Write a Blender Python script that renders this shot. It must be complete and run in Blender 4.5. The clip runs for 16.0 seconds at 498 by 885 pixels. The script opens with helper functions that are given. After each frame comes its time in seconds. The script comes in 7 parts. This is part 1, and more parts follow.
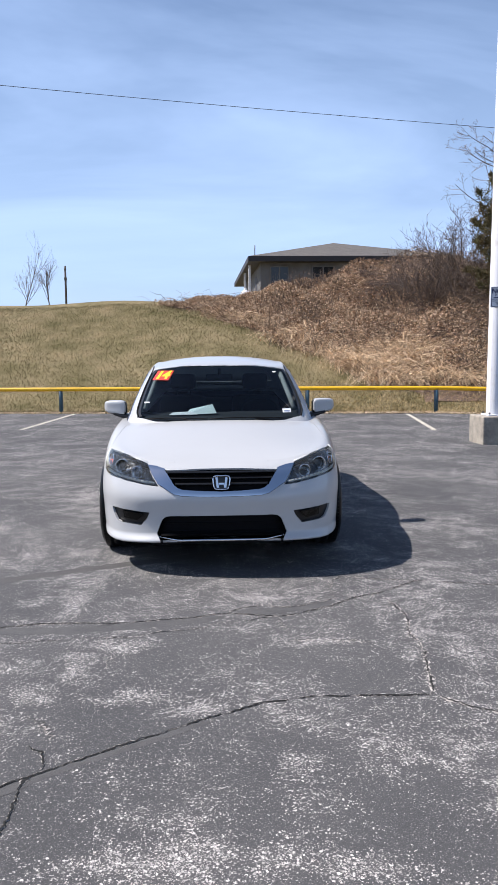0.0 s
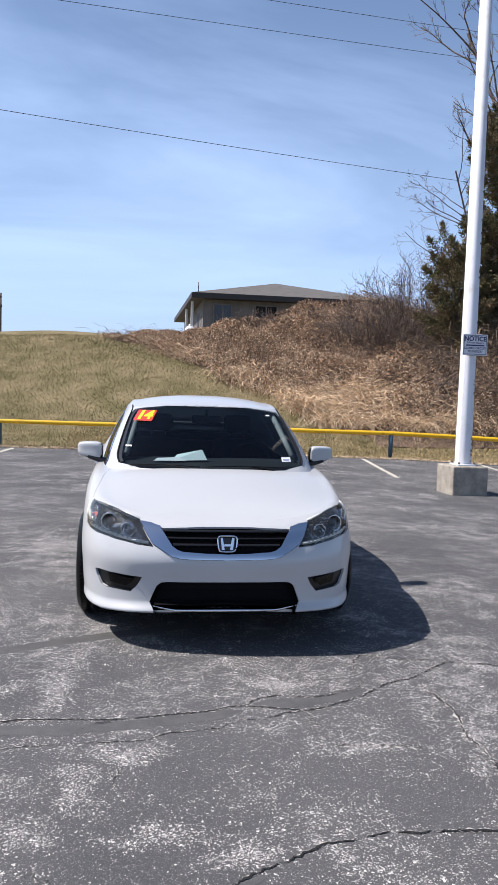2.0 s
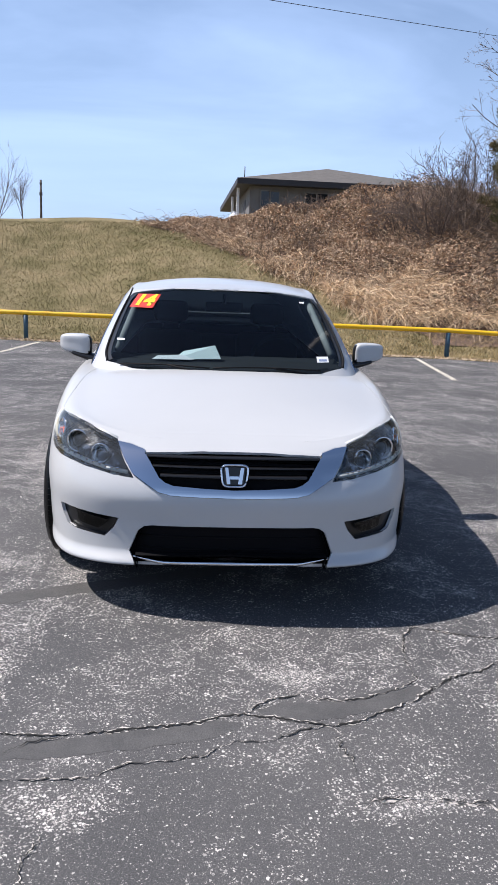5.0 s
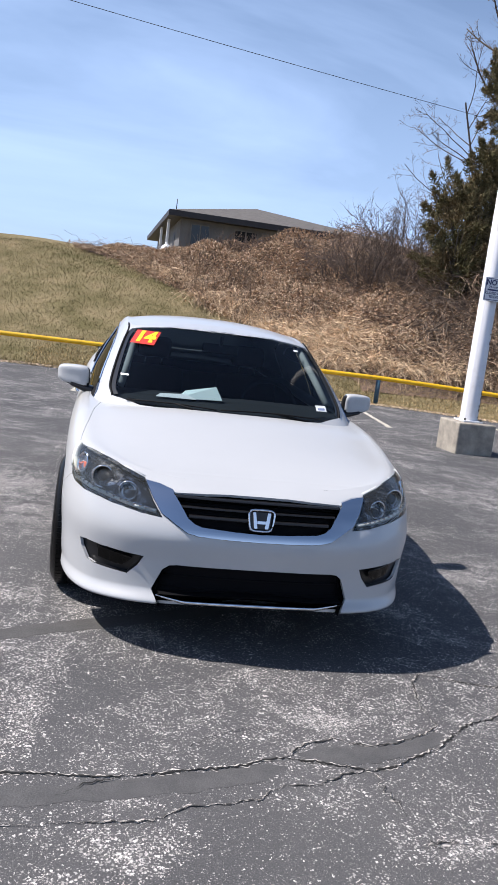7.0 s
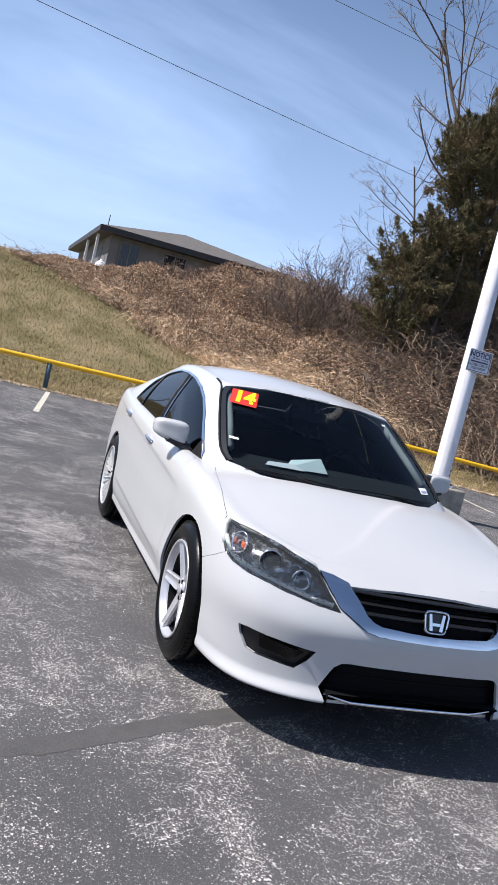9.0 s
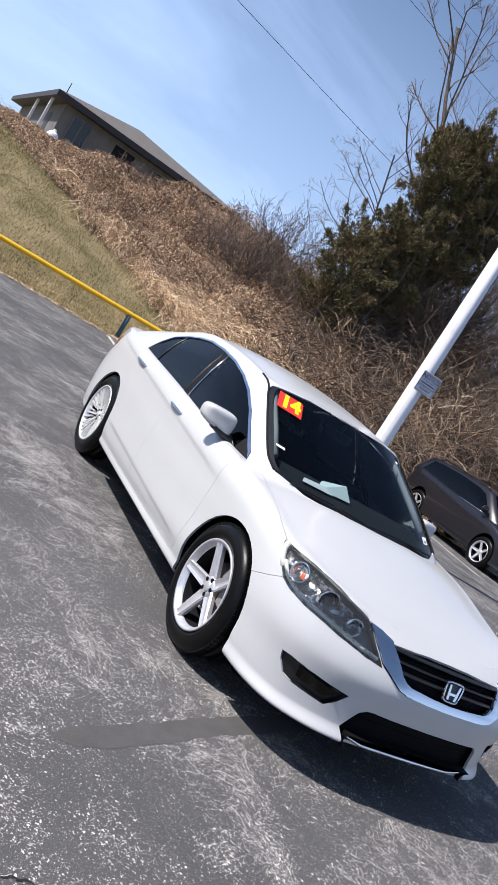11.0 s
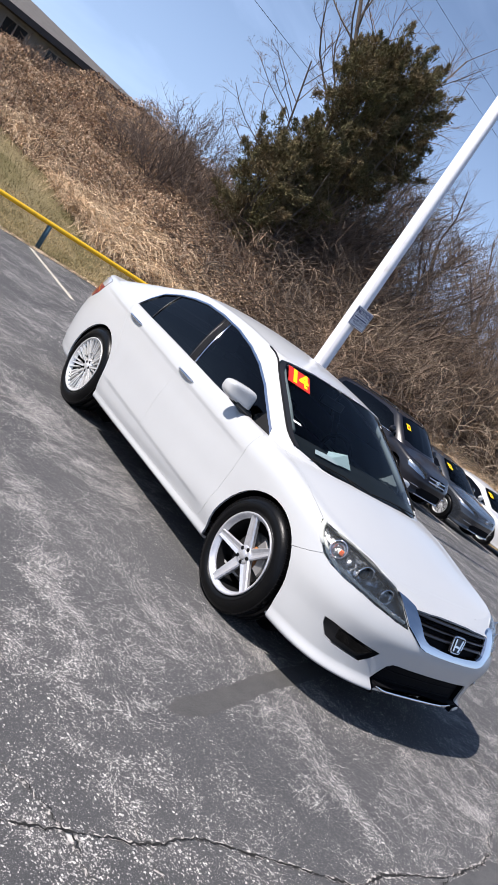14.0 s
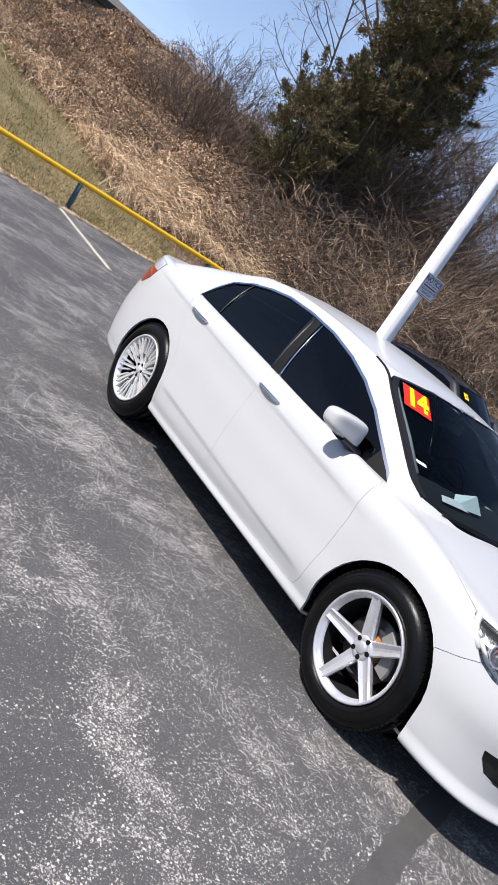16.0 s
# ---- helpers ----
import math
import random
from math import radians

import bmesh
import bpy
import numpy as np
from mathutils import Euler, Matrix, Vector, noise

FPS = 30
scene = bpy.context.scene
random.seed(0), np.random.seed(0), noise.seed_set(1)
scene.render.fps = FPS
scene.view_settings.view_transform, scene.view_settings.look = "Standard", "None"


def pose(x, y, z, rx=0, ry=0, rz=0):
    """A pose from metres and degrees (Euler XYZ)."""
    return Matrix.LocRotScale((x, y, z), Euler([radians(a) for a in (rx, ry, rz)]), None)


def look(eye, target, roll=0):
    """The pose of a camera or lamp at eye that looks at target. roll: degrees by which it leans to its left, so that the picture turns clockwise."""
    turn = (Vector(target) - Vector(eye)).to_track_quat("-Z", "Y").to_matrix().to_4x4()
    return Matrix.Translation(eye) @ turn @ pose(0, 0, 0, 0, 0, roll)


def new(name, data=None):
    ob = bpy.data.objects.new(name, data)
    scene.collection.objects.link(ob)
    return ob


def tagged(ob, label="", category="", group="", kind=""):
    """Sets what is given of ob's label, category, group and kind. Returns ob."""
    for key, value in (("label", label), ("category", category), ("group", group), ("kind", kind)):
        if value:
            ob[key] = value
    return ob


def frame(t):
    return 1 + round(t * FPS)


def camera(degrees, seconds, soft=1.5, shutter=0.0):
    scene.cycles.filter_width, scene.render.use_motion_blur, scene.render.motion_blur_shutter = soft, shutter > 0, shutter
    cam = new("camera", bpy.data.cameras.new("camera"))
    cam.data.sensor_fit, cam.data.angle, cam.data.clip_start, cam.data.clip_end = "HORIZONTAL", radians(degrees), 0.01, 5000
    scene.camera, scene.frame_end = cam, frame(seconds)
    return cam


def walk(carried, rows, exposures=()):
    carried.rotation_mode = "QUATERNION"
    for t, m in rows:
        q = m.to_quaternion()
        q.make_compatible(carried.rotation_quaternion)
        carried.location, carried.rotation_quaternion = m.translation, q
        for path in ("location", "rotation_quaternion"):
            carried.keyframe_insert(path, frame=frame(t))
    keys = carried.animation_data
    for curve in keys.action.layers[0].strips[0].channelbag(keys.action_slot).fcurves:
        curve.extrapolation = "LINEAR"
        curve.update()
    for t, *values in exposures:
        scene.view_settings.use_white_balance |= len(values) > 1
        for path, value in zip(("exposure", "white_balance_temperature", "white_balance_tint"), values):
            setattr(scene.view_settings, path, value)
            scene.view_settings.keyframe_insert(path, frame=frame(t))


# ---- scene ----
cam = camera(35.2, 16.0)
PATH = [
    (0, (-0.007, -5.143, 1.532), (0.072, -3.158, 1.295), -0.5),
    (0.5, (-0.242, -5.061, 1.557), (-0.108, -3.076, 1.346), -0.0),
    (1, (-0.347, -4.919, 1.562), (-0.162, -2.936, 1.379), 0.7),
    (1.5, (-0.402, -4.708, 1.586), (-0.172, -2.727, 1.425), 1.3),
    (2, (-0.464, -4.412, 1.557), (-0.207, -2.434, 1.415), 1.8),
    (2.5, (-0.504, -4.065, 1.57), (-0.235, -2.088, 1.432), 2.0),
    (3, (-0.401, -3.729, 1.574), (-0.142, -1.753, 1.409), 2.2),
    (3.5, (-0.311, -3.454, 1.543), (-0.079, -1.48, 1.317), 2.3),
    (4, (-0.267, -3.112, 1.47), (-0.075, -1.146, 1.161), 2.3),
    (4.5, (-0.192, -3.053, 1.446), (-0.05, -1.096, 1.062), 2.0),
    (4.7, (-0.165, -3.098, 1.448), (-0.034, -1.144, 1.041), 2.0),
    (6.8, (-0.588, -3.213, 1.491), (-0.222, -1.273, 1.172), 6.9),
    (7, (-0.711, -3.168, 1.495), (-0.338, -1.228, 1.187), 7.0),
    (7.5, (-0.966, -3.036, 1.525), (-0.568, -1.095, 1.25), 7.1),
    (8, (-1.381, -2.985, 1.538), (-0.913, -1.057, 1.289), 9.0),
    (8.5, (-1.684, -2.859, 1.537), (-1.146, -0.947, 1.305), 10.4),
    (9, (-1.927, -2.691, 1.519), (-1.291, -0.804, 1.322), 13.6),
    (9.2, (-2.037, -2.653, 1.524), (-1.354, -0.783, 1.331), 14.8),
    (11.3, (-3.084, -2.276, 1.543), (-2.057, -0.578, 1.294), 33.9),
    (11.5, (-3.154, -2.31, 1.538), (-2.097, -0.632, 1.278), 34.7),
    (12, (-3.343, -2.407, 1.529), (-2.213, -0.782, 1.244), 35.8),
    (12.5, (-3.568, -2.405, 1.535), (-2.371, -0.83, 1.239), 36.2),
    (13, (-3.796, -2.352, 1.525), (-2.552, -0.814, 1.229), 36.0),
    (13.5, (-3.886, -2.24, 1.52), (-2.613, -0.726, 1.227), 35.3),
    (14, (-3.968, -2.081, 1.536), (-2.671, -0.587, 1.245), 34.6),
    (14.5, (-3.963, -1.875, 1.53), (-2.644, -0.402, 1.226), 34.2),
    (15, (-3.95, -1.528, 1.541), (-2.615, -0.076, 1.208), 34.2),
    (15.5, (-3.866, -1.202, 1.519), (-2.533, 0.241, 1.143), 34.4),
    (16, (-3.681, -0.846, 1.533), (-2.391, 0.621, 1.101), 34.4),
]
walk(cam, [(t, look(eye, target, roll)) for t, eye, target, roll in PATH], [(0, 0.52, 6380, 14), (9, 0.52, 6380, 14), (12, 0.52, 6420, 14), (16, 0.47, 6450, 14)])

# ---- world and sun ----
SUN_TO = Vector((-0.76, 0.13, 1.0)).normalized()
world = bpy.data.worlds.new("sky")
scene.world = world
world.use_nodes = True
wn, wl = world.node_tree.nodes, world.node_tree.links
wn.clear()
sky = wn.new("ShaderNodeTexSky")
sky.sky_type, sky.sun_disc = "NISHITA", False
sky.sun_elevation = math.asin(SUN_TO.z)
sky.sun_rotation = math.atan2(SUN_TO.x, SUN_TO.y)
sky.altitude, sky.air_density, sky.dust_density, sky.ozone_density = 200, 1.0, 0.7, 4.0
# thin high cirrus over the whole dome
wtc = wn.new("ShaderNodeTexCoord")
wsep = wn.new("ShaderNodeSeparateXYZ")
wl.new(wtc.outputs["Generated"], wsep.inputs[0])
wadd = wn.new("ShaderNodeMath"); wadd.operation = "ADD"; wadd.inputs[1].default_value = 0.25
wl.new(wsep.outputs["Z"], wadd.inputs[0])
wdiv = wn.new("ShaderNodeVectorMath"); wdiv.operation = "DIVIDE"
wl.new(wtc.outputs["Generated"], wdiv.inputs[0])
wl.new(wadd.outputs[0], wdiv.inputs[1])
wmap = wn.new("ShaderNodeMapping")
wmap.inputs["Rotation"].default_value = (0, 0, radians(-28))
wmap.inputs["Scale"].default_value = (0.9, 1.7, 1.0)
wl.new(wdiv.outputs[0], wmap.inputs[0])
wno = wn.new("ShaderNodeTexNoise")
wno.inputs["Scale"].default_value, wno.inputs["Detail"].default_value = 0.8, 6
wno.inputs["Roughness"].default_value, wno.inputs["Distortion"].default_value = 0.55, 0.5
wl.new(wmap.outputs[0], wno.inputs["Vector"])
wramp = wn.new("ShaderNodeMapRange")
wramp.inputs["From Min"].default_value, wramp.inputs["From Max"].default_value = 0.47, 0.72
wramp.inputs["To Min"].default_value, wramp.inputs["To Max"].default_value = 0.24, 0.88
wl.new(wno.outputs["Fac"], wramp.inputs["Value"])
# the veil thins out overhead
wthin = wn.new("ShaderNodeMapRange"); wthin.interpolation_type = "SMOOTHSTEP"
wthin.inputs["From Min"].default_value, wthin.inputs["From Max"].default_value = 0.24, 0.58
wthin.inputs["To Min"].default_value, wthin.inputs["To Max"].default_value = 1.0, 0.12
wl.new(wsep.outputs["Z"], wthin.inputs["Value"])
wveil = wn.new("ShaderNodeMath"); wveil.operation = "MULTIPLY"
wl.new(wramp.outputs[0], wveil.inputs[0]); wl.new(wthin.outputs[0], wveil.inputs[1])
wmix = wn.new("ShaderNodeMix"); wmix.data_type = "RGBA"
wmix.inputs["B"].default_value = (5.2, 7.15, 10.6, 1)
# whitish haze low over the horizon
whaze = wn.new("ShaderNodeMapRange"); whaze.interpolation_type = "SMOOTHSTEP"
whaze.inputs["From Min"].default_value, whaze.inputs["From Max"].default_value = -0.02, 0.42
whaze.inputs["To Min"].default_value, whaze.inputs["To Max"].default_value = 0.56, 0.0
wl.new(wsep.outputs["Z"], whaze.inputs["Value"])
wleft = wn.new("ShaderNodeMath"); wleft.operation = "SUBTRACT"; wleft.inputs[0].default_value = 1.0
wl.new(whaze.outputs[0], wleft.inputs[1])
wsum = wn.new("ShaderNodeMath"); wsum.operation = "MULTIPLY_ADD"; wsum.use_clamp = True
wl.new(wleft.outputs[0], wsum.inputs[1])
wl.new(wveil.outputs[0], wsum.inputs[0]); wl.new(whaze.outputs[0], wsum.inputs[2])
wl.new(wsum.outputs[0], wmix.inputs["Factor"])
wl.new(sky.outputs[0], wmix.inputs["A"])
wbg = wn.new("ShaderNodeBackground")
wbg.inputs["Strength"].default_value = 0.083
wl.new(wmix.outputs["Result"], wbg.inputs["Color"])
wout = wn.new("ShaderNodeOutputWorld")
wl.new(wbg.outputs[0], wout.inputs["Surface"])

sun_data = bpy.data.lights.new("sun", "SUN")
sun_data.energy, sun_data.angle, sun_data.color = 5.0, radians(0.55), (1.0, 0.955, 0.89)
sun = new("sun", sun_data)
sun.matrix_world = look(SUN_TO * 60, (0, 0, 0))

# ---- materials ----
def material(name, base=(0.5, 0.5, 0.5), rough=0.6, metal=0.0, spread=0.0, scale=8.0, bump=0.0, bump_scale=40.0, coat=0.0, other=None, fac=(0.4, 0.65), island=0.0, each=0.0, spec=0.5, rough_vary=0.0, fine=0.0, fine_scale=160.0):
    """Principled surface: two tones by noise, fine grain, relief, variation per piece."""
    m = bpy.data.materials.new(name)
    m.use_nodes = True
    n, l = m.node_tree.nodes, m.node_tree.links
    b = n["Principled BSDF"]
    b.inputs["Roughness"].default_value, b.inputs["Metallic"].default_value = rough, metal
    b.inputs["Coat Weight"].default_value, b.inputs["Coat Roughness"].default_value = coat, 0.03
    b.inputs["Specular IOR Level"].default_value = spec
    b.inputs["Base Color"].default_value = (*base, 1)
    tc = n.new("ShaderNodeTexCoord")
    colour = None
    if other is not None:
        no = n.new("ShaderNodeTexNoise")
        no.inputs["Scale"].default_value, no.inputs["Detail"].default_value, no.inputs["Roughness"].default_value = scale, 6, 0.62
        l.new(tc.outputs["Object"], no.inputs["Vector"])
        mr = n.new("ShaderNodeMapRange")
        mr.inputs["From Min"].default_value, mr.inputs["From Max"].default_value = fac
        l.new(no.outputs["Fac"], mr.inputs["Value"])
        mx = n.new("ShaderNodeMix"); mx.data_type = "RGBA"
        mx.inputs["A"].default_value, mx.inputs["B"].default_value = (*base, 1), (*other, 1)
        l.new(mr.outputs[0], mx.inputs["Factor"])
        colour = mx.outputs["Result"]
        if rough_vary:
            rr = n.new("ShaderNodeMapRange")
            rr.inputs["To Min"].default_value, rr.inputs["To Max"].default_value = rough - rough_vary, rough + rough_vary
            l.new(no.outputs["Fac"], rr.inputs["Value"])
            l.new(rr.outputs[0], b.inputs["Roughness"])
    if fine:
        fn = n.new("ShaderNodeTexNoise")
        fn.inputs["Scale"].default_value, fn.inputs["Detail"].default_value = fine_scale, 3
        l.new(tc.outputs["Object"], fn.inputs["Vector"])
        fr = n.new("ShaderNodeMapRange")
        fr.inputs["From Min"].default_value, fr.inputs["From Max"].default_value = 0.3, 0.7
        fr.inputs["To Min"].default_value, fr.inputs["To Max"].default_value = 1 - fine, 1 + fine
        l.new(fn.outputs["Fac"], fr.inputs["Value"])
        colour = scaled(n, l, colour, base, fr.outputs[0])
    if island or each:
        src = n.new("ShaderNodeNewGeometry").outputs["Random Per Island"] if island else n.new("ShaderNodeObjectInfo").outputs["Random"]
        amt = island or each
        ir = n.new("ShaderNodeMapRange")
        ir.inputs["To Min"].default_value, ir.inputs["To Max"].default_value = 1 - amt, 1 + amt
        l.new(src, ir.inputs["Value"])
        colour = scaled(n, l, colour, base, ir.outputs[0])
    if colour is not None:
        l.new(colour, b.inputs["Base Color"])
    if bump:
        bn = n.new("ShaderNodeTexNoise")
        bn.inputs["Scale"].default_value, bn.inputs["Detail"].default_value = bump_scale, 5
        l.new(tc.outputs["Object"], bn.inputs["Vector"])
        bu = n.new("ShaderNodeBump")
        bu.inputs["Strength"].default_value, bu.inputs["Distance"].default_value = bump, 0.01
        l.new(bn.outputs["Fac"], bu.inputs["Height"])
        l.new(bu.outputs[0], b.inputs["Normal"])
    return m


def scaled(n, l, colour, base, value):
    v = n.new("ShaderNodeVectorMath"); v.operation = "SCALE"
    if colour is None:
        v.inputs[0].default_value = base
    else:
        l.new(colour, v.inputs[0])
    l.new(value, v.inputs["Scale"])
    return v.outputs[0]


M_PAINT = material("white_car_paint", (0.475, 0.48, 0.48), 0.38, coat=0.6, other=(0.465, 0.47, 0.47), scale=3, fine=0.01, fine_scale=400)
M_PAINT.node_tree.nodes["Principled BSDF"].inputs["Coat Roughness"].default_value = 0.10
M_GRASS = material("mown_dormant_grass", (0.120, 0.104, 0.047), 0.9, other=(0.225, 0.18, 0.10), scale=0.9, fac=(0.33, 0.62), fine=0.5, fine_scale=28, bump=0.8, bump_scale=60, spec=0.1)
M_BLADE = material("grass_blades", (0.150, 0.126, 0.060), 0.85, other=(0.315, 0.25, 0.14), scale=0.9, fac=(0.36, 0.64), island=0.5, spec=0.1)
M_DRYBLADE = material("dry_grass_blades", (0.46, 0.35, 0.19), 0.85, other=(0.26, 0.20, 0.09), scale=1.6, fac=(0.45, 0.70), island=0.5, spec=0.1)
M_RAIL = material("yellow_rail_paint", (0.80, 0.46, 0.012), 0.4, other=(0.60, 0.33, 0.02), scale=7, fac=(0.55, 0.75), fine=0.08, bump=0.1)
M_POST = material("teal_post_paint", (0.022, 0.075, 0.12), 0.5, other=(0.05, 0.10, 0.13), scale=14, fine=0.1, bump=0.15)
M_POLE = material("white_pole_paint", (0.74, 0.74, 0.76), 0.5, other=(0.62, 0.60, 0.58), scale=5, fac=(0.55, 0.75), fine=0.05, bump=0.12)
M_CONC = material("weathered_concrete", (0.36, 0.32, 0.26), 0.9, other=(0.22, 0.195, 0.165), scale=5, fine=0.18, bump=0.5, bump_scale=60)
M_SHINGLE = material("asphalt_shingles", (0.125, 0.114, 0.102), 0.9, other=(0.09, 0.082, 0.075), scale=3, island=0.2, fine=0.2, fine_scale=40)
M_SIDING = material("grey_siding", (0.165, 0.16, 0.158), 0.8, other=(0.13, 0.126, 0.124), scale=2, fine=0.06)
M_FASCIA = material("dark_fascia", (0.030, 0.027, 0.030), 0.6, fine=0.1)
# near-black for wells, floor and intake, and for sheets that stand in for shade
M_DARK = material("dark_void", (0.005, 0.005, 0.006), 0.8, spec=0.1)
M_BARK = material("grey_bark", (0.13, 0.105, 0.085), 0.9, other=(0.07, 0.058, 0.05), scale=9, fine=0.2, bump=0.4)
M_TWIG = material("bramble_twigs", (0.26, 0.18, 0.115), 0.9, island=0.6)
M_TWIG2 = material("grey_brush_twigs", (0.15, 0.112, 0.082), 0.9, other=(0.22, 0.15, 0.10), scale=0.7, island=0.6)
M_SHRUB = material("shrub_twigs", (0.15, 0.112, 0.088), 0.9, island=0.5)
M_DEAD = material("dead_leaves", (0.27, 0.165, 0.095), 0.85, other=(0.43, 0.30, 0.19), scale=1.3, fac=(0.42, 0.62), island=0.6)
M_PALELEAF = material("bleached_leaves", (0.58, 0.44, 0.30), 0.8, island=0.35)
M_VINE = material("pale_dry_vines", (0.33, 0.25, 0.175), 0.85, island=0.45)
M_STRAW = material("dry_straw", (0.70, 0.53, 0.345), 0.75, other=(0.54, 0.385, 0.24), scale=1.5, island=0.45)
M_JUN = material("juniper_foliage", (0.105, 0.098, 0.045), 0.85, other=(0.165, 0.122, 0.066), scale=1.6, fac=(0.4, 0.62), island=0.5, spec=0.2)
M_LINE = material("worn_line_paint", (0.62, 0.58, 0.47), 0.8, other=(0.30, 0.28, 0.24), scale=14, fac=(0.45, 0.6), fine=0.2)
M_WIRE = material("wire", (0.03, 0.03, 0.03), 0.6)


def asphalt_material():
    """Grey worn asphalt: pale aggregate showing in patches, dark sealed bands, small pits."""
    m = bpy.data.materials.new("worn_asphalt")
    m.use_nodes = True
    n, l = m.node_tree.nodes, m.node_tree.links
    b = n["Principled BSDF"]
    tc = n.new("ShaderNodeTexCoord")

    def noise_at(scale, detail, rough=0.6, stretch=None):
        no = n.new("ShaderNodeTexNoise")
        no.inputs["Scale"].default_value, no.inputs["Detail"].default_value, no.inputs["Roughness"].default_value = scale, detail, rough
        if stretch:
            mp = n.new("ShaderNodeMapping")
            mp.inputs["Scale"].default_value = stretch
            mp.inputs["Rotation"].default_value = (0, 0, radians(12))
            l.new(tc.outputs["Object"], mp.inputs[0])
            l.new(mp.outputs[0], no.inputs["Vector"])
        else:
            l.new(tc.outputs["Object"], no.inputs["Vector"])
        return no.outputs["Fac"]

    def ranged(v, a, c, lo=0.0, hi=1.0):
        r = n.new("ShaderNodeMapRange")
        r.inputs["From Min"].default_value, r.inputs["From Max"].default_value = a, c
        r.inputs["To Min"].default_value, r.inputs["To Max"].default_value = lo, hi
        l.new(v, r.inputs["Value"])
        return r.outputs[0]

    def op(kind, a, c):
        o = n.new("ShaderNodeMath"); o.operation = kind
        for i, v in ((0, a), (1, c)):
            if isinstance(v, float):
                o.inputs[i].default_value = v
            else:
                l.new(v, o.inputs[i])
        return o.outputs[0]

    def mixed(f, a, c):
        x = n.new("ShaderNodeMix"); x.data_type = "RGBA"
        l.new(f, x.inputs["Factor"])
        for key, v in (("A", a), ("B", c)):
            if isinstance(v, tuple):
                x.inputs[key].default_value = (*v, 1)
            else:
                l.new(v, x.inputs[key])
        return x.outputs["Result"]

    base = mixed(ranged(noise_at(0.55, 4), 0.35, 0.65), (0.064, 0.064, 0.066), (0.094, 0.092, 0.092))
    grain = ranged(noise_at(230, 3), 0.3, 0.7, 0.62, 1.38)
    sc = n.new("ShaderNodeVectorMath"); sc.operation = "SCALE"
    l.new(base, sc.inputs[0]); l.new(grain, sc.inputs["Scale"])
    # pale stones show where the binder has worn off, thickest in a few worn spots
    wear = op("MULTIPLY", ranged(noise_at(1.1, 6, 0.65), 0.42, 0.62), ranged(noise_at(6.0, 6, 0.7), 0.40, 0.62))
    wob = n.new("ShaderNodeTexNoise")
    wob.inputs["Scale"].default_value, wob.inputs["Detail"].default_value = 5.0, 4
    l.new(tc.outputs["Object"], wob.inputs["Vector"])
    shift = n.new("ShaderNodeVectorMath"); shift.operation = "MULTIPLY_ADD"
    l.new(wob.outputs["Color"], shift.inputs[0])
    shift.inputs[1].default_value = (0.30, 0.30, 0.0)
    l.new(tc.outputs["Object"], shift.inputs[2])
    spots = None
    for x, y, rx, ry, gain in ((-.70, -1.50, .09, .18, 1.0), (-.42, -1.80, .26, .07, .9), (-.11, -1.93, .13, .09, 1.0), (.24, -.44, .14, .10, 1.0), (.29, -2.40, .11, .10, 1.0), (.93, -1.39, .07, .09, .8), (.39, -2.98, .24, .11, 1.0), (-.22, -2.92, .34, .09, .85), (.51, -1.19, .24, .04, 1.0), (1.23, -1.41, .14, .2, .8), (-.86, -1.76, .12, .14, .7), (-.5, -1.19, .15, .13, .9), (-.88, -.05, .14, .2, .75), (-2.05, .78, .14, .36, 1.0), (-1.82, -.05, .08, .05, .8), (-2.5, -.72, .15, .14, .9), (-.90, -.40, .13, .30, .85), (-1.15, -.42, .12, .12, .7), (-1.33, 3.07, .25, .3, .7)):
        q = n.new("ShaderNodeVectorMath"); q.operation = "SUBTRACT"
        l.new(shift.outputs[0], q.inputs[0]); q.inputs[1].default_value = (x + .15, y + .15, 0)
        d = n.new("ShaderNodeVectorMath"); d.operation = "MULTIPLY"
        l.new(q.outputs[0], d.inputs[0]); d.inputs[1].default_value = (1 / rx, 1 / ry, 0)
        le = n.new("ShaderNodeVectorMath"); le.operation = "LENGTH"
        l.new(d.outputs[0], le.inputs[0])
        v = ranged(le.outputs["Value"], 1.15, 0.3, 0.0, gain)
        spots = v if spots is None else op("MAXIMUM", spots, v)
    wear = op("ADD", wear, op("MULTIPLY", spots, 0.75))

    ragged = n.new("ShaderNodeTexNoise")
    ragged.inputs["Scale"].default_value, ragged.inputs["Detail"].default_value = 170, 2
    l.new(tc.outputs["Object"], ragged.inputs["Vector"])
    ruffled = n.new("ShaderNodeVectorMath"); ruffled.operation = "MULTIPLY_ADD"
    l.new(ragged.outputs["Color"], ruffled.inputs[0])
    ruffled.inputs[1].default_value = (0.012, 0.012, 0.0)
    l.new(tc.outputs["Object"], ruffled.inputs[2])

    def chips(scale, share, gain, size):
        """Single stones: a cell shows when its own number falls under the local wear."""
        vo = n.new("ShaderNodeTexVoronoi")
        vo.inputs["Scale"].default_value = scale
        vo.inputs["Randomness"].default_value = 1.0
        l.new(ruffled.outputs[0], vo.inputs["Vector"])
        sp = n.new("ShaderNodeSeparateColor")
        l.new(vo.outputs["Color"], sp.inputs[0])
        limit = op("ADD", op("MULTIPLY", wear, gain), share)
        shown = ranged(op("SUBTRACT", limit, sp.outputs[0]), 0.0, 0.03)
        round_ = ranged(op("SUBTRACT", ranged(sp.outputs[1], 0.0, 1.0, size * .45, size), vo.outputs["Distance"]), 0.0, 0.12)
        return op("MULTIPLY", shown, round_), sp.outputs[2]
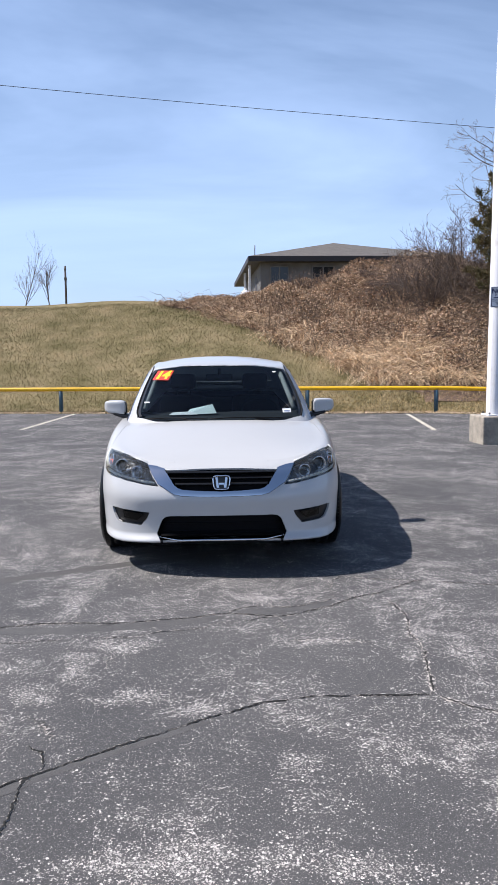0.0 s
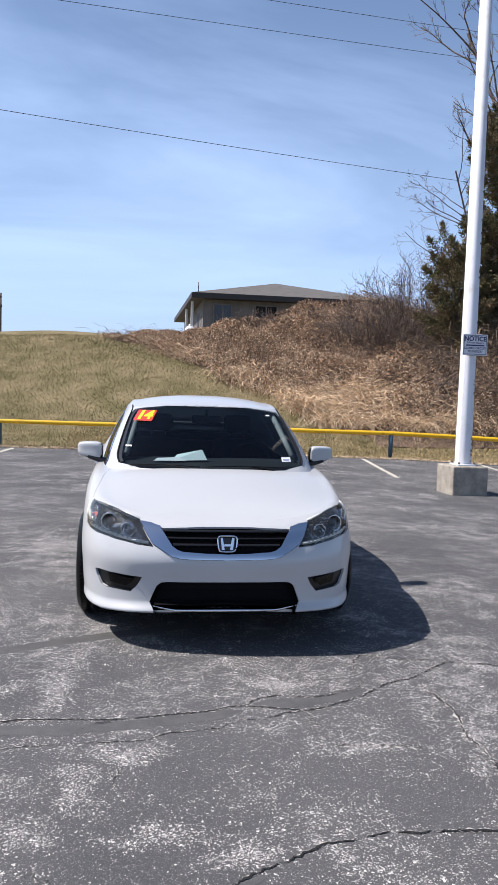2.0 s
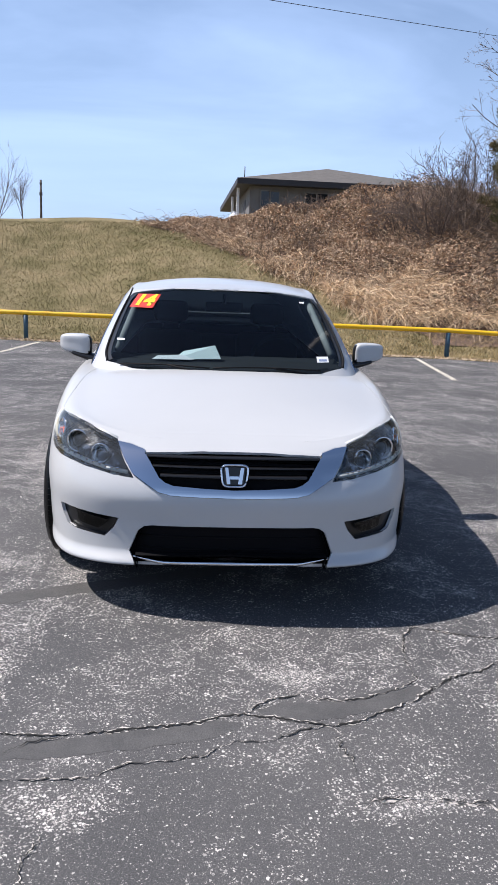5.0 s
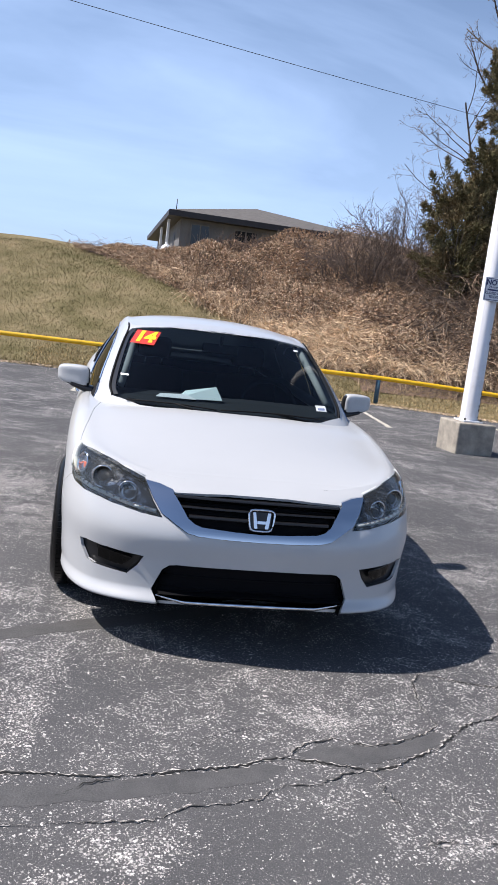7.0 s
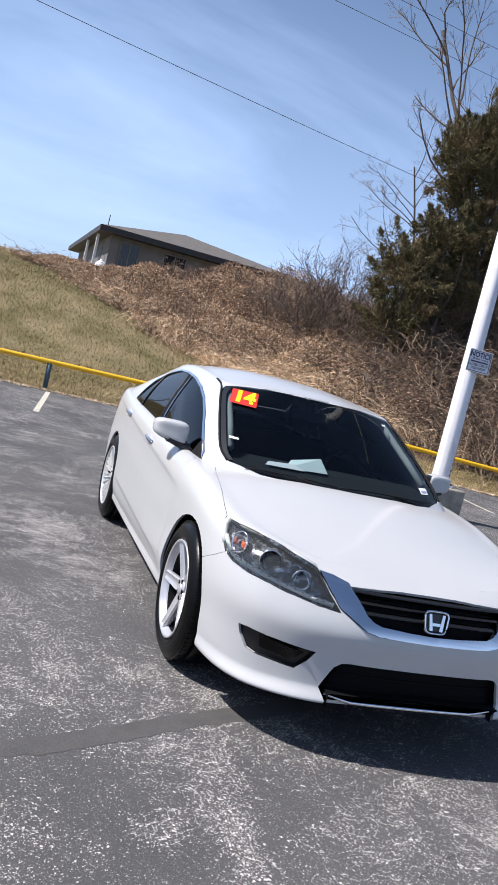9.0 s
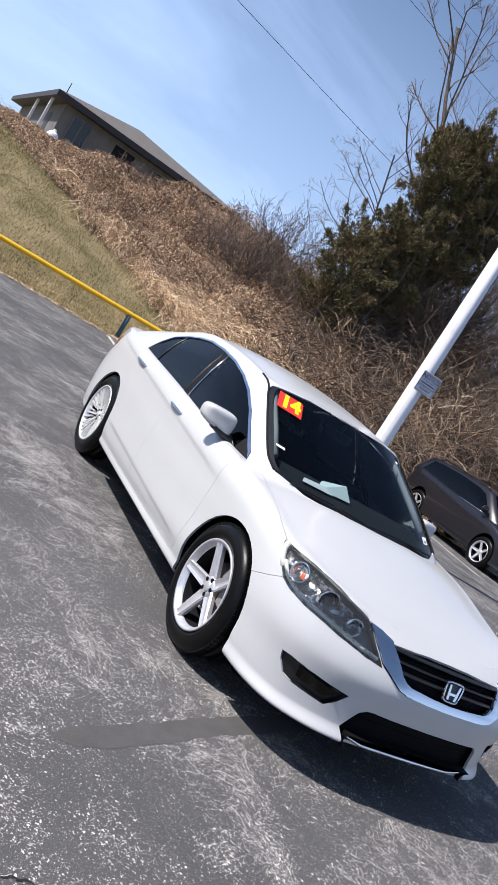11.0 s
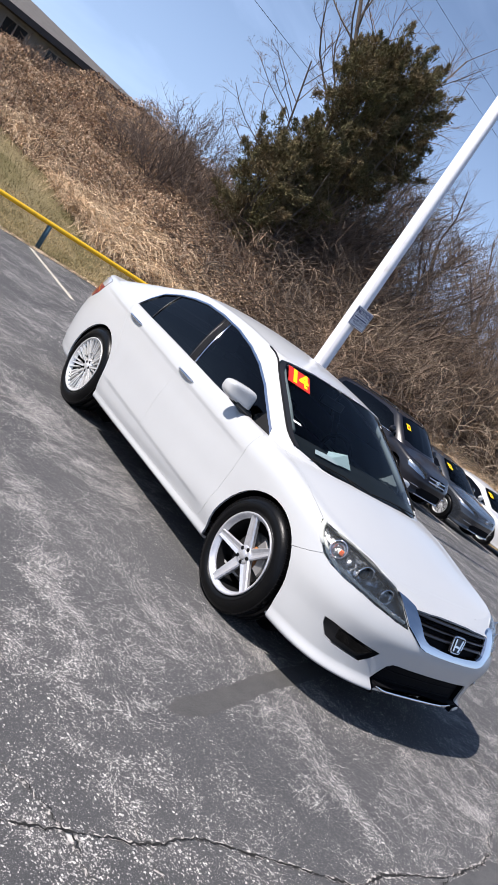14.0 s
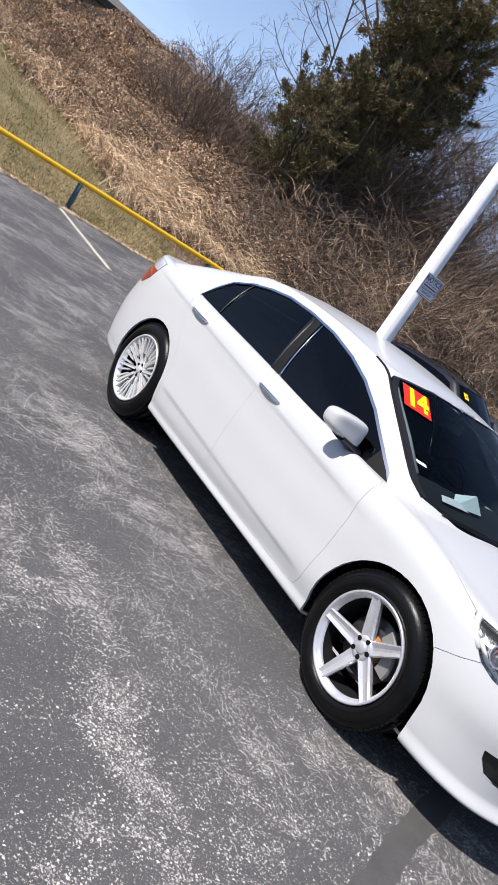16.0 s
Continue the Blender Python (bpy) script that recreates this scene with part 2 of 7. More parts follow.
    c1, tone1 = chips(95, 0.02, 0.70, 0.60)
    c2, tone2 = chips(185, 0.06, 0.80, 0.66)
    c3, tone3 = chips(300, 0.34, 0.35, 0.62)
    stones = op("MAXIMUM", c1, c2)
    pale = mixed(tone1, (0.36, 0.34, 0.32), (0.78, 0.735, 0.69))
    dust = op("MULTIPLY", ranged(wear, 0.25, 1.1), 0.10)
    col = mixed(dust, sc.outputs[0], (0.30, 0.28, 0.265))
    col = mixed(op("MULTIPLY", c3, 0.75), col, mixed(tone3, (0.13, 0.126, 0.122), (0.34, 0.325, 0.31)))
    col = mixed(op("MULTIPLY", stones, 0.92), col, pale)
    l.new(col, b.inputs["Base Color"])
    b.inputs["Roughness"].default_value = 0.82
    b.inputs["Specular IOR Level"].default_value = 0.2
    bu = n.new("ShaderNodeBump")
    bu.inputs["Strength"].default_value, bu.inputs["Distance"].default_value = 0.55, 0.006
    l.new(op("ADD", noise_at(120, 3), stones), bu.inputs["Height"])
    l.new(bu.outputs[0], b.inputs["Normal"])
    return m


M_ASPHALT = asphalt_material()

# ---- building helpers ----
def part(name, bm, mat, parent=None, label="", smooth=True):
    """Links a bmesh as one mesh object, under a thing or a part."""
    me = bpy.data.meshes.new(name)
    lay = bm.verts.layers.float_vector.get("lie")
    lies = [tuple(v[lay]) for v in bm.verts] if lay is not None and smooth else None
    bm.to_mesh(me)
    bm.free()
    if mat is not None:
        for k in (mat if isinstance(mat, (list, tuple)) else [mat]):
            me.materials.append(k)
    if smooth:
        me.polygons.foreach_set("use_smooth", [True] * len(me.polygons))
    if lies is not None:
        me.normals_split_custom_set_from_vertices(lies)
    ob = new(name, me)
    ob.parent = parent
    if label:
        tagged(ob, label)
    return ob


def thing(name, label, category, at=(0, 0, 0), rz=0.0, group="", kind=""):
    ob = new(name)
    ob.empty_display_size = 0.1
    ob.matrix_world = pose(*at, 0, 0, rz)
    return tagged(ob, label, category, group, kind)


def box(bm, x0, y0, z0, x1, y1, z1, bevel=0.0, m=None, seg=2):
    vs = bmesh.ops.create_cube(bm, size=1.0)["verts"]
    bmesh.ops.transform(bm, verts=vs, matrix=Matrix.Translation(((x0 + x1) / 2, (y0 + y1) / 2, (z0 + z1) / 2)) @ Matrix.Diagonal((x1 - x0, y1 - y0, z1 - z0, 1)))
    if bevel:
        es = list({e for v in vs for e in v.link_edges})
        vs = list({v for f in bmesh.ops.bevel(bm, geom=es, offset=bevel, segments=seg, affect="EDGES", profile=0.5)["faces"] for v in f.verts} | {v for v in vs if v.is_valid})
    if m is not None:
        bmesh.ops.transform(bm, verts=vs, matrix=m)
    return bm


def tube_bm(bm, pts, radii, sides=8, cap=True):
    """A tube along points."""
    pts = [Vector(p) for p in pts]
    rings = []
    up = Vector((0, 0, 1))
    for i, p in enumerate(pts):
        d = (pts[min(i + 1, len(pts) - 1)] - pts[max(i - 1, 0)]).normalized()
        a = d.cross(up if abs(d.z) < 0.95 else Vector((1, 0, 0))).normalized()
        c = d.cross(a).normalized()
        r = radii[i] if isinstance(radii, (list, tuple)) else radii
        rings.append([bm.verts.new(p + (a * math.cos(t) + c * math.sin(t)) * r) for t in [2 * math.pi * k / sides for k in range(sides)]])
    for q, w in zip(rings, rings[1:]):
        for k in range(sides):
            bm.faces.new((q[k], q[(k + 1) % sides], w[(k + 1) % sides], w[k]))
    if cap:
        bm.faces.new(list(reversed(rings[0])))
        bm.faces.new(rings[-1])
    return bm


def raw_mesh(name, verts, loops, sizes, mat, parent=None, smooth=False):
    """A mesh straight from arrays, for stuff of very many faces."""
    me = bpy.data.meshes.new(name)
    verts, loops, sizes = np.asarray(verts, np.float32), np.asarray(loops, np.int32), np.asarray(sizes, np.int32)
    me.vertices.add(len(verts))
    me.vertices.foreach_set("co", verts.ravel())
    me.loops.add(len(loops))
    me.loops.foreach_set("vertex_index", loops)
    me.polygons.add(len(sizes))
    me.polygons.foreach_set("loop_start", np.concatenate(([0], np.cumsum(sizes)[:-1])).astype(np.int32))
    me.polygons.foreach_set("use_smooth", np.full(len(sizes), smooth))
    me.materials.append(mat)
    me.update(calc_edges=True)
    me.validate()
    ob = new(name, me)
    ob.parent = parent
    return ob


def tubes(paths, radii, sides=3):
    """Many tubes of equal point count: paths (n, k, 3), radii (n, k)."""
    P, Rr = np.asarray(paths, float), np.asarray(radii, float)
    n, k, _ = P.shape
    d = np.gradient(P, axis=1)
    d /= np.linalg.norm(d, axis=2, keepdims=True) + 1e-9
    ref = np.where(np.abs(d[..., 2:3]) < 0.9, np.array([0, 0, 1.0]), np.array([1.0, 0, 0]))
    a = np.cross(d, ref); a /= np.linalg.norm(a, axis=2, keepdims=True) + 1e-9
    c = np.cross(d, a)
    t = 2 * np.pi * np.arange(sides) / sides
    V = P[:, :, None] + Rr[:, :, None, None] * (a[:, :, None] * np.cos(t)[:, None] + c[:, :, None] * np.sin(t)[:, None])
    base = (np.arange(n) * k * sides)[:, None, None]
    i, j = np.arange(k - 1)[:, None], np.arange(sides)[None, :]
    q = np.stack([i * sides + j, i * sides + (j + 1) % sides, (i + 1) * sides + (j + 1) % sides, (i + 1) * sides + j], -1).reshape(1, -1, 4)
    F = (q + base).reshape(-1)
    return V.reshape(-1, 3), F, np.full(len(F) // 4, 4)


def joined(*sets):
    vs, fs, ss, o = [], [], [], 0
    for v, f, s in sets:
        vs.append(v); fs.append(np.asarray(f) + o); ss.append(s); o += len(v)
    return np.concatenate(vs), np.concatenate(fs), np.concatenate(ss)


rng = np.random.default_rng(7)

# ---- ground ----
def fence_y(x):
    return 14.34 - 0.134 * x


def lot_z(x):
    """The asphalt falls gently towards the parked cars."""
    u = np.clip(np.asarray(x, float) - 5.0, 0, 30)
    return -0.035 * (u - 0.8 * (1 - np.exp(-u / 0.8)))


def rise(d):
    """The bank: height against the way past its toe."""
    d = np.maximum(d, 0.0)
    s = 0.335 * d - 0.335 * 1.2 * (1 - np.exp(-d / 1.2))
    top = 3.6
    return top - np.log1p(np.exp((top - s) * 2.6)) / 2.6 + np.log1p(np.exp(top * 2.6)) / 2.6 - top


def bank(x, y):
    x, y = np.asarray(x, float), np.asarray(y, float)
    lift = rise(y - fence_y(np.clip(x, -14, 30)) - 0.15)
    wave = 0.06 * np.sin(0.9 * x + 0.4 * y) + 0.05 * np.sin(0.37 * x - 0.8 * y + 1.0)
    return -0.03 + lot_z(x) + lift + wave * np.clip(lift, 0, 1)


def grown(lo, hi, fine_lo, fine_hi, step, growth=1.35):
    """Grid lines: even between fine_lo and fine_hi, widening out to lo and hi."""
    mid = list(np.arange(fine_lo, fine_hi + step / 2, step))
    s, v = step, mid[-1]
    while v < hi:
        s *= growth; v += s; mid.append(v)
    s, v = step, mid[0]
    while v > lo:
        s *= growth; v -= s; mid.insert(0, v)
    return np.array(mid)


gx, gy = grown(-1500, 1500, -16, 26, 0.5), grown(-1500, 1500, 11, 34, 0.4)
GX, GY = np.meshgrid(gx, gy, indexing="ij")
GZ = bank(GX, GY)
nx, ny = GX.shape
ii, jj = np.meshgrid(np.arange(nx - 1), np.arange(ny - 1), indexing="ij")
quads = np.stack([ii * ny + jj, (ii + 1) * ny + jj, (ii + 1) * ny + jj + 1, ii * ny + jj + 1], -1).reshape(-1, 4)
ground = raw_mesh("ground", np.stack([GX, GY, GZ], -1).reshape(-1, 3), quads.ravel(), np.full(len(quads), 4), M_GRASS, smooth=True)
tagged(ground, "mown dormant grass bank rising behind a car park", "ground", kind="structure")

# the asphalt lot, with a ragged far edge
bm = bmesh.new()
xs = np.unique(np.concatenate([[-60, -40, -25], np.arange(-15, 26, 0.25), [30, 34, 40, 60]]))
edge = [(x, fence_y(x) - 0.75 + 0.10 * noise.noise(Vector((x * 1.7, 3, 0))) + 0.05 * noise.noise(Vector((x * 6, 9, 0)))) for x in xs]
far = [bm.verts.new((x, y, float(lot_z(x)))) for x, y in edge]
low = [bm.verts.new((x, y + 0.04, float(lot_z(x)) - 0.06)) for x, y in edge]
near = [bm.verts.new((x, -60, float(lot_z(x)))) for x, y in edge]
for i in range(len(xs) - 1):
    bm.faces.new((near[i], near[i + 1], far[i + 1], far[i]))
    bm.faces.new((far[i], far[i + 1], low[i + 1], low[i]))
lot = part("parking_lot", bm, M_ASPHALT, smooth=False)
tagged(lot, "worn grey asphalt car park with cracks and pale wear", "pavement", kind="structure")

# painted bay lines
def bay_line(x0, y0, x1, y1, w=0.09):
    bm = bmesh.new()
    d = Vector((x1 - x0, y1 - y0, 0)); s = d.normalized().cross(Vector((0, 0, 1))) * w / 2
    k = 24
    prev = None
    for i in range(k + 1):
        p = Vector((x0, y0, 0.004)) + d * i / k
        p.z += float(lot_z(p.x))
        j = 0.012 * noise.noise(p * 5)
        pair = (bm.verts.new(p - s * (1 + j * 20)), bm.verts.new(p + s * (1 - j * 20)))
        if prev:
            bm.faces.new((prev[0], prev[1], pair[1], pair[0]))
        prev = pair
    ob = part("painted_line", bm, M_LINE, lot, smooth=False)
    return ob


for k in range(-3, 6):
    x = 1.45 + 2.62 * k
    bay_line(x - 0.05, fence_y(x) - 4.6, x + 0.32, fence_y(x) - 0.95)

# ---- fence of one pipe rail on short posts ----
fence = thing("pipe_fence", "low yellow pipe rail on short teal posts at the edge of the asphalt", "fence", kind="structure")
bm = bmesh.new()
tube_bm(bm, [(x, fence_y(x), 0.555 + float(lot_z(x))) for x in np.linspace(-24, 13, 30)], 0.05, 12)
part("rail", bm, M_RAIL, fence, "yellow painted steel pipe")
for k in range(-8, 4):
    x = 2.2 + 3.08 * k
    bm = bmesh.new()
    tube_bm(bm, [(x, fence_y(x), z + float(lot_z(x))) for z in (-0.2, 0.25, 0.515)], 0.052, 12)
    part("post", bm, M_POST, fence)

# ---- lamp pole ----
pole = thing("light_pole", "white square steel pole on a square concrete base", "lamp pole", (4.42, 7.25, 0), 4)
bm = bmesh.new()
box(bm, -0.29, -0.29, -0.2, 0.29, 0.29, 0.44, 0.02)
part("concrete_base", bm, M_CONC, pole, "weathered square concrete block", smooth=False)
bm = bmesh.new()
k = 0.097
lowv = [bm.verts.new((a * k, c * k, 0.44)) for a, c in ((-1, -1), (1, -1), (1, 1), (-1, 1))]
upv = [bm.verts.new((a * 0.065, c * 0.065, 9.5)) for a, c in ((-1, -1), (1, -1), (1, 1), (-1, 1))]
for i in range(4):
    bm.faces.new((lowv[i], lowv[(i + 1) % 4], upv[(i + 1) % 4], upv[i]))
bm.faces.new(upv)
bmesh.ops.bevel(bm, geom=[e for e in bm.edges if abs(e.verts[0].co.z - e.verts[1].co.z) > 1], offset=0.012, segments=2, affect="EDGES")
part("shaft", bm, M_POLE, pole)
bm = bmesh.new()
box(bm, -0.15, -0.15, 0.44, 0.15, 0.15, 0.465, 0.005)
part("base_plate", bm, M_POLE, pole)

# chips in the paint along one corner, rusted through
chip = np.random.default_rng(5)
for k in range(22):
    z = chip.uniform(.6, 4.6) if k < 16 else chip.uniform(.5, .9)
    half = .097 + (.065 - .097) * (z - .44) / 9.06
    bm = bmesh.new()
    box(bm, half - .014 - chip.uniform(0, .012), -half - .0016, z, half - .003, -half + .004, z + chip.uniform(.012, .05), .0008)
    part("rust_chip", bm, M_BARK, pole, smooth=False)

# ---- house on the crest ----
house = thing("house", "low grey house with a dark hipped shingle roof on the crest", "house", (1.97, 42.4, 3.52), 1.2)
house.scale = (1.27, 1.27, 1.27)
bm = bmesh.new()
box(bm, 0.6, 0.6, -0.6, 9.6, 14.4, 2.75)
part("wall", bm, M_SIDING, house, smooth=False)
bm = bmesh.new()
cs = [bm.verts.new(p) for p in ((0, 0, 2.75), (10.2, 0, 2.75), (10.2, 15, 2.75), (0, 15, 2.75))]
ct = [bm.verts.new(p) for p in ((5.1, 6.6, 4.2), (5.1, 8.4, 4.2))]
for f in ((cs[0], cs[1], ct[0]), (cs[1], cs[2], ct[1], ct[0]), (cs[2], cs[3], ct[1]), (cs[3], cs[0], ct[0], ct[1])):
    bm.faces.new(f)
part("roof", bm, M_SHINGLE, house, smooth=False)
bm = bmesh.new()
box(bm, -0.03, -0.03, 2.50, 10.23, 15.03, 2.745)
part("fascia", bm, M_FASCIA, house, smooth=False)
for x0, x1 in ((1.1, 1.9), (3.1, 4.1), (5.1, 6.0)):
    win = new("window"); win.parent = house
    bm = bmesh.new()
    for a, c, d, e in ((x0 - .06, x0, 1.2, 2.35), (x1, x1 + .06, 1.2, 2.35), (x0, x1, 1.2, 1.26), (x0, x1, 2.29, 2.35), ((x0 + x1) / 2 - .025, (x0 + x1) / 2 + .025, 1.26, 2.29)):
        box(bm, a, .54, d, c, .60, e)
    part("frame", bm, M_SIDING, win, smooth=False)
    bm = bmesh.new()
    box(bm, x0, .575, 1.26, x1, .59, 2.29)
    part("pane", bm, material("house_glass", (.02, .022, .026), .08), win, smooth=False)
bm = bmesh.new()
box(bm, .585, 3.0, 0, .61, 4.0, 2.1)
part("door", bm, M_FASCIA, house, smooth=False)
for y in (1.6, 5.6):
    bm = bmesh.new()
    box(bm, .08, y, -.5, .2, y + .12, 2.5, .01)
    part("porch_post", bm, M_POLE, house, smooth=False)
for k in range(17):
    x = .6 + 9.0 * k / 16
    bm = bmesh.new()
    box(bm, x - .012, .588, -.5, x + .012, .60, 2.5)
    part("batten", bm, M_SIDING, house, smooth=False)
bm = bmesh.new()
tube_bm(bm, [(.3, .2, 2.7), (.3, .2, 3.25)], .02, 8)
part("vent_pipe", bm, M_FASCIA, house)
tank = thing("gas_tank", "small white rounded tank beside the house", "tank", (1.35, 31.6, float(bank(1.35, 31.6))))
bm = bmesh.new()
bmesh.ops.create_uvsphere(bm, u_segments=20, v_segments=12, radius=.26, matrix=Matrix.Translation((0, 0, .27)) @ Matrix.Diagonal((1, 1, 1.1, 1)))
part("shell", bm, M_POLE, tank)
bm = bmesh.new()
tube_bm(bm, [(0, 0, .5), (0, 0, .62)], .07, 10)
part("cap", bm, M_POLE, tank)

# ---- curved panels for cars ----
def knots_at(knots, t):
    """Smooth curve through rows (t, values...) at each of t."""
    K = np.asarray(knots, float)
    ks, V = K[:, 0], K[:, 1:]
    m = np.empty_like(V)
    m[1:-1] = (V[2:] - V[:-2]) / (ks[2:] - ks[:-2])[:, None]
    m[0], m[-1] = (V[1] - V[0]) / (ks[1] - ks[0]), (V[-1] - V[-2]) / (ks[-1] - ks[-2])
    t = np.atleast_1d(np.asarray(t, float))
    i = np.clip(np.searchsorted(ks, t, side="right") - 1, 0, len(ks) - 2)
    h = (ks[i + 1] - ks[i])[:, None]
    u = ((t - ks[i]) / (ks[i + 1] - ks[i]))[:, None]
    return (2 * u**3 - 3 * u**2 + 1) * V[i] + (u**3 - 2 * u**2 + u) * h * m[i] + (3 * u**2 - 2 * u**3) * V[i + 1] + (u**3 - u**2) * h * m[i + 1]


class Sheet:
    """A smooth half-body surface over (s, r): control rows r along the columns s, up to the centre line."""
    def __init__(self, rows3d, corner=None):
        self.corner, self.relief = corner, None
        self.tab = np.asarray(rows3d)                 # (ns, nr, 3)
        ghost = self.tab[:, -2:-1] * np.array([-1, 1, 1])
        self.ext = np.concatenate([2 * self.tab[:, :1] - self.tab[:, 1:2], self.tab, ghost], axis=1)
        self.ns, self.nr = self.tab.shape[:2]
        ss, rr = np.linspace(0, 1, 201), np.linspace(0, self.nr - 1, 121)
        S, R_ = np.meshgrid(ss, rr, indexing="ij")
        self.S, self.R = S.ravel(), R_.ravel()
        self.P = self.at(self.S, self.R)

    def at(self, s, r):
        s, r = np.atleast_1d(np.asarray(s, float)), np.atleast_1d(np.asarray(r, float))
        f = np.clip(s, 0, 1) * (self.ns - 1)
        i = np.clip(f.astype(int), 0, self.ns - 2)
        a = (f - i)[:, None, None]
        j = np.clip(r.astype(int), 0, self.nr - 2)
        idx = j[:, None] + np.arange(4)[None]
        C = self.ext[i[:, None], idx] * (1 - a) + self.ext[i[:, None] + 1, idx] * a
        u = (r - j)[:, None]
        m1, m2 = (C[:, 2] - C[:, 0]) / 2, (C[:, 3] - C[:, 1]) / 2
        if self.corner is not None:
            # where the course turns sharply at the corner row, it comes to rest instead of swinging past
            for m, at_ in ((m1, j == self.corner), (m2, j + 1 == self.corner)):
                k = np.clip(np.minimum(s, 1 - s) / .20, 0, 1)
                k = k * k * (3 - 2 * k)
                m *= np.where(at_, k, 1.0)[:, None]
        out = C[:, 1] * (2 * u**3 - 3 * u**2 + 1) + m1 * (u**3 - 2 * u**2 + u) + C[:, 2] * (3 * u**2 - 2 * u**3) + m2 * (u**3 - u**2)
        if self.relief is not None:
            out[:, 0] = out[:, 0] + self.relief(out)
        return out

    def lie(self, s, r):
        """Outward normals of the surface; zero where it runs to a point."""
        ds = self.at(np.clip(s + .004, 0, 1), r) - self.at(np.clip(s - .004, 0, 1), r)
        dr = self.at(s, np.clip(r + .04, 0, self.nr - 1)) - self.at(s, np.clip(r - .04, 0, self.nr - 1))
        n = np.cross(ds, dr)
        k = np.linalg.norm(n, axis=1, keepdims=True)
        short = (np.linalg.norm(ds, axis=1) < 2e-3) | (np.linalg.norm(dr, axis=1) < 1e-3) | (k[:, 0] < 1e-9)
        n = n / np.maximum(k, 1e-12)
        n[short] = 0
        return n

    def near(self, p, w, ok=None):
        """The (s, r) whose place is nearest to p, with weights w on x, y, z."""
        d = ((self.P - np.asarray(p)) ** 2 * np.asarray(w)).sum(1)
        if ok is not None:
            d = np.where(ok, d, 9e9)
        k = int(np.argmin(d))
        s, r = self.S[k], self.R[k]
        hs, hr = 1 / 200, (self.nr - 1) / 120
        for _ in range(4):
            gs, gr = np.meshgrid(np.linspace(-hs, hs, 7), np.linspace(-hr, hr, 7), indexing="ij")
            cs, cr_ = np.clip(s + gs.ravel(), 0, 1), np.clip(r + gr.ravel(), 0, self.nr - 1)
            d = ((self.at(cs, cr_) - np.asarray(p)) ** 2 * np.asarray(w)).sum(1)
            k = int(np.argmin(d)); s, r = cs[k], cr_[k]
            hs, hr = hs / 3, hr / 3
        return s, r


FRONT, SIDE, ALL = (1, 0.02, 1), (0.02, 1, 1), (1, 1, 1)


def inside(poly, x, y):
    c = False
    for (x0, y0), (x1, y1) in zip(poly, poly[1:] + poly[:1]):
        if (y0 > y) != (y1 > y) and x < (x1 - x0) * (y - y0) / (y1 - y0) + x0:
            c = not c
    return c


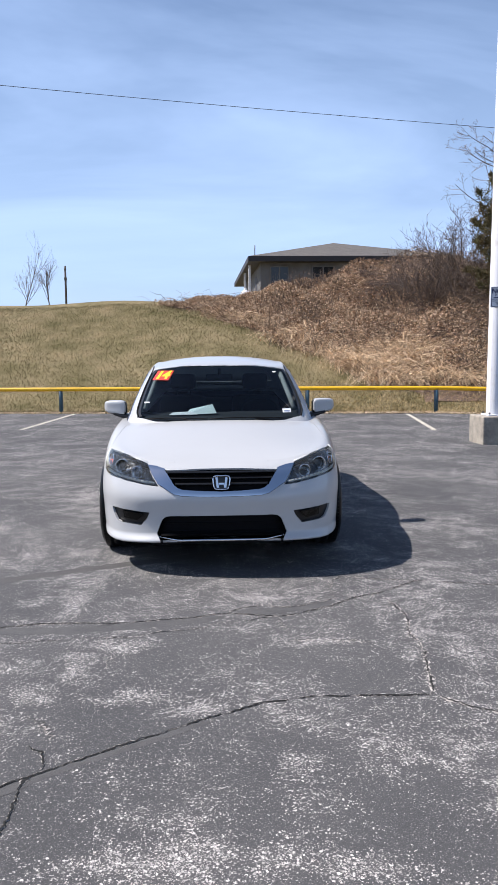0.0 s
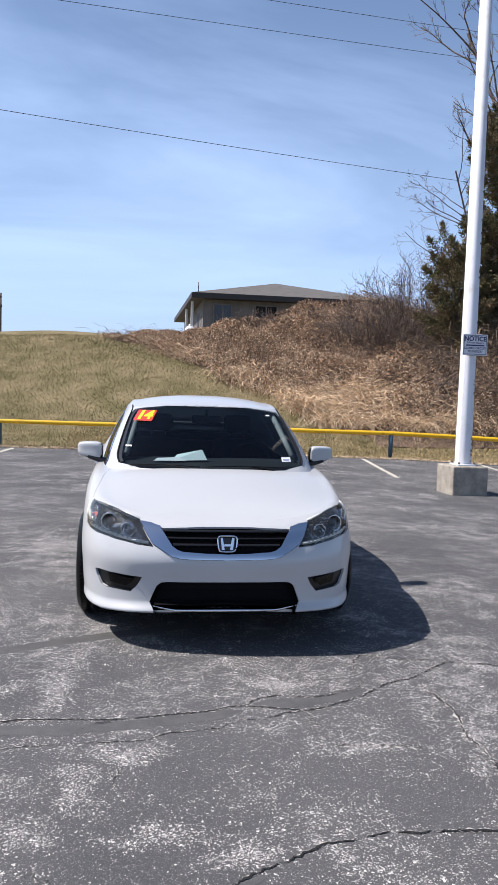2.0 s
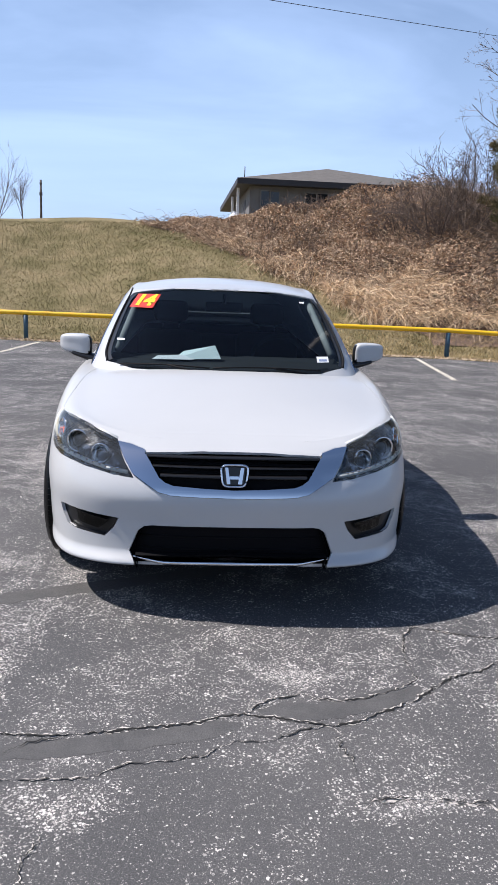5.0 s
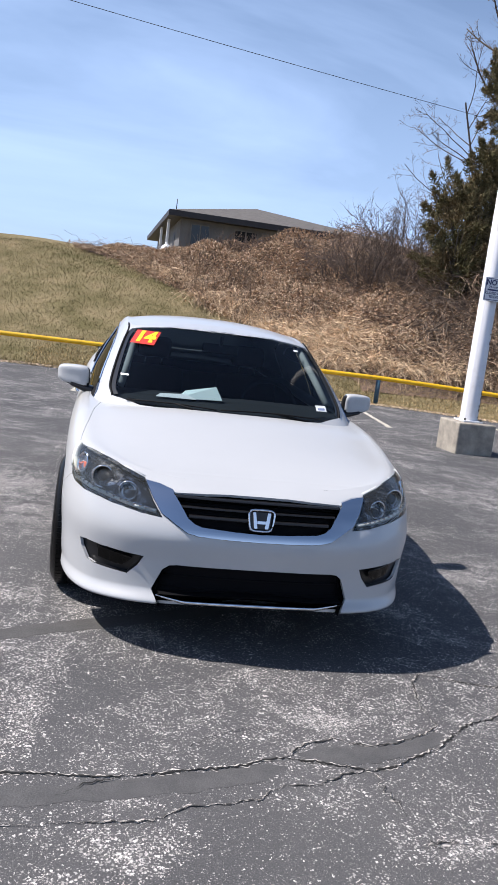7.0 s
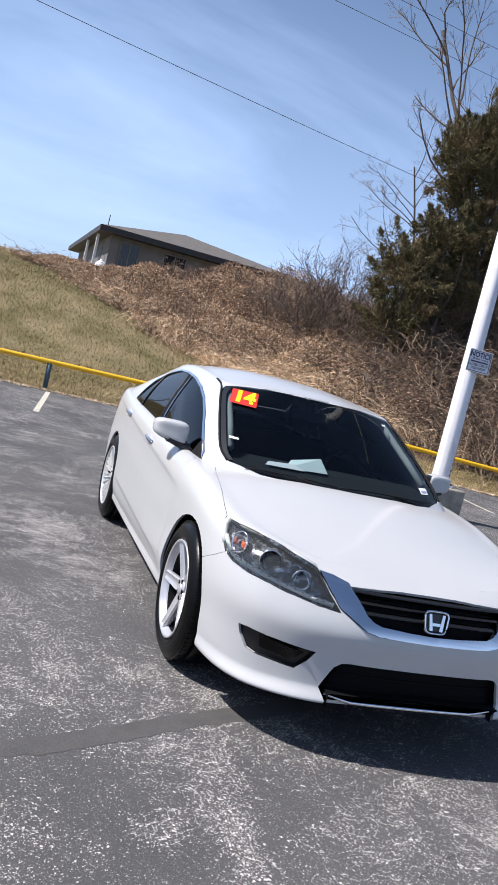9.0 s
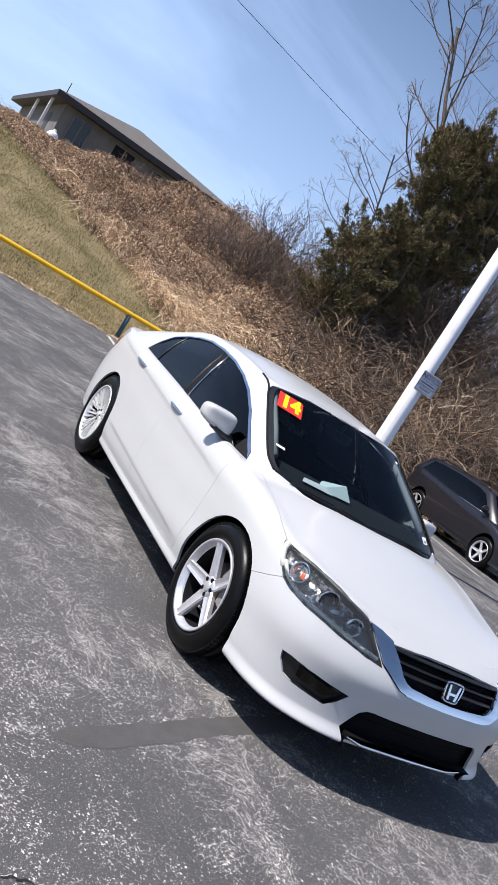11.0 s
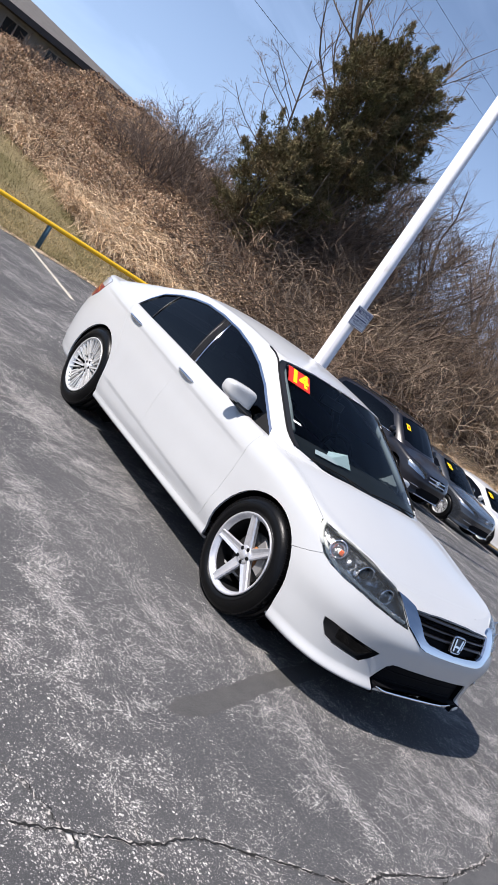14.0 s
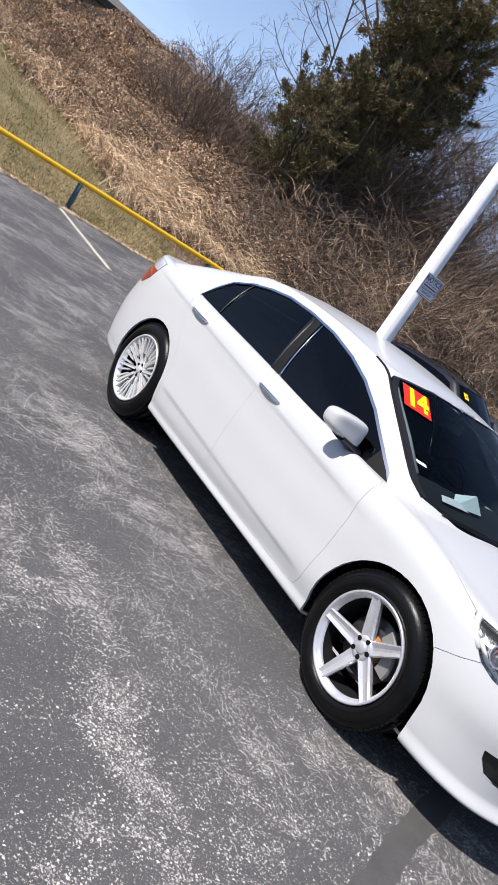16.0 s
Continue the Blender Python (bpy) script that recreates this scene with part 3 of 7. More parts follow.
class Shell:
    """Flat (s, r) net that is cut by outlines and then bent into panels."""
    def __init__(self, sheet, cols, rows):
        self.sheet = sheet
        self.bm = bmesh.new()
        vs = [[self.bm.verts.new((s, r * 0.1, 0)) for r in rows] for s in cols]
        for a, b in zip(vs, vs[1:]):
            for k in range(len(rows) - 1):
                self.bm.faces.new((a[k], b[k], b[k + 1], a[k + 1]))
        self.tag = self.bm.faces.layers.int.new("panel")
        self.names = [""]

    def outline(self, pts, w, steps=3, srange=(0, 1), rrange=(0, 99), closed=True):
        ok = (self.sheet.S >= srange[0]) & (self.sheet.S <= srange[1]) & (self.sheet.R >= rrange[0]) & (self.sheet.R <= rrange[1])
        out = []
        ring = list(pts) + ([pts[0]] if closed else [])
        for a, b in zip(ring, ring[1:]):
            for k in range(steps):
                p = np.array(a, float) + (np.array(b, float) - np.array(a, float)) * k / steps
                s, r = self.sheet.near(p, w, ok)
                out.append((s, r * 0.1))
        return out

    def split(self, poly, closed=True):
        """Splits the net along a course of (s, r)."""
        box_of = lambda f: (min(v.co.x for v in f.verts), max(v.co.x for v in f.verts), min(v.co.y for v in f.verts), max(v.co.y for v in f.verts))
        X0, X1, Y0, Y1 = min(p[0] for p in poly) - 1e-4, max(p[0] for p in poly) + 1e-4, min(p[1] for p in poly) - 1e-4, max(p[1] for p in poly) + 1e-4
        cand = {}
        for f in self.bm.faces:
            q = box_of(f)
            if q[1] >= X0 and q[0] <= X1 and q[3] >= Y0 and q[2] <= Y1:
                cand[f] = q
        for (x0, y0), (x1, y1) in zip(poly, poly[1:] + (poly[:1] if closed else [])):
            d = Vector((x1 - x0, y1 - y0, 0))
            if d.length < 1e-6:
                continue
            lx, hx, ly, hy = min(x0, x1) - 1e-5, max(x0, x1) + 1e-5, min(y0, y1) - 1e-5, max(y0, y1) + 1e-5
            hit = [f for f, q in cand.items() if q[1] >= lx and q[0] <= hx and q[3] >= ly and q[2] <= hy]
            if hit:
                for f in hit:
                    del cand[f]
                geom = hit + list({e for f in hit for e in f.edges}) + list({v for f in hit for v in f.verts})
                res = bmesh.ops.bisect_plane(self.bm, geom=geom, dist=1e-6, plane_co=(x0, y0, 0), plane_no=(-d.y, d.x, 0))
                for g in res["geom"] + res["geom_cut"]:
                    for f in ([g] if isinstance(g, bmesh.types.BMFace) else g.link_faces):
                        if f.is_valid:
                            cand[f] = box_of(f)

    def cut(self, name, poly):
        """Splits the net along poly and names the faces inside that have no name yet."""
        self.split(poly)
        self.names.append(name)
        k = len(self.names) - 1
        lx, hx, ly, hy = min(p[0] for p in poly), max(p[0] for p in poly), min(p[1] for p in poly), max(p[1] for p in poly)
        for f in self.bm.faces:
            if f[self.tag] == 0:
                c = f.calc_center_median()
                if lx < c.x < hx and ly < c.y < hy and inside(poly, c.x, c.y):
                    f[self.tag] = k

    def bend(self):
        """The flat net becomes the body."""
        co = np.array([v.co for v in self.bm.verts])
        P, N = self.sheet.at(co[:, 0], co[:, 1] * 10), self.sheet.lie(co[:, 0], co[:, 1] * 10)
        lay = self.bm.verts.layers.float_vector.new("lie")
        for v, p, n in zip(self.bm.verts, P, N):
            v.co = p
            v[lay] = n
        bmesh.ops.remove_doubles(self.bm, verts=self.bm.verts, dist=1.8e-3)
        bmesh.ops.dissolve_degenerate(self.bm, dist=2e-4, edges=self.bm.edges)

    def piece(self, names, mirror=0, keep=None):
        """The faces of some panels as a bmesh of their own. mirror: -1 the other side, 2 both sides joined."""
        ks = {i for i, n in enumerate(self.names) if n in names}
        out, seen = bmesh.new(), {}
        src, lay = self.bm.verts.layers.float_vector["lie"], out.verts.layers.float_vector.new("lie")
        for f in self.bm.faces:
            if f[self.tag] in ks and (keep is None or keep(f.calc_center_median())):
                vs = []
                for v in f.verts:
                    if v not in seen:
                        seen[v] = out.verts.new(v.co)
                        seen[v][lay] = v[src]
                    vs.append(seen[v])
                try:
                    out.faces.new(vs)
                except ValueError:
                    pass
        if mirror == 2:
            bmesh.ops.mirror(out, geom=out.verts[:] + out.edges[:] + out.faces[:], axis="X", merge_dist=2e-4)
            for v in out.verts:
                if v.co.x < -1e-5:
                    v[lay] = v[lay] * Vector((-1, 1, 1))
                elif v.co.x < 1e-4:
                    v[lay] = v[lay] * Vector((0, 1, 1))
        if mirror == -1:
            for v in out.verts:
                v.co.x = -v.co.x
                v[lay] = v[lay] * Vector((-1, 1, 1))
        out.normal_update()
        bmesh.ops.recalc_face_normals(out, faces=out.faces)
        # outward: away from the middle of the car
        c = Vector((0, 2.4, 0.6))
        score = sum((f.calc_center_median() - c).dot(f.normal) * f.calc_area() for f in out.faces)
        if score < 0:
            bmesh.ops.reverse_faces(out, faces=out.faces)
        out.normal_update()
        for v in out.verts:
            if v[lay].dot(v.normal) < 0:
                v[lay] = -v[lay]
            if v[lay].dot(v.normal) < .5:
                v[lay] = Vector()
        return out


def pushed(bm, d):
    bm.normal_update()
    for v, n in [(v, v.normal.copy()) for v in bm.verts]:
        v.co += n * d
    return bm


def rim_of(bm):
    """Open edges with the way into the panel at each of their ends."""
    bm.normal_update()
    into = {}
    for e in bm.edges:
        if e.is_boundary:
            f = e.link_faces[0]
            t = (e.verts[1].co - e.verts[0].co).normalized()
            n = f.normal.cross(t)
            if n.dot(f.calc_center_median() - e.verts[0].co) < 0:
                n = -n
            for v in e.verts:
                into[v] = into.get(v, Vector()) + n * e.calc_length()
    return {v: (d.normalized() if d.length > 1e-9 else Vector()) for v, d in into.items()}


def rolled(bm, lip=0.0014, depth=0.014, skip=None):
    """Turns a panel's open edges inwards, so that seams show as fine gaps."""
    into = rim_of(bm)
    nrm = {v: sum((f.normal * f.calc_area() for f in v.link_faces), Vector()).normalized() for v in into}
    edges = [e for e in bm.edges if e.is_boundary and abs(e.verts[0].co.x) + abs(e.verts[1].co.x) > 1e-5]
    if skip is not None:
        edges = [e for e in edges if not skip(e)]
    for v, d in into.items():
        v.co += d * lip
    # the turned-in wall has vertices of its own, so that the panel's face stays smooth
    for e in edges:
        a, b = e.verts
        q = [bm.verts.new(p) for p in (a.co, b.co, b.co - nrm[b] * depth, a.co - nrm[a] * depth)]
        bm.faces.new(q)
    return bm


def walled(bm, way, drop_faces=True):
    """Carries a piece's rim along way, as the inner wall of an opening or the edge of a plate."""
    for e in [e for e in bm.edges if e.is_boundary]:
        a, b = e.verts
        q = [bm.verts.new(p) for p in (a.co, b.co, b.co + Vector(way), a.co + Vector(way))]
        bm.faces.new(q)
    return bm

# ---- car materials ----
M_CHROME = material("chrome", (0.72, 0.73, 0.75), 0.06, metal=1.0)
M_BLACK = material("gloss_black_plastic", (0.010, 0.010, 0.011), 0.28)
M_TRIM = material("black_trim", (0.010, 0.010, 0.011), 0.7, fine=0.15, fine_scale=200, spec=0.12)
M_TYRE = material("tyre_rubber", (0.0035, 0.0035, 0.004), 0.30, other=(0.005, 0.005, 0.005), spec=0.16, scale=12, bump=0.1, bump_scale=120)
M_RIM = material("silver_alloy", (0.62, 0.62, 0.64), 0.32, metal=0.55, other=(0.55, 0.55, 0.57), scale=30, fine=0.05)
M_RIM2 = material("bright_machined_alloy", (0.70, 0.70, 0.69), 0.30, metal=0.5, fine=0.05)
M_DISC = material("brake_disc_steel", (0.12, 0.115, 0.11), 0.45, metal=0.9, fine=0.1)
M_RUST = material("hub_rust", (0.30, 0.12, 0.035), 0.7)
M_CALIPER = material("caliper_iron", (0.25, 0.24, 0.23), 0.6, metal=0.5)
# pale blotches in the housing's colour imitate broken reflections
M_LAMPIN = material("lamp_inner_painted_reflections", (0.05, 0.052, 0.055), 0.22, metal=0.85, other=(0.55, 0.56, 0.58), scale=24, fac=(0.53, 0.60), bump=0.6, bump_scale=26)
M_STRIP = material("pale_lamp_plastic", (0.62, 0.63, 0.60), 0.35)
M_FOG = material("fog_lamp_dark", (0.05, 0.05, 0.052), 0.2, metal=0.6)
M_REFLECT = material("lamp_reflector", (0.72, 0.73, 0.75), 0.12, metal=1.0)
M_AMBER = material("amber_reflector", (0.75, 0.13, 0.03), 0.25)
M_RED = material("red_lens", (0.30, 0.003, 0.018), 0.12, coat=1.0)
M_CLEARLENS = material("pale_lens", (0.42, 0.43, 0.46), 0.1, coat=1.0)
M_INT = material("dark_interior", (0.005, 0.006, 0.008), 0.75, fine=0.1)
M_SEAT = material("dark_seat_cloth", (0.008, 0.009, 0.012), 0.85, fine=0.2, fine_scale=300)
M_LINER = material("pale_headliner", (0.30, 0.30, 0.29), 0.9)
M_PAPER = material("pale_green_paper", (0.80, 0.90, 0.88), 0.8, other=(0.76, 0.86, 0.85), scale=20)
M_TAG = material("white_tag", (0.78, 0.79, 0.80), 0.6)
M_TAGINK = material("tag_ink", (0.25, 0.30, 0.42), 0.6)
M_STKRED = material("red_sticker", (0.55, 0.022, 0.012), 0.45)
M_STKYEL = material("yellow_sticker_ink", (0.92, 0.62, 0.0), 0.45)
M_DKPAINT = material("black_car_paint", (0.010, 0.010, 0.014), 0.3, coat=0.35, spec=0.3)
M_GYPAINT = material("dark_grey_car_paint", (0.020, 0.023, 0.028), 0.25, coat=1.0)


def sheet_glass(name, tint, gloss=1.0, haze=0.0):
    """Thin tinted pane: light passes straight through, gloss by Fresnel."""
    m = bpy.data.materials.new(name)
    m.use_nodes = True
    n, l = m.node_tree.nodes, m.node_tree.links
    n.clear()
    tr = n.new("ShaderNodeBsdfTransparent"); tr.inputs[0].default_value = (*tint, 1)
    gl = n.new("ShaderNodeBsdfGlossy"); gl.inputs["Roughness"].default_value = 0.02
    gl.inputs["Color"].default_value = (gloss, gloss, gloss, 1)
    fr = n.new("ShaderNodeFresnel"); fr.inputs["IOR"].default_value = 1.5
    mx = n.new("ShaderNodeMixShader")
    l.new(fr.outputs[0], mx.inputs[0]); l.new(tr.outputs[0], mx.inputs[1]); l.new(gl.outputs[0], mx.inputs[2])
    o = n.new("ShaderNodeOutputMaterial")
    if haze:
        # weathered plastic: a thin milky film, thicker in patches
        df = n.new("ShaderNodeBsdfDiffuse"); df.inputs[0].default_value = (0.52, 0.54, 0.50, 1)
        no = n.new("ShaderNodeTexNoise"); no.inputs["Scale"].default_value = 14
        tc = n.new("ShaderNodeTexCoord"); l.new(tc.outputs["Object"], no.inputs["Vector"])
        mr = n.new("ShaderNodeMapRange"); mr.inputs["To Min"].default_value, mr.inputs["To Max"].default_value = haze * .5, haze * 1.5
        l.new(no.outputs["Fac"], mr.inputs["Value"])
        m2 = n.new("ShaderNodeMixShader")
        l.new(mr.outputs[0], m2.inputs[0]); l.new(mx.outputs[0], m2.inputs[1]); l.new(df.outputs[0], m2.inputs[2])
        mx = m2
    l.new(mx.outputs[0], o.inputs["Surface"])
    return m


M_WSHIELD = sheet_glass("windshield_glass", (0.40, 0.52, 0.58), 0.45)
M_TINT = sheet_glass("tinted_glass", (0.030, 0.037, 0.046), 0.62)
M_LENS = sheet_glass("lamp_lens", (0.93, 0.94, 0.93), haze=0.035)

# ---- the white sedan ----
PLAN = [(0, 0, .05), (.05, .30, .064), (.09, .48, .108), (.12, .62, .18), (.155, .75, .30), (.19, .84, .48), (.23, .885, .72), (.31, .905, 1.2), (.38, .912, 1.6), (.48, .918, 2.2), (.58, .92, 2.8), (.67, .918, 3.4), (.75, .905, 3.9), (.81, .88, 4.3), (.86, .80, 4.58), (.90, .66, 4.74), (.95, .34, 4.83), (1, 0, 4.86)]
AT = (0, .09, .155, .23, .31, .48, .67, .81, .90, 1)
# rows from the sill up to the shoulder: heights, then how far each lies inside the plan's outline
ROW_Z = [(.235, .222, .202, .20, .205, .215, .22, .25, .28, .30), (.31, .29, .275, .285, .285, .275, .29, .33, .36, .38), (.42, .41, .40, .42, .40, .365, .40, .48, .50, .52),
         (.53, .53, .53, .55, .55, .55, .57, .62, .66, .66), (.62, .625, .645, .68, .70, .72, .76, .80, .82, .82), (.70, .71, .74, .775, .825, .858, .925, .945, .97, .98), (.745, .76, .79, .828, .905, .95, 1.0, 1.04, 1.045, 1.05)]
ROW_IN = [(.055, .018, .022, .045, .05, .05, .05, .05, .06, .06), (.036, .030, .022, .014, .02, .032, .02, .01, .02, .02), (.022, .022, .014, .004, 0, .004, 0, 0, 0, 0),
          (.004, 0, 0, 0, .004, .007, .004, 0, 0, 0), (.042, .036, .026, .012, .006, .013, .012, .012, .03, .03), (.105, .105, .07, .036, .018, .021, .024, .030, .07, .08), (.205, .20, .15, .09, .07, .068, .070, .072, .10, .13)]
TOP_Z = [(.05, .672), (.255, .7435), (.275, .7500), (.31, .765), (.5, .828), (.8, .905), (1.1, .962), (1.4, .985), (2.5, 1.02), (3.6, 1.06), (4.2, 1.105), (4.6, 1.095), (4.75, 1.07), (4.86, 1.02)]


def lower_sheet(plan, at, row_z, row_in, top_z, n=241):
    s = np.linspace(0, 1, n)
    xy = knots_at(plan, s)
    e = 1e-3
    d = knots_at(plan, np.clip(s + e, 0, 1)) - knots_at(plan, np.clip(s - e, 0, 1))
    d /= np.linalg.norm(d, axis=1, keepdims=True)
    out = np.stack([d[:, 1], -d[:, 0]], 1)
    out[0], out[-1] = (0, -1), (0, 1)
    rows = []
    zs = [knots_at(np.column_stack([at, z]), s)[:, 0] for z in row_z]
    ins = [knots_at(np.column_stack([at, i]), s)[:, 0] for i in row_in]
    under = np.column_stack([np.maximum(xy[:, 0] - 0.28 * out[:, 0], 0) * (xy[:, 0] > 1e-6), xy[:, 1] - 0.28 * out[:, 1], zs[0] + 0.01])
    rows.append(under)
    for z, i in zip(zs, ins):
        p = xy - out * i[:, None]
        rows.append(np.column_stack([np.maximum(p[:, 0], 0), p[:, 1], z]))
    sh = rows[-1]
    zc = np.maximum(knots_at(top_z, sh[:, 1])[:, 0], sh[:, 2])
    for t in (0.12, 0.35, 0.66, 1.0):
        lift = 1 - (1 - t) ** 2.2
        rows.append(np.column_stack([sh[:, 0] * (1 - t), sh[:, 1], sh[:, 2] + (zc - sh[:, 2]) * lift]))
    return Sheet(np.stack(rows, 1), 7)


G_BASE = [(0, 0, 1.10, .945), (.1, .40, 1.155, .955), (.17, .63, 1.29, .965), (.21, .735, 1.40, .955), (.26, .80, 1.56, .925), (.36, .838, 2.1, .94), (.5, .835, 2.7, .96), (.63, .836, 3.3, .985), (.70, .836, 3.65, 1.005), (.77, .822, 4.06, 1.035), (.84, .72, 4.32, 1.065), (.92, .40, 4.40, 1.08), (1, 0, 4.42, 1.085)]
G_TOP = [(0, 0, 1.93, 1.385), (.1, .32, 1.95, 1.38), (.17, .55, 2.04, 1.362), (.21, .600, 2.14, 1.362), (.26, .615, 2.28, 1.372), (.36, .622, 2.5, 1.388), (.5, .622, 2.85, 1.395), (.63, .605, 3.2, 1.385), (.70, .592, 3.38, 1.365), (.77, .565, 3.51, 1.352), (.84, .46, 3.54, 1.36), (.92, .28, 3.55, 1.375), (1, 0, 3.56, 1.38)]
ROOF_Z = [(1.9, 1.38), (2.0, 1.398), (2.2, 1.428), (2.7, 1.46), (3.2, 1.445), (3.45, 1.41), (3.6, 1.375)]


def upper_sheet(base, top, roof_z, bulge=0.022, n=241):
    s = np.linspace(0, 1, n)
    B, T = knots_at(base, s), knots_at(top, s)
    d = np.gradient(B[:, :2], axis=0)
    d /= np.linalg.norm(d, axis=1, keepdims=True) + 1e-9
    out = np.stack([d[:, 1], -d[:, 0], 0 * s], 1)
    out[0], out[-1] = (0, -1, 0), (0, 1, 0)
    rows = []
    for t in (-0.12, 0, .25, .5, .75, 1.0):
        p = B + (T - B) * t + out * bulge * 4 * t * (1 - t)
        p[:, 0] = np.maximum(p[:, 0], 0)
        rows.append(p)
    zc = np.maximum(knots_at(roof_z, T[:, 1])[:, 0], T[:, 2])
    for t in (0.10, 0.32, 0.64, 1.0):
        lift = 1 - (1 - t) ** 2.4
        rows.append(np.column_stack([T[:, 0] * (1 - t), T[:, 1], T[:, 2] + (zc - T[:, 2]) * lift]))
    return Sheet(np.stack(rows, 1))


def door_creases(p):
    """How far the doors' sculpted lines stand in or out: the rising line over the sill and the one through the handles."""
    ease = lambda v: np.clip(v, 0, 1) ** 2 * (3 - 2 * np.clip(v, 0, 1))
    y, z = p[:, 1], p[:, 2]
    on = (p[:, 0] > .75) * 1.0
    low_line = .365 + .040 * (y - 1.6)
    k = on * ease((y - 1.40) / .35) * ease((3.42 - y) / .22)
    d = low_line - z
    out = -.0065 * k * ease(d / .034) * (1 - ease((d - .045) / .085))
    high_line = .80 + .066 * (y - 1.5)
    k = on * ease((y - 1.25) / .5) * ease((4.4 - y) / .5)
    d = high_line - z
    return out - .006 * k * ease(d / .035) * (1 - ease((d - .04) / .20))


def arc_pts(cy, cz, ry, rz, a0, a1, k, x=0.9):
    return [(x, cy + ry * math.cos(radians(a0 + (a1 - a0) * i / k)), cz + rz * math.sin(radians(a0 + (a1 - a0) * i / k))) for i in range(k + 1)]


WHEEL_Y, WHEEL_R = (0.988, 3.755), 0.344


def wheel(parent, at, side, rear, rim_r=0.243, R=WHEEL_R, w=0.225, rim_mat=None, simple=False):
    """A wheel whose outer face looks along -x for side -1: tyre, rim with spokes, hub, brake."""
    hub = new("wheel"); hub.parent = parent
    hub.matrix_basis = Matrix.Translation(at) @ pose(0, 0, 0, 0, 0, 0 if side < 0 else 180)
    rim_mat = rim_mat or (M_RIM2 if rear else M_RIM)

    def lathe(prof, seg=56):
        bm = bmesh.new()
        rings = [[bm.verts.new((x, r * math.cos(2 * math.pi * k / seg), r * math.sin(2 * math.pi * k / seg))) for k in range(seg)] for x, r in prof]
        for a, b in zip(rings, rings[1:]):
            for k in range(seg):
                bm.faces.new((a[k], a[(k + 1) % seg], b[(k + 1) % seg], b[k]))
        bmesh.ops.recalc_face_normals(bm, faces=bm.faces)
        return bm
    h = w / 2
    q = rim_r
    tyre = lathe([(-h + .025, q - .004), (-h + .006, q + .004), (-h - .006, q + .025), (-h - .008, q + .048), (-h + .004, R - .026), (-h + .020, R - .009), (-h + .040, R - .001), (-.035, R + .001), (-.034, R - .007), (-.028, R - .007), (-.027, R + .001), (.027, R + .001), (.028, R - .007), (.034, R - .007), (.035, R + .001), (h - .03, R - .002), (h, R - .03), (h, q + .02), (h - .03, q)])
    part("tyre", tyre, M_TYRE, hub)
    if not simple:
        for r_, w_ in ((R - .034, .0016), (q + .030, .0014)):
            part("sidewall_bead", lathe([(-h - .002 + (.006 if r_ > q + .05 else 0), r_ - w_), (-h - .0095 + (.008 if r_ > q + .05 else 0), r_), (-h - .002 + (.006 if r_ > q + .05 else 0), r_ + w_)]), M_TYRE, hub)
    if not simple:
        bm = bmesh.new()
        for k in range(76):
            box(bm, -h + .022, -.0115, R - .014, -h + .056, .0115, R + .0012, m=pose(0, 0, 0, 360 * k / 76))
        part("tread", bm, M_TYRE, hub, smooth=False)
    rim = lathe([(-h + .012, q - .001), (-h - .001, q + .003), (-h - .004, q - .004), (-h + .002, q - .013), (-h + .016, q - .017), (-h + .018, q - .024), (-h + .034, q - .028)])
    part("barrel", lathe([(-h + .034, q - .028), (-h + .12, q - .040), (h - .03, q - .030), (h - .02, q - .005)]), M_TRIM, hub)
    part("rim", rim, rim_mat, hub, "silver alloy rim lip")
    # added near-black disc, painted shade behind the spokes
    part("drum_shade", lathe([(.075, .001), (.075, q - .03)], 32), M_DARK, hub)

    def bar(a, r0, r1, w0, w1, x0, x1, thick, ridge=0.006, mat=rim_mat, name="spoke"):
        """One spoke with a folded face, from r0 to r1 at angle a."""
        bm = bmesh.new()
        secs = []
        for i in range(6):
            t = i / 5
            r, ww, x = r0 + (r1 - r0) * t, w0 + (w1 - w0) * t, x0 + (x1 - x0) * t
            secs.append([bm.verts.new(p) for p in ((x + thick, -ww * .42, r), (x + .010, -ww * .5, r), (x, -ww * .40, r), (x + ridge, -ww * .10, r), (x + ridge, ww * .10, r), (x, ww * .40, r), (x + .010, ww * .5, r), (x + thick, ww * .42, r))])
        for c, d in zip(secs, secs[1:]):
            for j in range(8):
                bm.faces.new((c[j], c[(j + 1) % 8], d[(j + 1) % 8], d[j]))
        bm.faces.new(secs[0]); bm.faces.new(list(reversed(secs[-1])))
        bmesh.ops.transform(bm, verts=bm.verts, matrix=pose(0, 0, 0, math.degrees(a)))
        bmesh.ops.recalc_face_normals(bm, faces=bm.faces)
        ob = part(name, bm, mat, hub, smooth=False)
        return ob
    if rear:
        for k in range(10):
            a = 2 * math.pi * k / 10
            bar(a + .035, .05, q - .012, .026, .016, -h + .035, -h + .004, .03, .002)
            for off in (-.17, .20):
                bar(a + off, .115, q - .012, .013, .013, -h + .024, -h + .004, .026, .001)
        hubr = .062
    else:
        for k in range(5):
            bar(2 * math.pi * k / 5 + .93, .035, q - .008, .072, .050, -h + .040, -h + .002, .035, .007)
        hubr = .055
    part("hub_face", lathe([(-h + .042, .0005), (-h + .040, .020), (-h + .036, .030), (-h + .034, hubr - .006), (-h + .045, hubr + .004), (-h + .075, hubr + .006)], 40), rim_mat, hub)
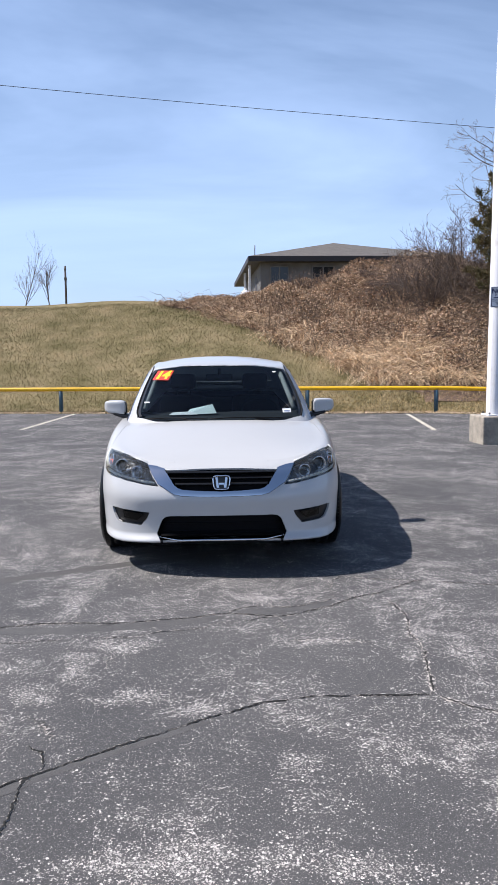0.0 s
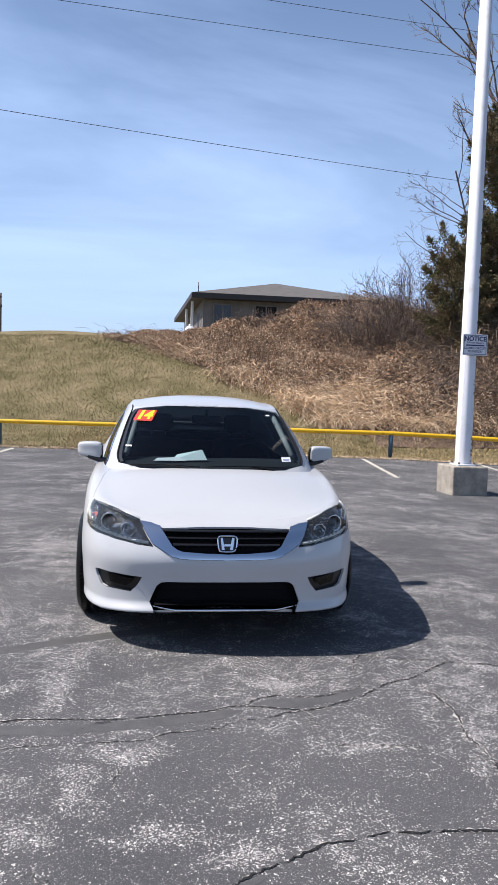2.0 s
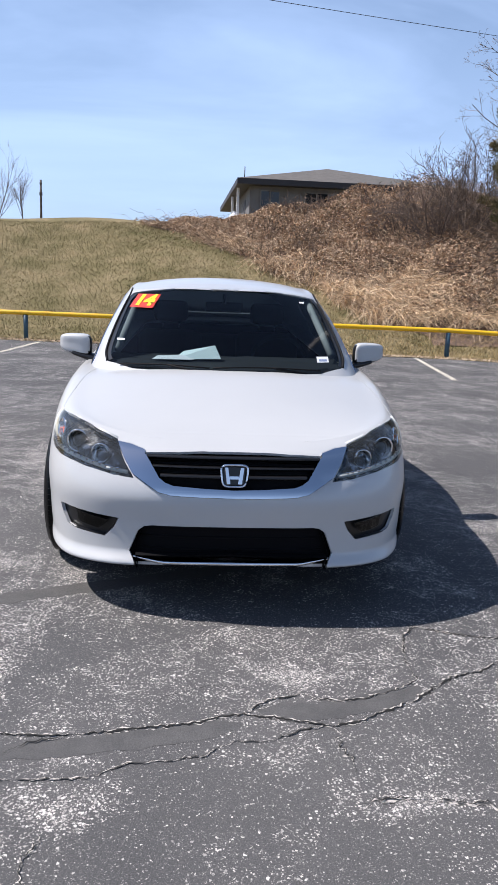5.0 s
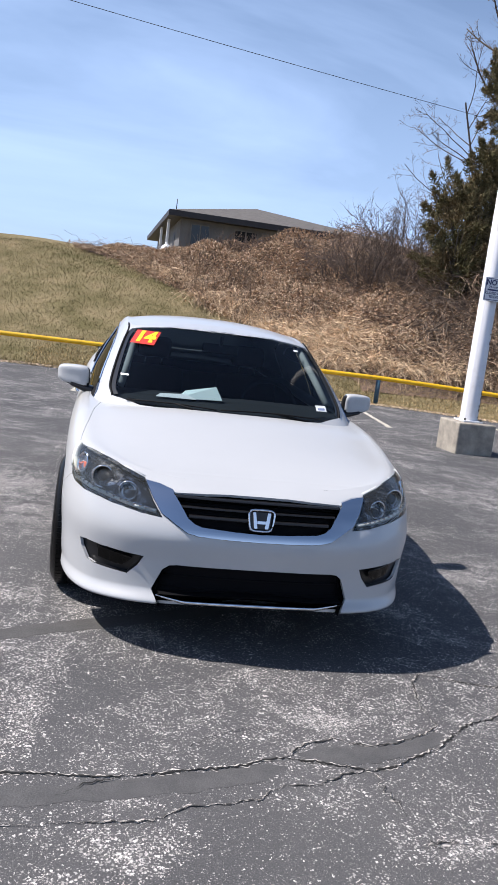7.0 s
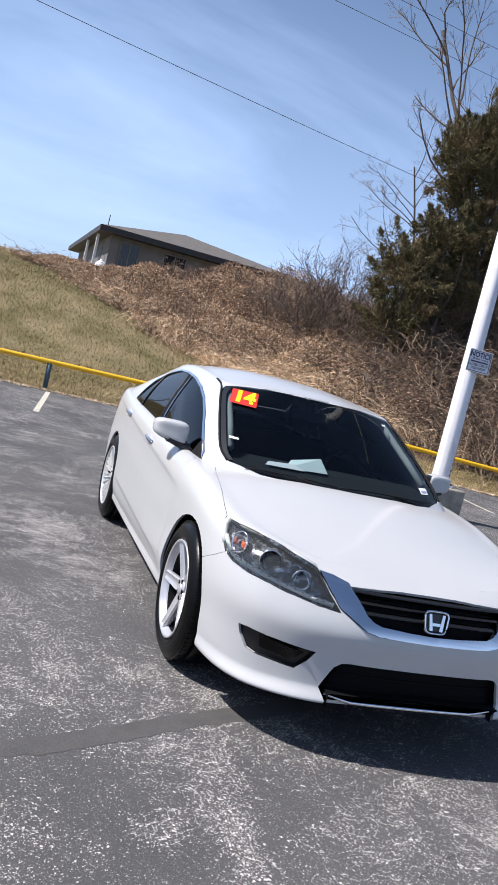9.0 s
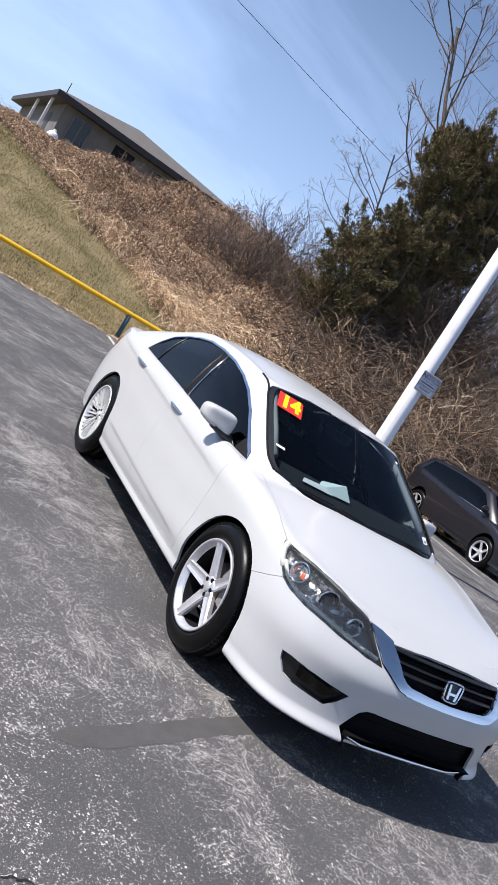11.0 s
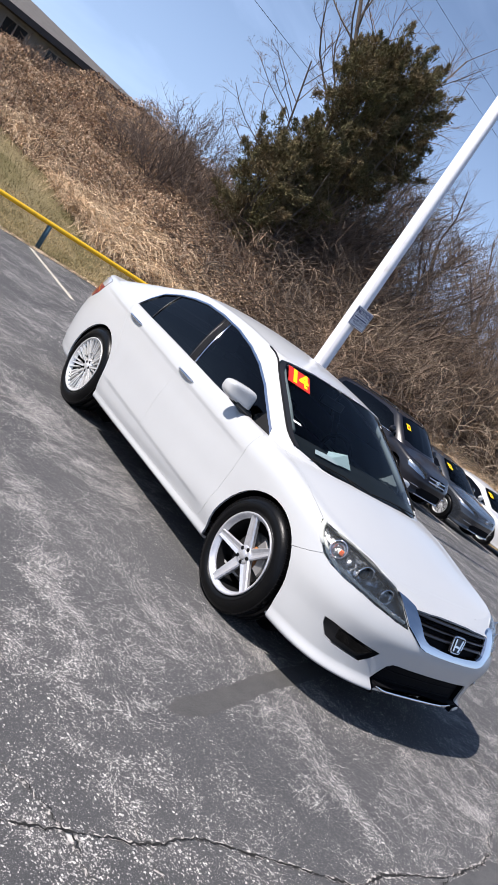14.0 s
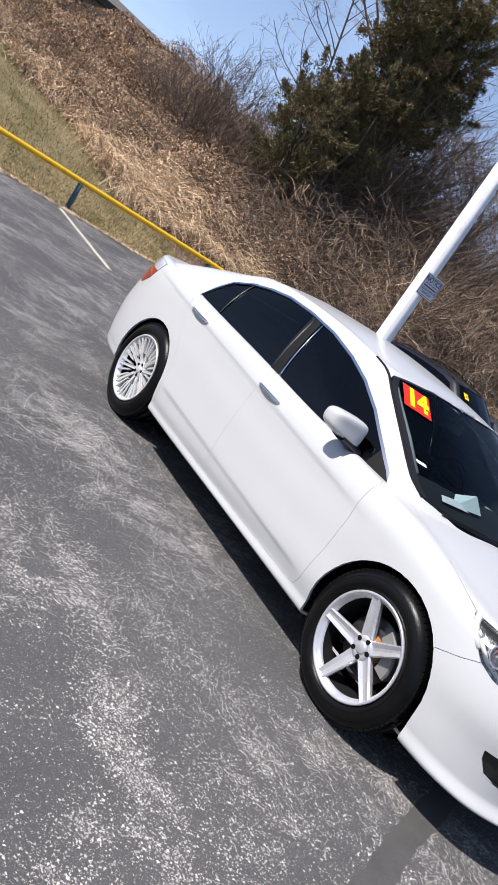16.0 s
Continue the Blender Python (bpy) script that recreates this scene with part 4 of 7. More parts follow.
    part("centre_cap", lathe([(-h + .028, .0005), (-h + .029, .024), (-h + .033, .029), (-h + .045, .030)], 32), rim_mat, hub)
    if simple:
        return hub
    for k in range(5):
        a = 2 * math.pi * (k + .5) / 5 + .93
        bm = bmesh.new()
        bmesh.ops.create_cone(bm, cap_ends=True, segments=14, radius1=.0115, radius2=.0115, depth=.006, matrix=Matrix.Translation((-h + .0355, math.sin(a) * -.043, math.cos(a) * .043)) @ pose(0, 0, 0, 0, 90, 0))
        part("bolt_hole", bm, M_DARK, hub, smooth=False)
    part("brake_disc", lathe([(-.015, .06), (-.016, .150), (-.012, .152), (.006, .152), (.008, .06)], 48), M_DISC, hub)
    part("brake_hub", lathe([(-.045, .0005), (-.045, .055), (-.035, .070), (-.012, .072)], 32), M_RUST, hub)
    bm = bmesh.new()
    secs = []
    for k in range(9):
        a = radians(-40 + 80 * k / 8 + (62 if side < 0 else -62))
        secs.append([bm.verts.new((x, -r * math.sin(a), r * math.cos(a))) for x, r in ((-.055, .100), (-.055, .158), (-.045, .165), (.03, .165), (.03, .095), (-.045, .095))])
    for c, d in zip(secs, secs[1:]):
        for j in range(6):
            bm.faces.new((c[j], c[(j + 1) % 6], d[(j + 1) % 6], d[j]))
    bm.faces.new(secs[0]); bm.faces.new(secs[-1])
    bmesh.ops.recalc_face_normals(bm, faces=bm.faces)
    part("brake_caliper", bm, M_CALIPER, hub, smooth=False)
    return hub


def build_sedan():
    car = thing("sedan", "white four-door sedan with dark windows parked on the asphalt", "car", (0.013, 0, 0))
    low = lower_sheet(PLAN, AT, ROW_Z, ROW_IN, TOP_Z)
    low.relief = door_creases
    cols = np.unique(np.concatenate([np.linspace(0, .24, 66), np.linspace(.24, .82, 92), np.linspace(.82, 1, 30)]))
    rws = np.unique(np.concatenate([np.linspace(0, 1, 3), np.linspace(1, 4, 34), np.linspace(4, 8, 36), np.linspace(8, 11, 20)]))
    sh = Shell(low, cols, rws)
    # wheel arches
    for cy, ry, rz in ((0.996, .378, .372), (3.757, .380, .372)):
        pts = arc_pts(cy, .343, ry, rz, 0, 180, 22) + [(.9, cy - ry, -.1), (.9, cy + ry, -.1)]
        sh.cut("arch", [p for p in sh.outline(pts, SIDE, 1, (.15, .9), (0, 8))])
    # grille, chrome and lamps on the nose
    F = lambda pts, n=3: sh.outline([(x, .2, z) for x, z in pts], FRONT, n, (0, .26), (1, 8.5))
    sh.cut("grille", F([(-.01, .719), (.15, .718), (.384, .709), (.383, .704), (.356, .67), (.317, .616), (.290, .598), (.257, .588), (.12, .580), (-.01, .576)]))
    sh.cut("chrome", F([(-.01, .70), (.383, .70), (.386, .714), (.396, .718), (.45, .732), (.506, .739), (.472, .682), (.432, .626), (.318, .562), (.258, .551), (.12, .547), (-.01, .546)]))
    L3 = lambda pts, w=ALL, n=3, **k: sh.outline(pts, w, n, **k)
    lamp = [(.510, .284, .739), (.60, .36, .756), (.70, .49, .776), (.775, .61, .793), (.825, .705, .818), (.862, .66, .775), (.884, .59, .735), (.886, .535, .697), (.855, .47, .675), (.79, .375, .657), (.66, .215, .646), (.53, .13, .634), (.436, .10, .626), (.476, .16, .682)]
    sh.cut("headlight", L3(lamp, ALL, 3, srange=(0, .30), rrange=(2, 9)))
    sh.cut("lower_grille", F([(-.01, .413), (.345, .411), (.378, .405), (.405, .383), (.444, .287), (.425, .255), (.405, .215), (.38, .19), (-.01, .19)]))
    sh.cut("fog_pocket", F([(.492, .430), (.60, .434), (.745, .440), (.775, .435), (.765, .40), (.735, .352), (.70, .342), (.555, .338), (.515, .385)]))
    # bonnet
    hood = [(0, .17, .700), (.30, .18, .700), (.395, .18, .700), (.508, .26, .720), (.60, .34, .738), (.70, .47, .757), (.775, .60, .775), (.822, .705, .822), (.813, .80, .850), (.79, .95, .885), (.765, 1.20, .93), (.735, 1.36, .965), (.60, 1.52, 1.0), (.3, 1.55, 1.0), (-.01, 1.55, 1.0)]
    hp = L3(hood[:12], ALL, 4, srange=(0, .4), rrange=(5, 11), closed=False) + [(low.near(hood[11], ALL)[0], low.near(hood[11], ALL)[1] * .1)]
    hp += L3([(.705, 1.385, .97), (.64, 1.315, .965), (.52, 1.235, .96), (.40, 1.18, .96), (.2, 1.14, .96), (.0, 1.125, .962)], ALL, 3, srange=(0, .42), rrange=(7, 11), closed=False)
    sc_ = low.near((0, 1.125, .962), ALL, (low.R > 10.9))[0]
    hp += [(sc_, 1.11), (-.01, 1.11), (-.01, hp[0][1])]
    sh.cut("hood", hp)
    # bumper back to its seam
    seam = L3([(.89, .525, .695), (.906, .613, .645), (.908, .70, .606), (.908, .78, .572)], SIDE, 3, srange=(.1, .35), rrange=(2, 8), closed=False)
    s_end = low.near((.9, .80, .565), SIDE)[0]
    sh.cut("bumper", [(-.01, -.1), (-.01, .80), (.10, .72), (.19, .62)] + seam + [(s_end, seam[-1][1]), (s_end, -.1)])
    # doors
    D = lambda pts, n=2: sh.outline([(.9, y, z) for y, z in pts], SIDE, n, (.28, .9), (1, 9.2))
    front_door = [(1.56, .272), (1.505, .280), (1.474, .33), (1.456, .507), (1.45, .68), (1.458, .80), (1.466, .93)]
    sh.cut("front_door", D(front_door + [(1.52, .955), (2.1, .975), (2.545, .995), (2.56, .6), (2.54, .268)], 3))
    sh.cut("rear_door", D([(2.54, .268), (2.56, .6), (2.545, .995), (3.2, 1.015), (3.66, 1.03), (3.62, .90), (3.52, .78), (3.40, .62), (3.355, .45), (3.33, .275)], 3))
    # tail lamp and boot
    sh.cut("tail_lamp", L3([(.80, 4.25, 1.0), (.84, 4.27, .96), (.865, 4.33, .865), (.845, 4.44, .795), (.79, 4.60, .81), (.66, 4.72, .83), (.55, 4.74, .90), (.62, 4.66, .975), (.72, 4.52, 1.01)], ALL, 3, srange=(.7, 1), rrange=(3, 9)))
    sh.cut("boot", L3([(-.01, 4.86, .80), (.50, 4.79, .80), (.56, 4.73, .91), (.60, 4.60, 1.04), (.62, 4.3, 1.07)], ALL, 3, srange=(.7, 1), rrange=(3, 11), closed=False) + [(.80, 1.11), (1.01, 1.11), (1.01, .5)])
    # the cabin is open above
    cab0, cab1 = low.near((.74, 1.40, .97), ALL)[0], low.near((.74, 3.98, 1.03), ALL)[0]
    sh.cut("cabin", [(sc_, 1.12), (sc_, .90), (cab0, .835), (cab1, .86), (cab1, 1.12)])
    sh.bend()
    both = lambda n, **k: sh.piece([n], 2, **k)
    part("fender_shell", rolled(sh.piece([""], 2), .0010), M_PAINT, car, "white painted wings, sills and rear quarters")
    bonnet = both("hood")
    # the tip of the nose, where the net's rows run together, is filled by a plain patch
    tip = [v for v in bonnet.verts if abs(v.co.x) < .31 and .236 < v.co.y < .305]
    bmesh.ops.delete(bonnet, geom=tip, context="VERTS")
    at_tip = lambda e: all(abs(v.co.x) < .36 and .208 < v.co.y < .36 for v in e.verts)
    rim = [e for e in bonnet.edges if e.is_boundary and at_tip(e)]
    patch = bmesh.ops.triangle_fill(bonnet, edges=rim, use_beauty=True)
    bmesh.ops.recalc_face_normals(bonnet, faces=bonnet.faces)
    bonnet.normal_update()
    if sum(f.normal.z for f in bonnet.faces) < 0:
        bmesh.ops.reverse_faces(bonnet, faces=bonnet.faces)
    part("hood", rolled(bonnet, skip=at_tip), M_PAINT, car)
    bumper = part("front_bumper", rolled(both("bumper")), M_PAINT, car)
    part("boot_lid", rolled(both("boot")), M_PAINT, car)
    chrome = pushed(both("chrome"), .008)
    frame_ = part("chrome_grille_frame", walled(chrome, (0, .03, 0)), M_CHROME, car, "bright chrome grille surround")
    # near-black skin added behind gaps and openings, standing in for the shade there
    inner = bmesh.new()
    src = Shell(low, np.linspace(0, 1, 90), np.linspace(0.5, 6.6, 22))
    for cy, ry, rz in ((0.996, .378, .372), (3.757, .380, .372)):
        src.cut("arch", src.outline(arc_pts(cy, .343, ry + .02, rz + .02, 0, 180, 12) + [(.9, cy - ry - .02, -.1), (.9, cy + ry + .02, -.1)], SIDE, 1, (.15, .9), (0, 8)))
    src.bend()
    part("gap_shade_skin", pushed(src.piece([""], 2), -.035), M_DARK, car)
    for sgn in (1, -1):
        for n_, lab in (("front_door", ""), ("rear_door", "")):
            door = part("door", rolled(sh.piece([n_], sgn), .0006), M_PAINT, car)
            y0, y1, z = ((2.305, 2.55, .872) if n_ == "front_door" else (3.305, 3.57, .922))
            bm = bmesh.new()
            k = 14
            secs = []
            for i in range(k + 1):
                t = i / k
                y = y0 + (y1 - y0) * t
                p = low.at(*low.near((.9, y, z + .012 * t), SIDE))[0]
                bow = math.sin(math.pi * t) ** .45
                a = .007 + .004 * bow if 0 < i < k else .003
                secs.append([bm.verts.new((sgn * (p[0] - .006 + (.023 * bow) * (1 if abs(math.sin(q)) < .8 else .9) + .010 * math.cos(q)), y, p[2] + a * math.sin(q))) for q in [2 * math.pi * j / 10 for j in range(10)]])
            for c, d in zip(secs, secs[1:]):
                for j in range(10):
                    bm.faces.new((c[j], c[(j + 1) % 10], d[(j + 1) % 10], d[j]))
            bm.faces.new(secs[0]); bm.faces.new(secs[-1])
            bmesh.ops.recalc_face_normals(bm, faces=bm.faces)
            part("handle", bm, M_CHROME, door, "chrome pull handle")
            # the finger cup behind the handle
            bm = bmesh.new()
            c = low.at(*low.near((.9, (y0 + y1) / 2, z), SIDE))[0]
            bmesh.ops.create_uvsphere(bm, u_segments=16, v_segments=8, radius=1, matrix=Matrix.Translation((sgn * (c[0] - .004), (y0 + y1) / 2, c[2])) @ Matrix.Diagonal((.008, .062, .030, 1)))
            part("handle_cup", bm, M_PAINT, door)
        # head lamp: lens over reflector bowls
        lamp_ob = part("headlight", walled(pushed(sh.piece(["headlight"], sgn), -.035), (0, .05, 0)), M_LAMPIN, car, "clear headlight with dark inner housing")
        part("lens", rolled(pushed(sh.piece(["headlight"], sgn), .001), .001, .02), M_LENS, lamp_ob)

        def on(p, d):
            q_ = low.at(*low.near(p, ALL))[0]
            c_ = Vector((q_[0], q_[1], q_[2]))
            nrm = Vector((c_.x, c_.y - .9, 0)).normalized()
            return c_ - nrm * d, nrm
        for p, r, mat, nm in (((.70, .365, .708), .042, M_REFLECT, "projector"), ((.60, .245, .688), .035, M_REFLECT, "high_beam"), ((.80, .51, .738), .040, M_REFLECT, "side_bowl")):
            c_, nrm = on(p, .040)
            m = Matrix.Translation((sgn * c_.x, c_.y, c_.z)) @ (Vector((sgn * nrm.x, nrm.y, .2)) if nm == "side_bowl" else Vector((sgn * nrm.x * .35, -1, 0))).normalized().to_track_quat("Z", "Y").to_matrix().to_4x4()
            bm = bmesh.new()
            rings = []
            for rr, zz in ((r * 1.25, .026), (r * 1.18, .030), (r * 1.05, .022), (r * .95, .004), (r * .55, -.004), (.001, -.006)):
                rings.append([bm.verts.new(m @ Vector((rr * math.cos(a), rr * math.sin(a), zz))) for a in [2 * math.pi * j / 28 for j in range(28)]])
            for c2, d2 in zip(rings, rings[1:]):
                for j in range(28):
                    bm.faces.new((c2[j], c2[(j + 1) % 28], d2[(j + 1) % 28], d2[j]))
            part(nm, bm, mat, lamp_ob)
            if nm == "projector":
                bm = bmesh.new()
                bmesh.ops.create_uvsphere(bm, u_segments=24, v_segments=12, radius=r * .74, matrix=m @ Matrix.Translation((0, 0, .004)) @ Matrix.Diagonal((1, 1, .6, 1)))
                part("projector_lens", bm, M_BLACK, lamp_ob)
        c_, nrm = on((.79, .49, .735), .020)
        bm = bmesh.new()
        box(bm, -.012, -.005, -.015, .012, .005, .015, .005, m=Matrix.Translation((sgn * c_.x, c_.y, c_.z)) @ Vector((sgn * nrm.x, nrm.y, 0)).to_track_quat("-Y", "Z").to_matrix().to_4x4())
        part("amber_marker", bm, M_AMBER, lamp_ob, "orange side reflector")
        # light strip along the lower rim
        bm = bmesh.new()
        pts = []
        for p in ((.47, .12, .640), (.56, .155, .648), (.66, .23, .658), (.76, .35, .668), (.835, .46, .682), (.862, .53, .705), (.856, .60, .748)):
            q_, nrm = on(p, .011)
            pts.append((sgn * q_.x, q_.y, q_.z + .004))
        tube_bm(bm, pts, .0095, 8)
        part("light_strip", bm, M_STRIP, lamp_ob)
        course = knots_at([(i, *q_) for i, q_ in enumerate(pts)], np.linspace(.5, 4.6, 15))
        for q_ in course:
            bm = bmesh.new()
            box(bm, q_[0] - .007, q_[1] - .008, q_[2] + .004, q_[0] + .007, q_[1] + .006, q_[2] + .014, .002)
            part("lamp_segment", bm, M_REFLECT, lamp_ob, smooth=False)
        bm = bmesh.new()
        pts = []
        for p in ((.515, .29, .733), (.60, .36, .750), (.70, .49, .768), (.77, .60, .786), (.815, .69, .806)):
            q_, nrm = on(p, .012)
            pts.append((sgn * q_.x, q_.y, q_.z - .002))
        tube_bm(bm, pts, .008, 8)
        part("upper_bezel", bm, M_STRIP, lamp_ob)
        bm = bmesh.new()
        pts = []
        for p in ((.815, .69, .806), (.845, .665, .782), (.866, .63, .752), (.872, .58, .722)):
            q_, nrm = on(p, .013)
            pts.append((sgn * q_.x, q_.y, q_.z))
        tube_bm(bm, pts, .016, 8)
        part("outer_bezel", bm, M_STRIP, lamp_ob)
        # fog lamp pocket
        pocket = part("fog_lamp", walled(sh.piece(["fog_pocket"], sgn), (0, -.029, 0)), M_BLACK, bumper, "fog lamp in a black plastic pocket")
        me = pocket.data
        bm = bmesh.new(); bm.from_mesh(me)
        for v in bm.verts:
            v.co.y += .030
        bm.to_mesh(me); bm.free()
        for nm_, k_, dy, mt_ in (("lamp", (.66, .50), .022, M_FOG), ("lamp_lens", (.70, .55), .012, M_TINT)):
            bm = sh.piece(["fog_pocket"], sgn)
            cc = sum((v.co for v in bm.verts), Vector()) / len(bm.verts)
            for v in bm.verts:
                v.co = (cc.x + (v.co.x - cc.x) * k_[0], v.co.y + dy, cc.z + (v.co.z - cc.z) * k_[1] + .006)
            part(nm_, walled(bm, (0, .01, 0)), mt_, pocket)
        # tail lamp
        tail = part("tail_lamp", rolled(pushed(sh.piece(["tail_lamp"], sgn, keep=lambda c: c.z < .945), .004)), M_RED, car, "red and clear tail lamp")
        part("clear_section", rolled(pushed(sh.piece(["tail_lamp"], sgn, keep=lambda c: c.z >= .945), .004)), M_CLEARLENS, tail, "clear upper part of the lamp")
        # wheel wells and wheels
        for cy, rear in ((WHEEL_Y[0], False), (WHEEL_Y[1], True)):
            bm = bmesh.new()
            prev = None
            for i in range(21):
                a = radians(-8 + 196 * i / 20)
                pair = [bm.verts.new((sgn * x, cy + .392 * math.cos(a), .343 + .392 * math.sin(a))) for x in (.50, .845)]
                if prev:
                    bm.faces.new((prev[0], prev[1], pair[1], pair[0]))
                prev = pair
            bmesh.ops.create_circle(bm, cap_ends=True, segments=32, radius=.40, matrix=Matrix.Translation((sgn * .52, cy, .38)) @ pose(0, 0, 0, 0, 90, 0))
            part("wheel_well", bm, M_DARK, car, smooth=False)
            wheel(car, (sgn * .795, cy, WHEEL_R), sgn, rear)
        # door mirror
        bm = bmesh.new()
        bmesh.ops.create_cube(bm, size=2.0)
        bmesh.ops.subdivide_edges(bm, edges=bm.edges, cuts=6, use_grid_fill=True)
        for v in bm.verts:
            p = v.co.copy()
            n_ = (abs(p.x) ** 4 + abs(p.y) ** 4 + abs(p.z) ** 4) ** .25
            p /= max(n_, 1e-6)
            x, y, z = p.x * .100, p.y * .062, p.z * .072
            y += .030 * (p.x + 1) - .012 * p.z * p.z
            z *= 1.06 - .36 * (p.x * .5 + .5)
            z += .010 * p.x
            v.co = (sgn * (.915 + x), 1.775 + y, 1.030 + z)
        bmesh.ops.recalc_face_normals(bm, faces=bm.faces)
        low_faces = [f for f in bm.faces if f.calc_center_median().z < .985 or f.normal.x * sgn < -.72]
        glass_faces = [f for f in bm.faces if f.normal.y > .85]
        for f in low_faces:
            f.material_index = 1
        for f in glass_faces:
            f.material_index = 2
        mir = part("door_mirror", bm, [M_PAINT, M_BLACK, M_CHROME], car, "white door mirror on a black foot")
        bm = bmesh.new()
        secs = []
        for t in (0, .5, 1):
            c_ = Vector((sgn * (.93 - .15 * t), 1.79 - .03 * t, .978 - .035 * t))
            secs.append([bm.verts.new(c_ + Vector((0, .055 * math.cos(a), .016 * math.sin(a) * (1 + t)))) for a in [2 * math.pi * j / 14 for j in range(14)]])
        for c, d in zip(secs, secs[1:]):
            for j in range(14):
                bm.faces.new((c[j], c[(j + 1) % 14], d[(j + 1) % 14], d[j]))
        bmesh.ops.recalc_face_normals(bm, faces=bm.faces)
        part("mirror_foot", bm, M_BLACK, mir)

    # upper grille: dark box with slats
    g = part("grille", walled(pushed(both("grille"), -.045), (0, -.03, 0)), M_BLACK, car, "black slatted radiator grille")
    for z0, z1, in_, top_x in ((.690, .702, .012, .375), (.655, .664, .018, .350), (.618, .632, .014, .315)):
        bm = bmesh.new()
        secs = []
        for i in range(25):
            x = -top_x + 2 * top_x * i / 24
            p = low.at(*low.near((abs(x), .15, (z0 + z1) / 2), FRONT, (low.S < .2) & (low.R > 3) & (low.R < 8)))[0]
            y = p[1] + in_
            secs.append([bm.verts.new(q_) for q_ in ((x, y, z0), (x, y - .012, (z0 + z1) / 2), (x, y, z1), (x, y + .03, z1), (x, y + .03, z0))])
        for c, d in zip(secs, secs[1:]):
            for j in range(5):
                bm.faces.new((c[j], c[(j + 1) % 5], d[(j + 1) % 5], d[j]))
        bmesh.ops.recalc_face_normals(bm, faces=bm.faces)
        part("slat", bm, M_BLACK, g)
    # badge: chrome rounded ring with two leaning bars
    badge = new("badge"); badge.parent = car
    badge.matrix_basis = pose(0, .088, .638, -14, 0, 0) @ Matrix.Scale(.9, 4)
    bm = bmesh.new()
    ring = []
    for i in range(40):
        a = 2 * math.pi * i / 40
        cx, sz = math.cos(a), math.sin(a)
        k = (abs(cx) ** 5 + abs(sz) ** 5) ** -.2
        x, z = k * cx * (.061 - .006 * (-(k * sz))), k * sz * .051
        ring.append(Vector((x, 0, z)))
    tube_bm(bm, ring + ring[:1], .0055, 8, cap=False)
    part("ring", bm, M_CHROME, badge)
    bm = bmesh.new()
    for sg in (1, -1):
        q_ = [(.046, .040), (.030, .040), (.017, -.040), (.036, -.040)]
        f0 = [bm.verts.new((sg * x, -.006, z)) for x, z in q_]
        f1 = [bm.verts.new((sg * x, .006, z)) for x, z in q_]
        bm.faces.new(f0); bm.faces.new(f1)
        for i in range(4):
            bm.faces.new((f0[i], f0[(i + 1) % 4], f1[(i + 1) % 4], f1[i]))
    box(bm, -.022, -.005, -.017, .022, .005, -.001)
    bmesh.ops.recalc_face_normals(bm, faces=bm.faces)
    bmesh.ops.bevel(bm, geom=bm.edges[:], offset=.0015, segments=1, affect="EDGES")
    part("emblem", bm, M_CHROME, badge, smooth=False)
    bm = bmesh.new()
    box(bm, -.056, .004, -.050, .056, .012, .050, .01)
    part("backing", bm, M_BLACK, badge, smooth=False)
    # lower grille with a mesh of bars, and the chrome strip below
    lg = part("lower_grille", walled(pushed(both("lower_grille"), -.06), (0, -.055, 0)), M_DARK, car, "black lower air intake")
    for z in (.30, .355):
        bm = bmesh.new()
        w_ = .40 - (.345 - z) * .0 - max(0, z - .37) * 1.5
        pts = [(x, low.at(*low.near((abs(x), .1, z), FRONT, (low.S < .15) & (low.R > 1) & (low.R < 5)))[0][1] + .035, z) for x in np.linspace(-w_, w_, 17)]
        tube_bm(bm, pts, .005, 6)
        part("bar", bm, M_DARK, lg)
    bm = bmesh.new()
    secs = []
    for i in range(33):
        x = -.425 + .85 * i / 32
        z = .239 + max(0, (abs(x) - .30)) * .22
        p = low.at(*low.near((abs(x), .1, z), FRONT, (low.S < .15) & (low.R > .8) & (low.R < 5)))[0]
        hh = .011 * (1 - max(0, abs(x) - .3) * 4)
        p = (x, .097 + .09 * x * x, z)
        secs.append([bm.verts.new(q_) for q_ in ((x, p[1] - .004, z - hh * .6), (x, p[1] - .008, z), (x, p[1] - .003, z + hh), (x, p[1] + .03, z + hh), (x, p[1] + .03, z - hh))])
    for c, d in zip(secs, secs[1:]):
        for j in range(5):
            bm.faces.new((c[j], c[(j + 1) % 5], d[(j + 1) % 5], d[j]))
    bmesh.ops.recalc_face_normals(bm, faces=bm.faces)
    part("chrome_strip", bm, M_CHROME, bumper, "thin chrome strip under the intake")
    bm = bmesh.new()
    box(bm, -.50, .26, .175, .50, .9, .19, .004)
    part("under_tray", bm, M_TRIM, bumper, smooth=False)
    bm = bmesh.new()
    box(bm, -.62, .8, .17, .62, 4.5, .30)
    part("floor_pan", bm, M_DARK, car, smooth=False)

    # ---- cabin ----
    up = upper_sheet(G_BASE, G_TOP, ROOF_Z)
    us = Shell(up, np.linspace(0, 1, 150), np.unique(np.concatenate([np.linspace(0, 5, 34), np.linspace(5, 9, 18)])))
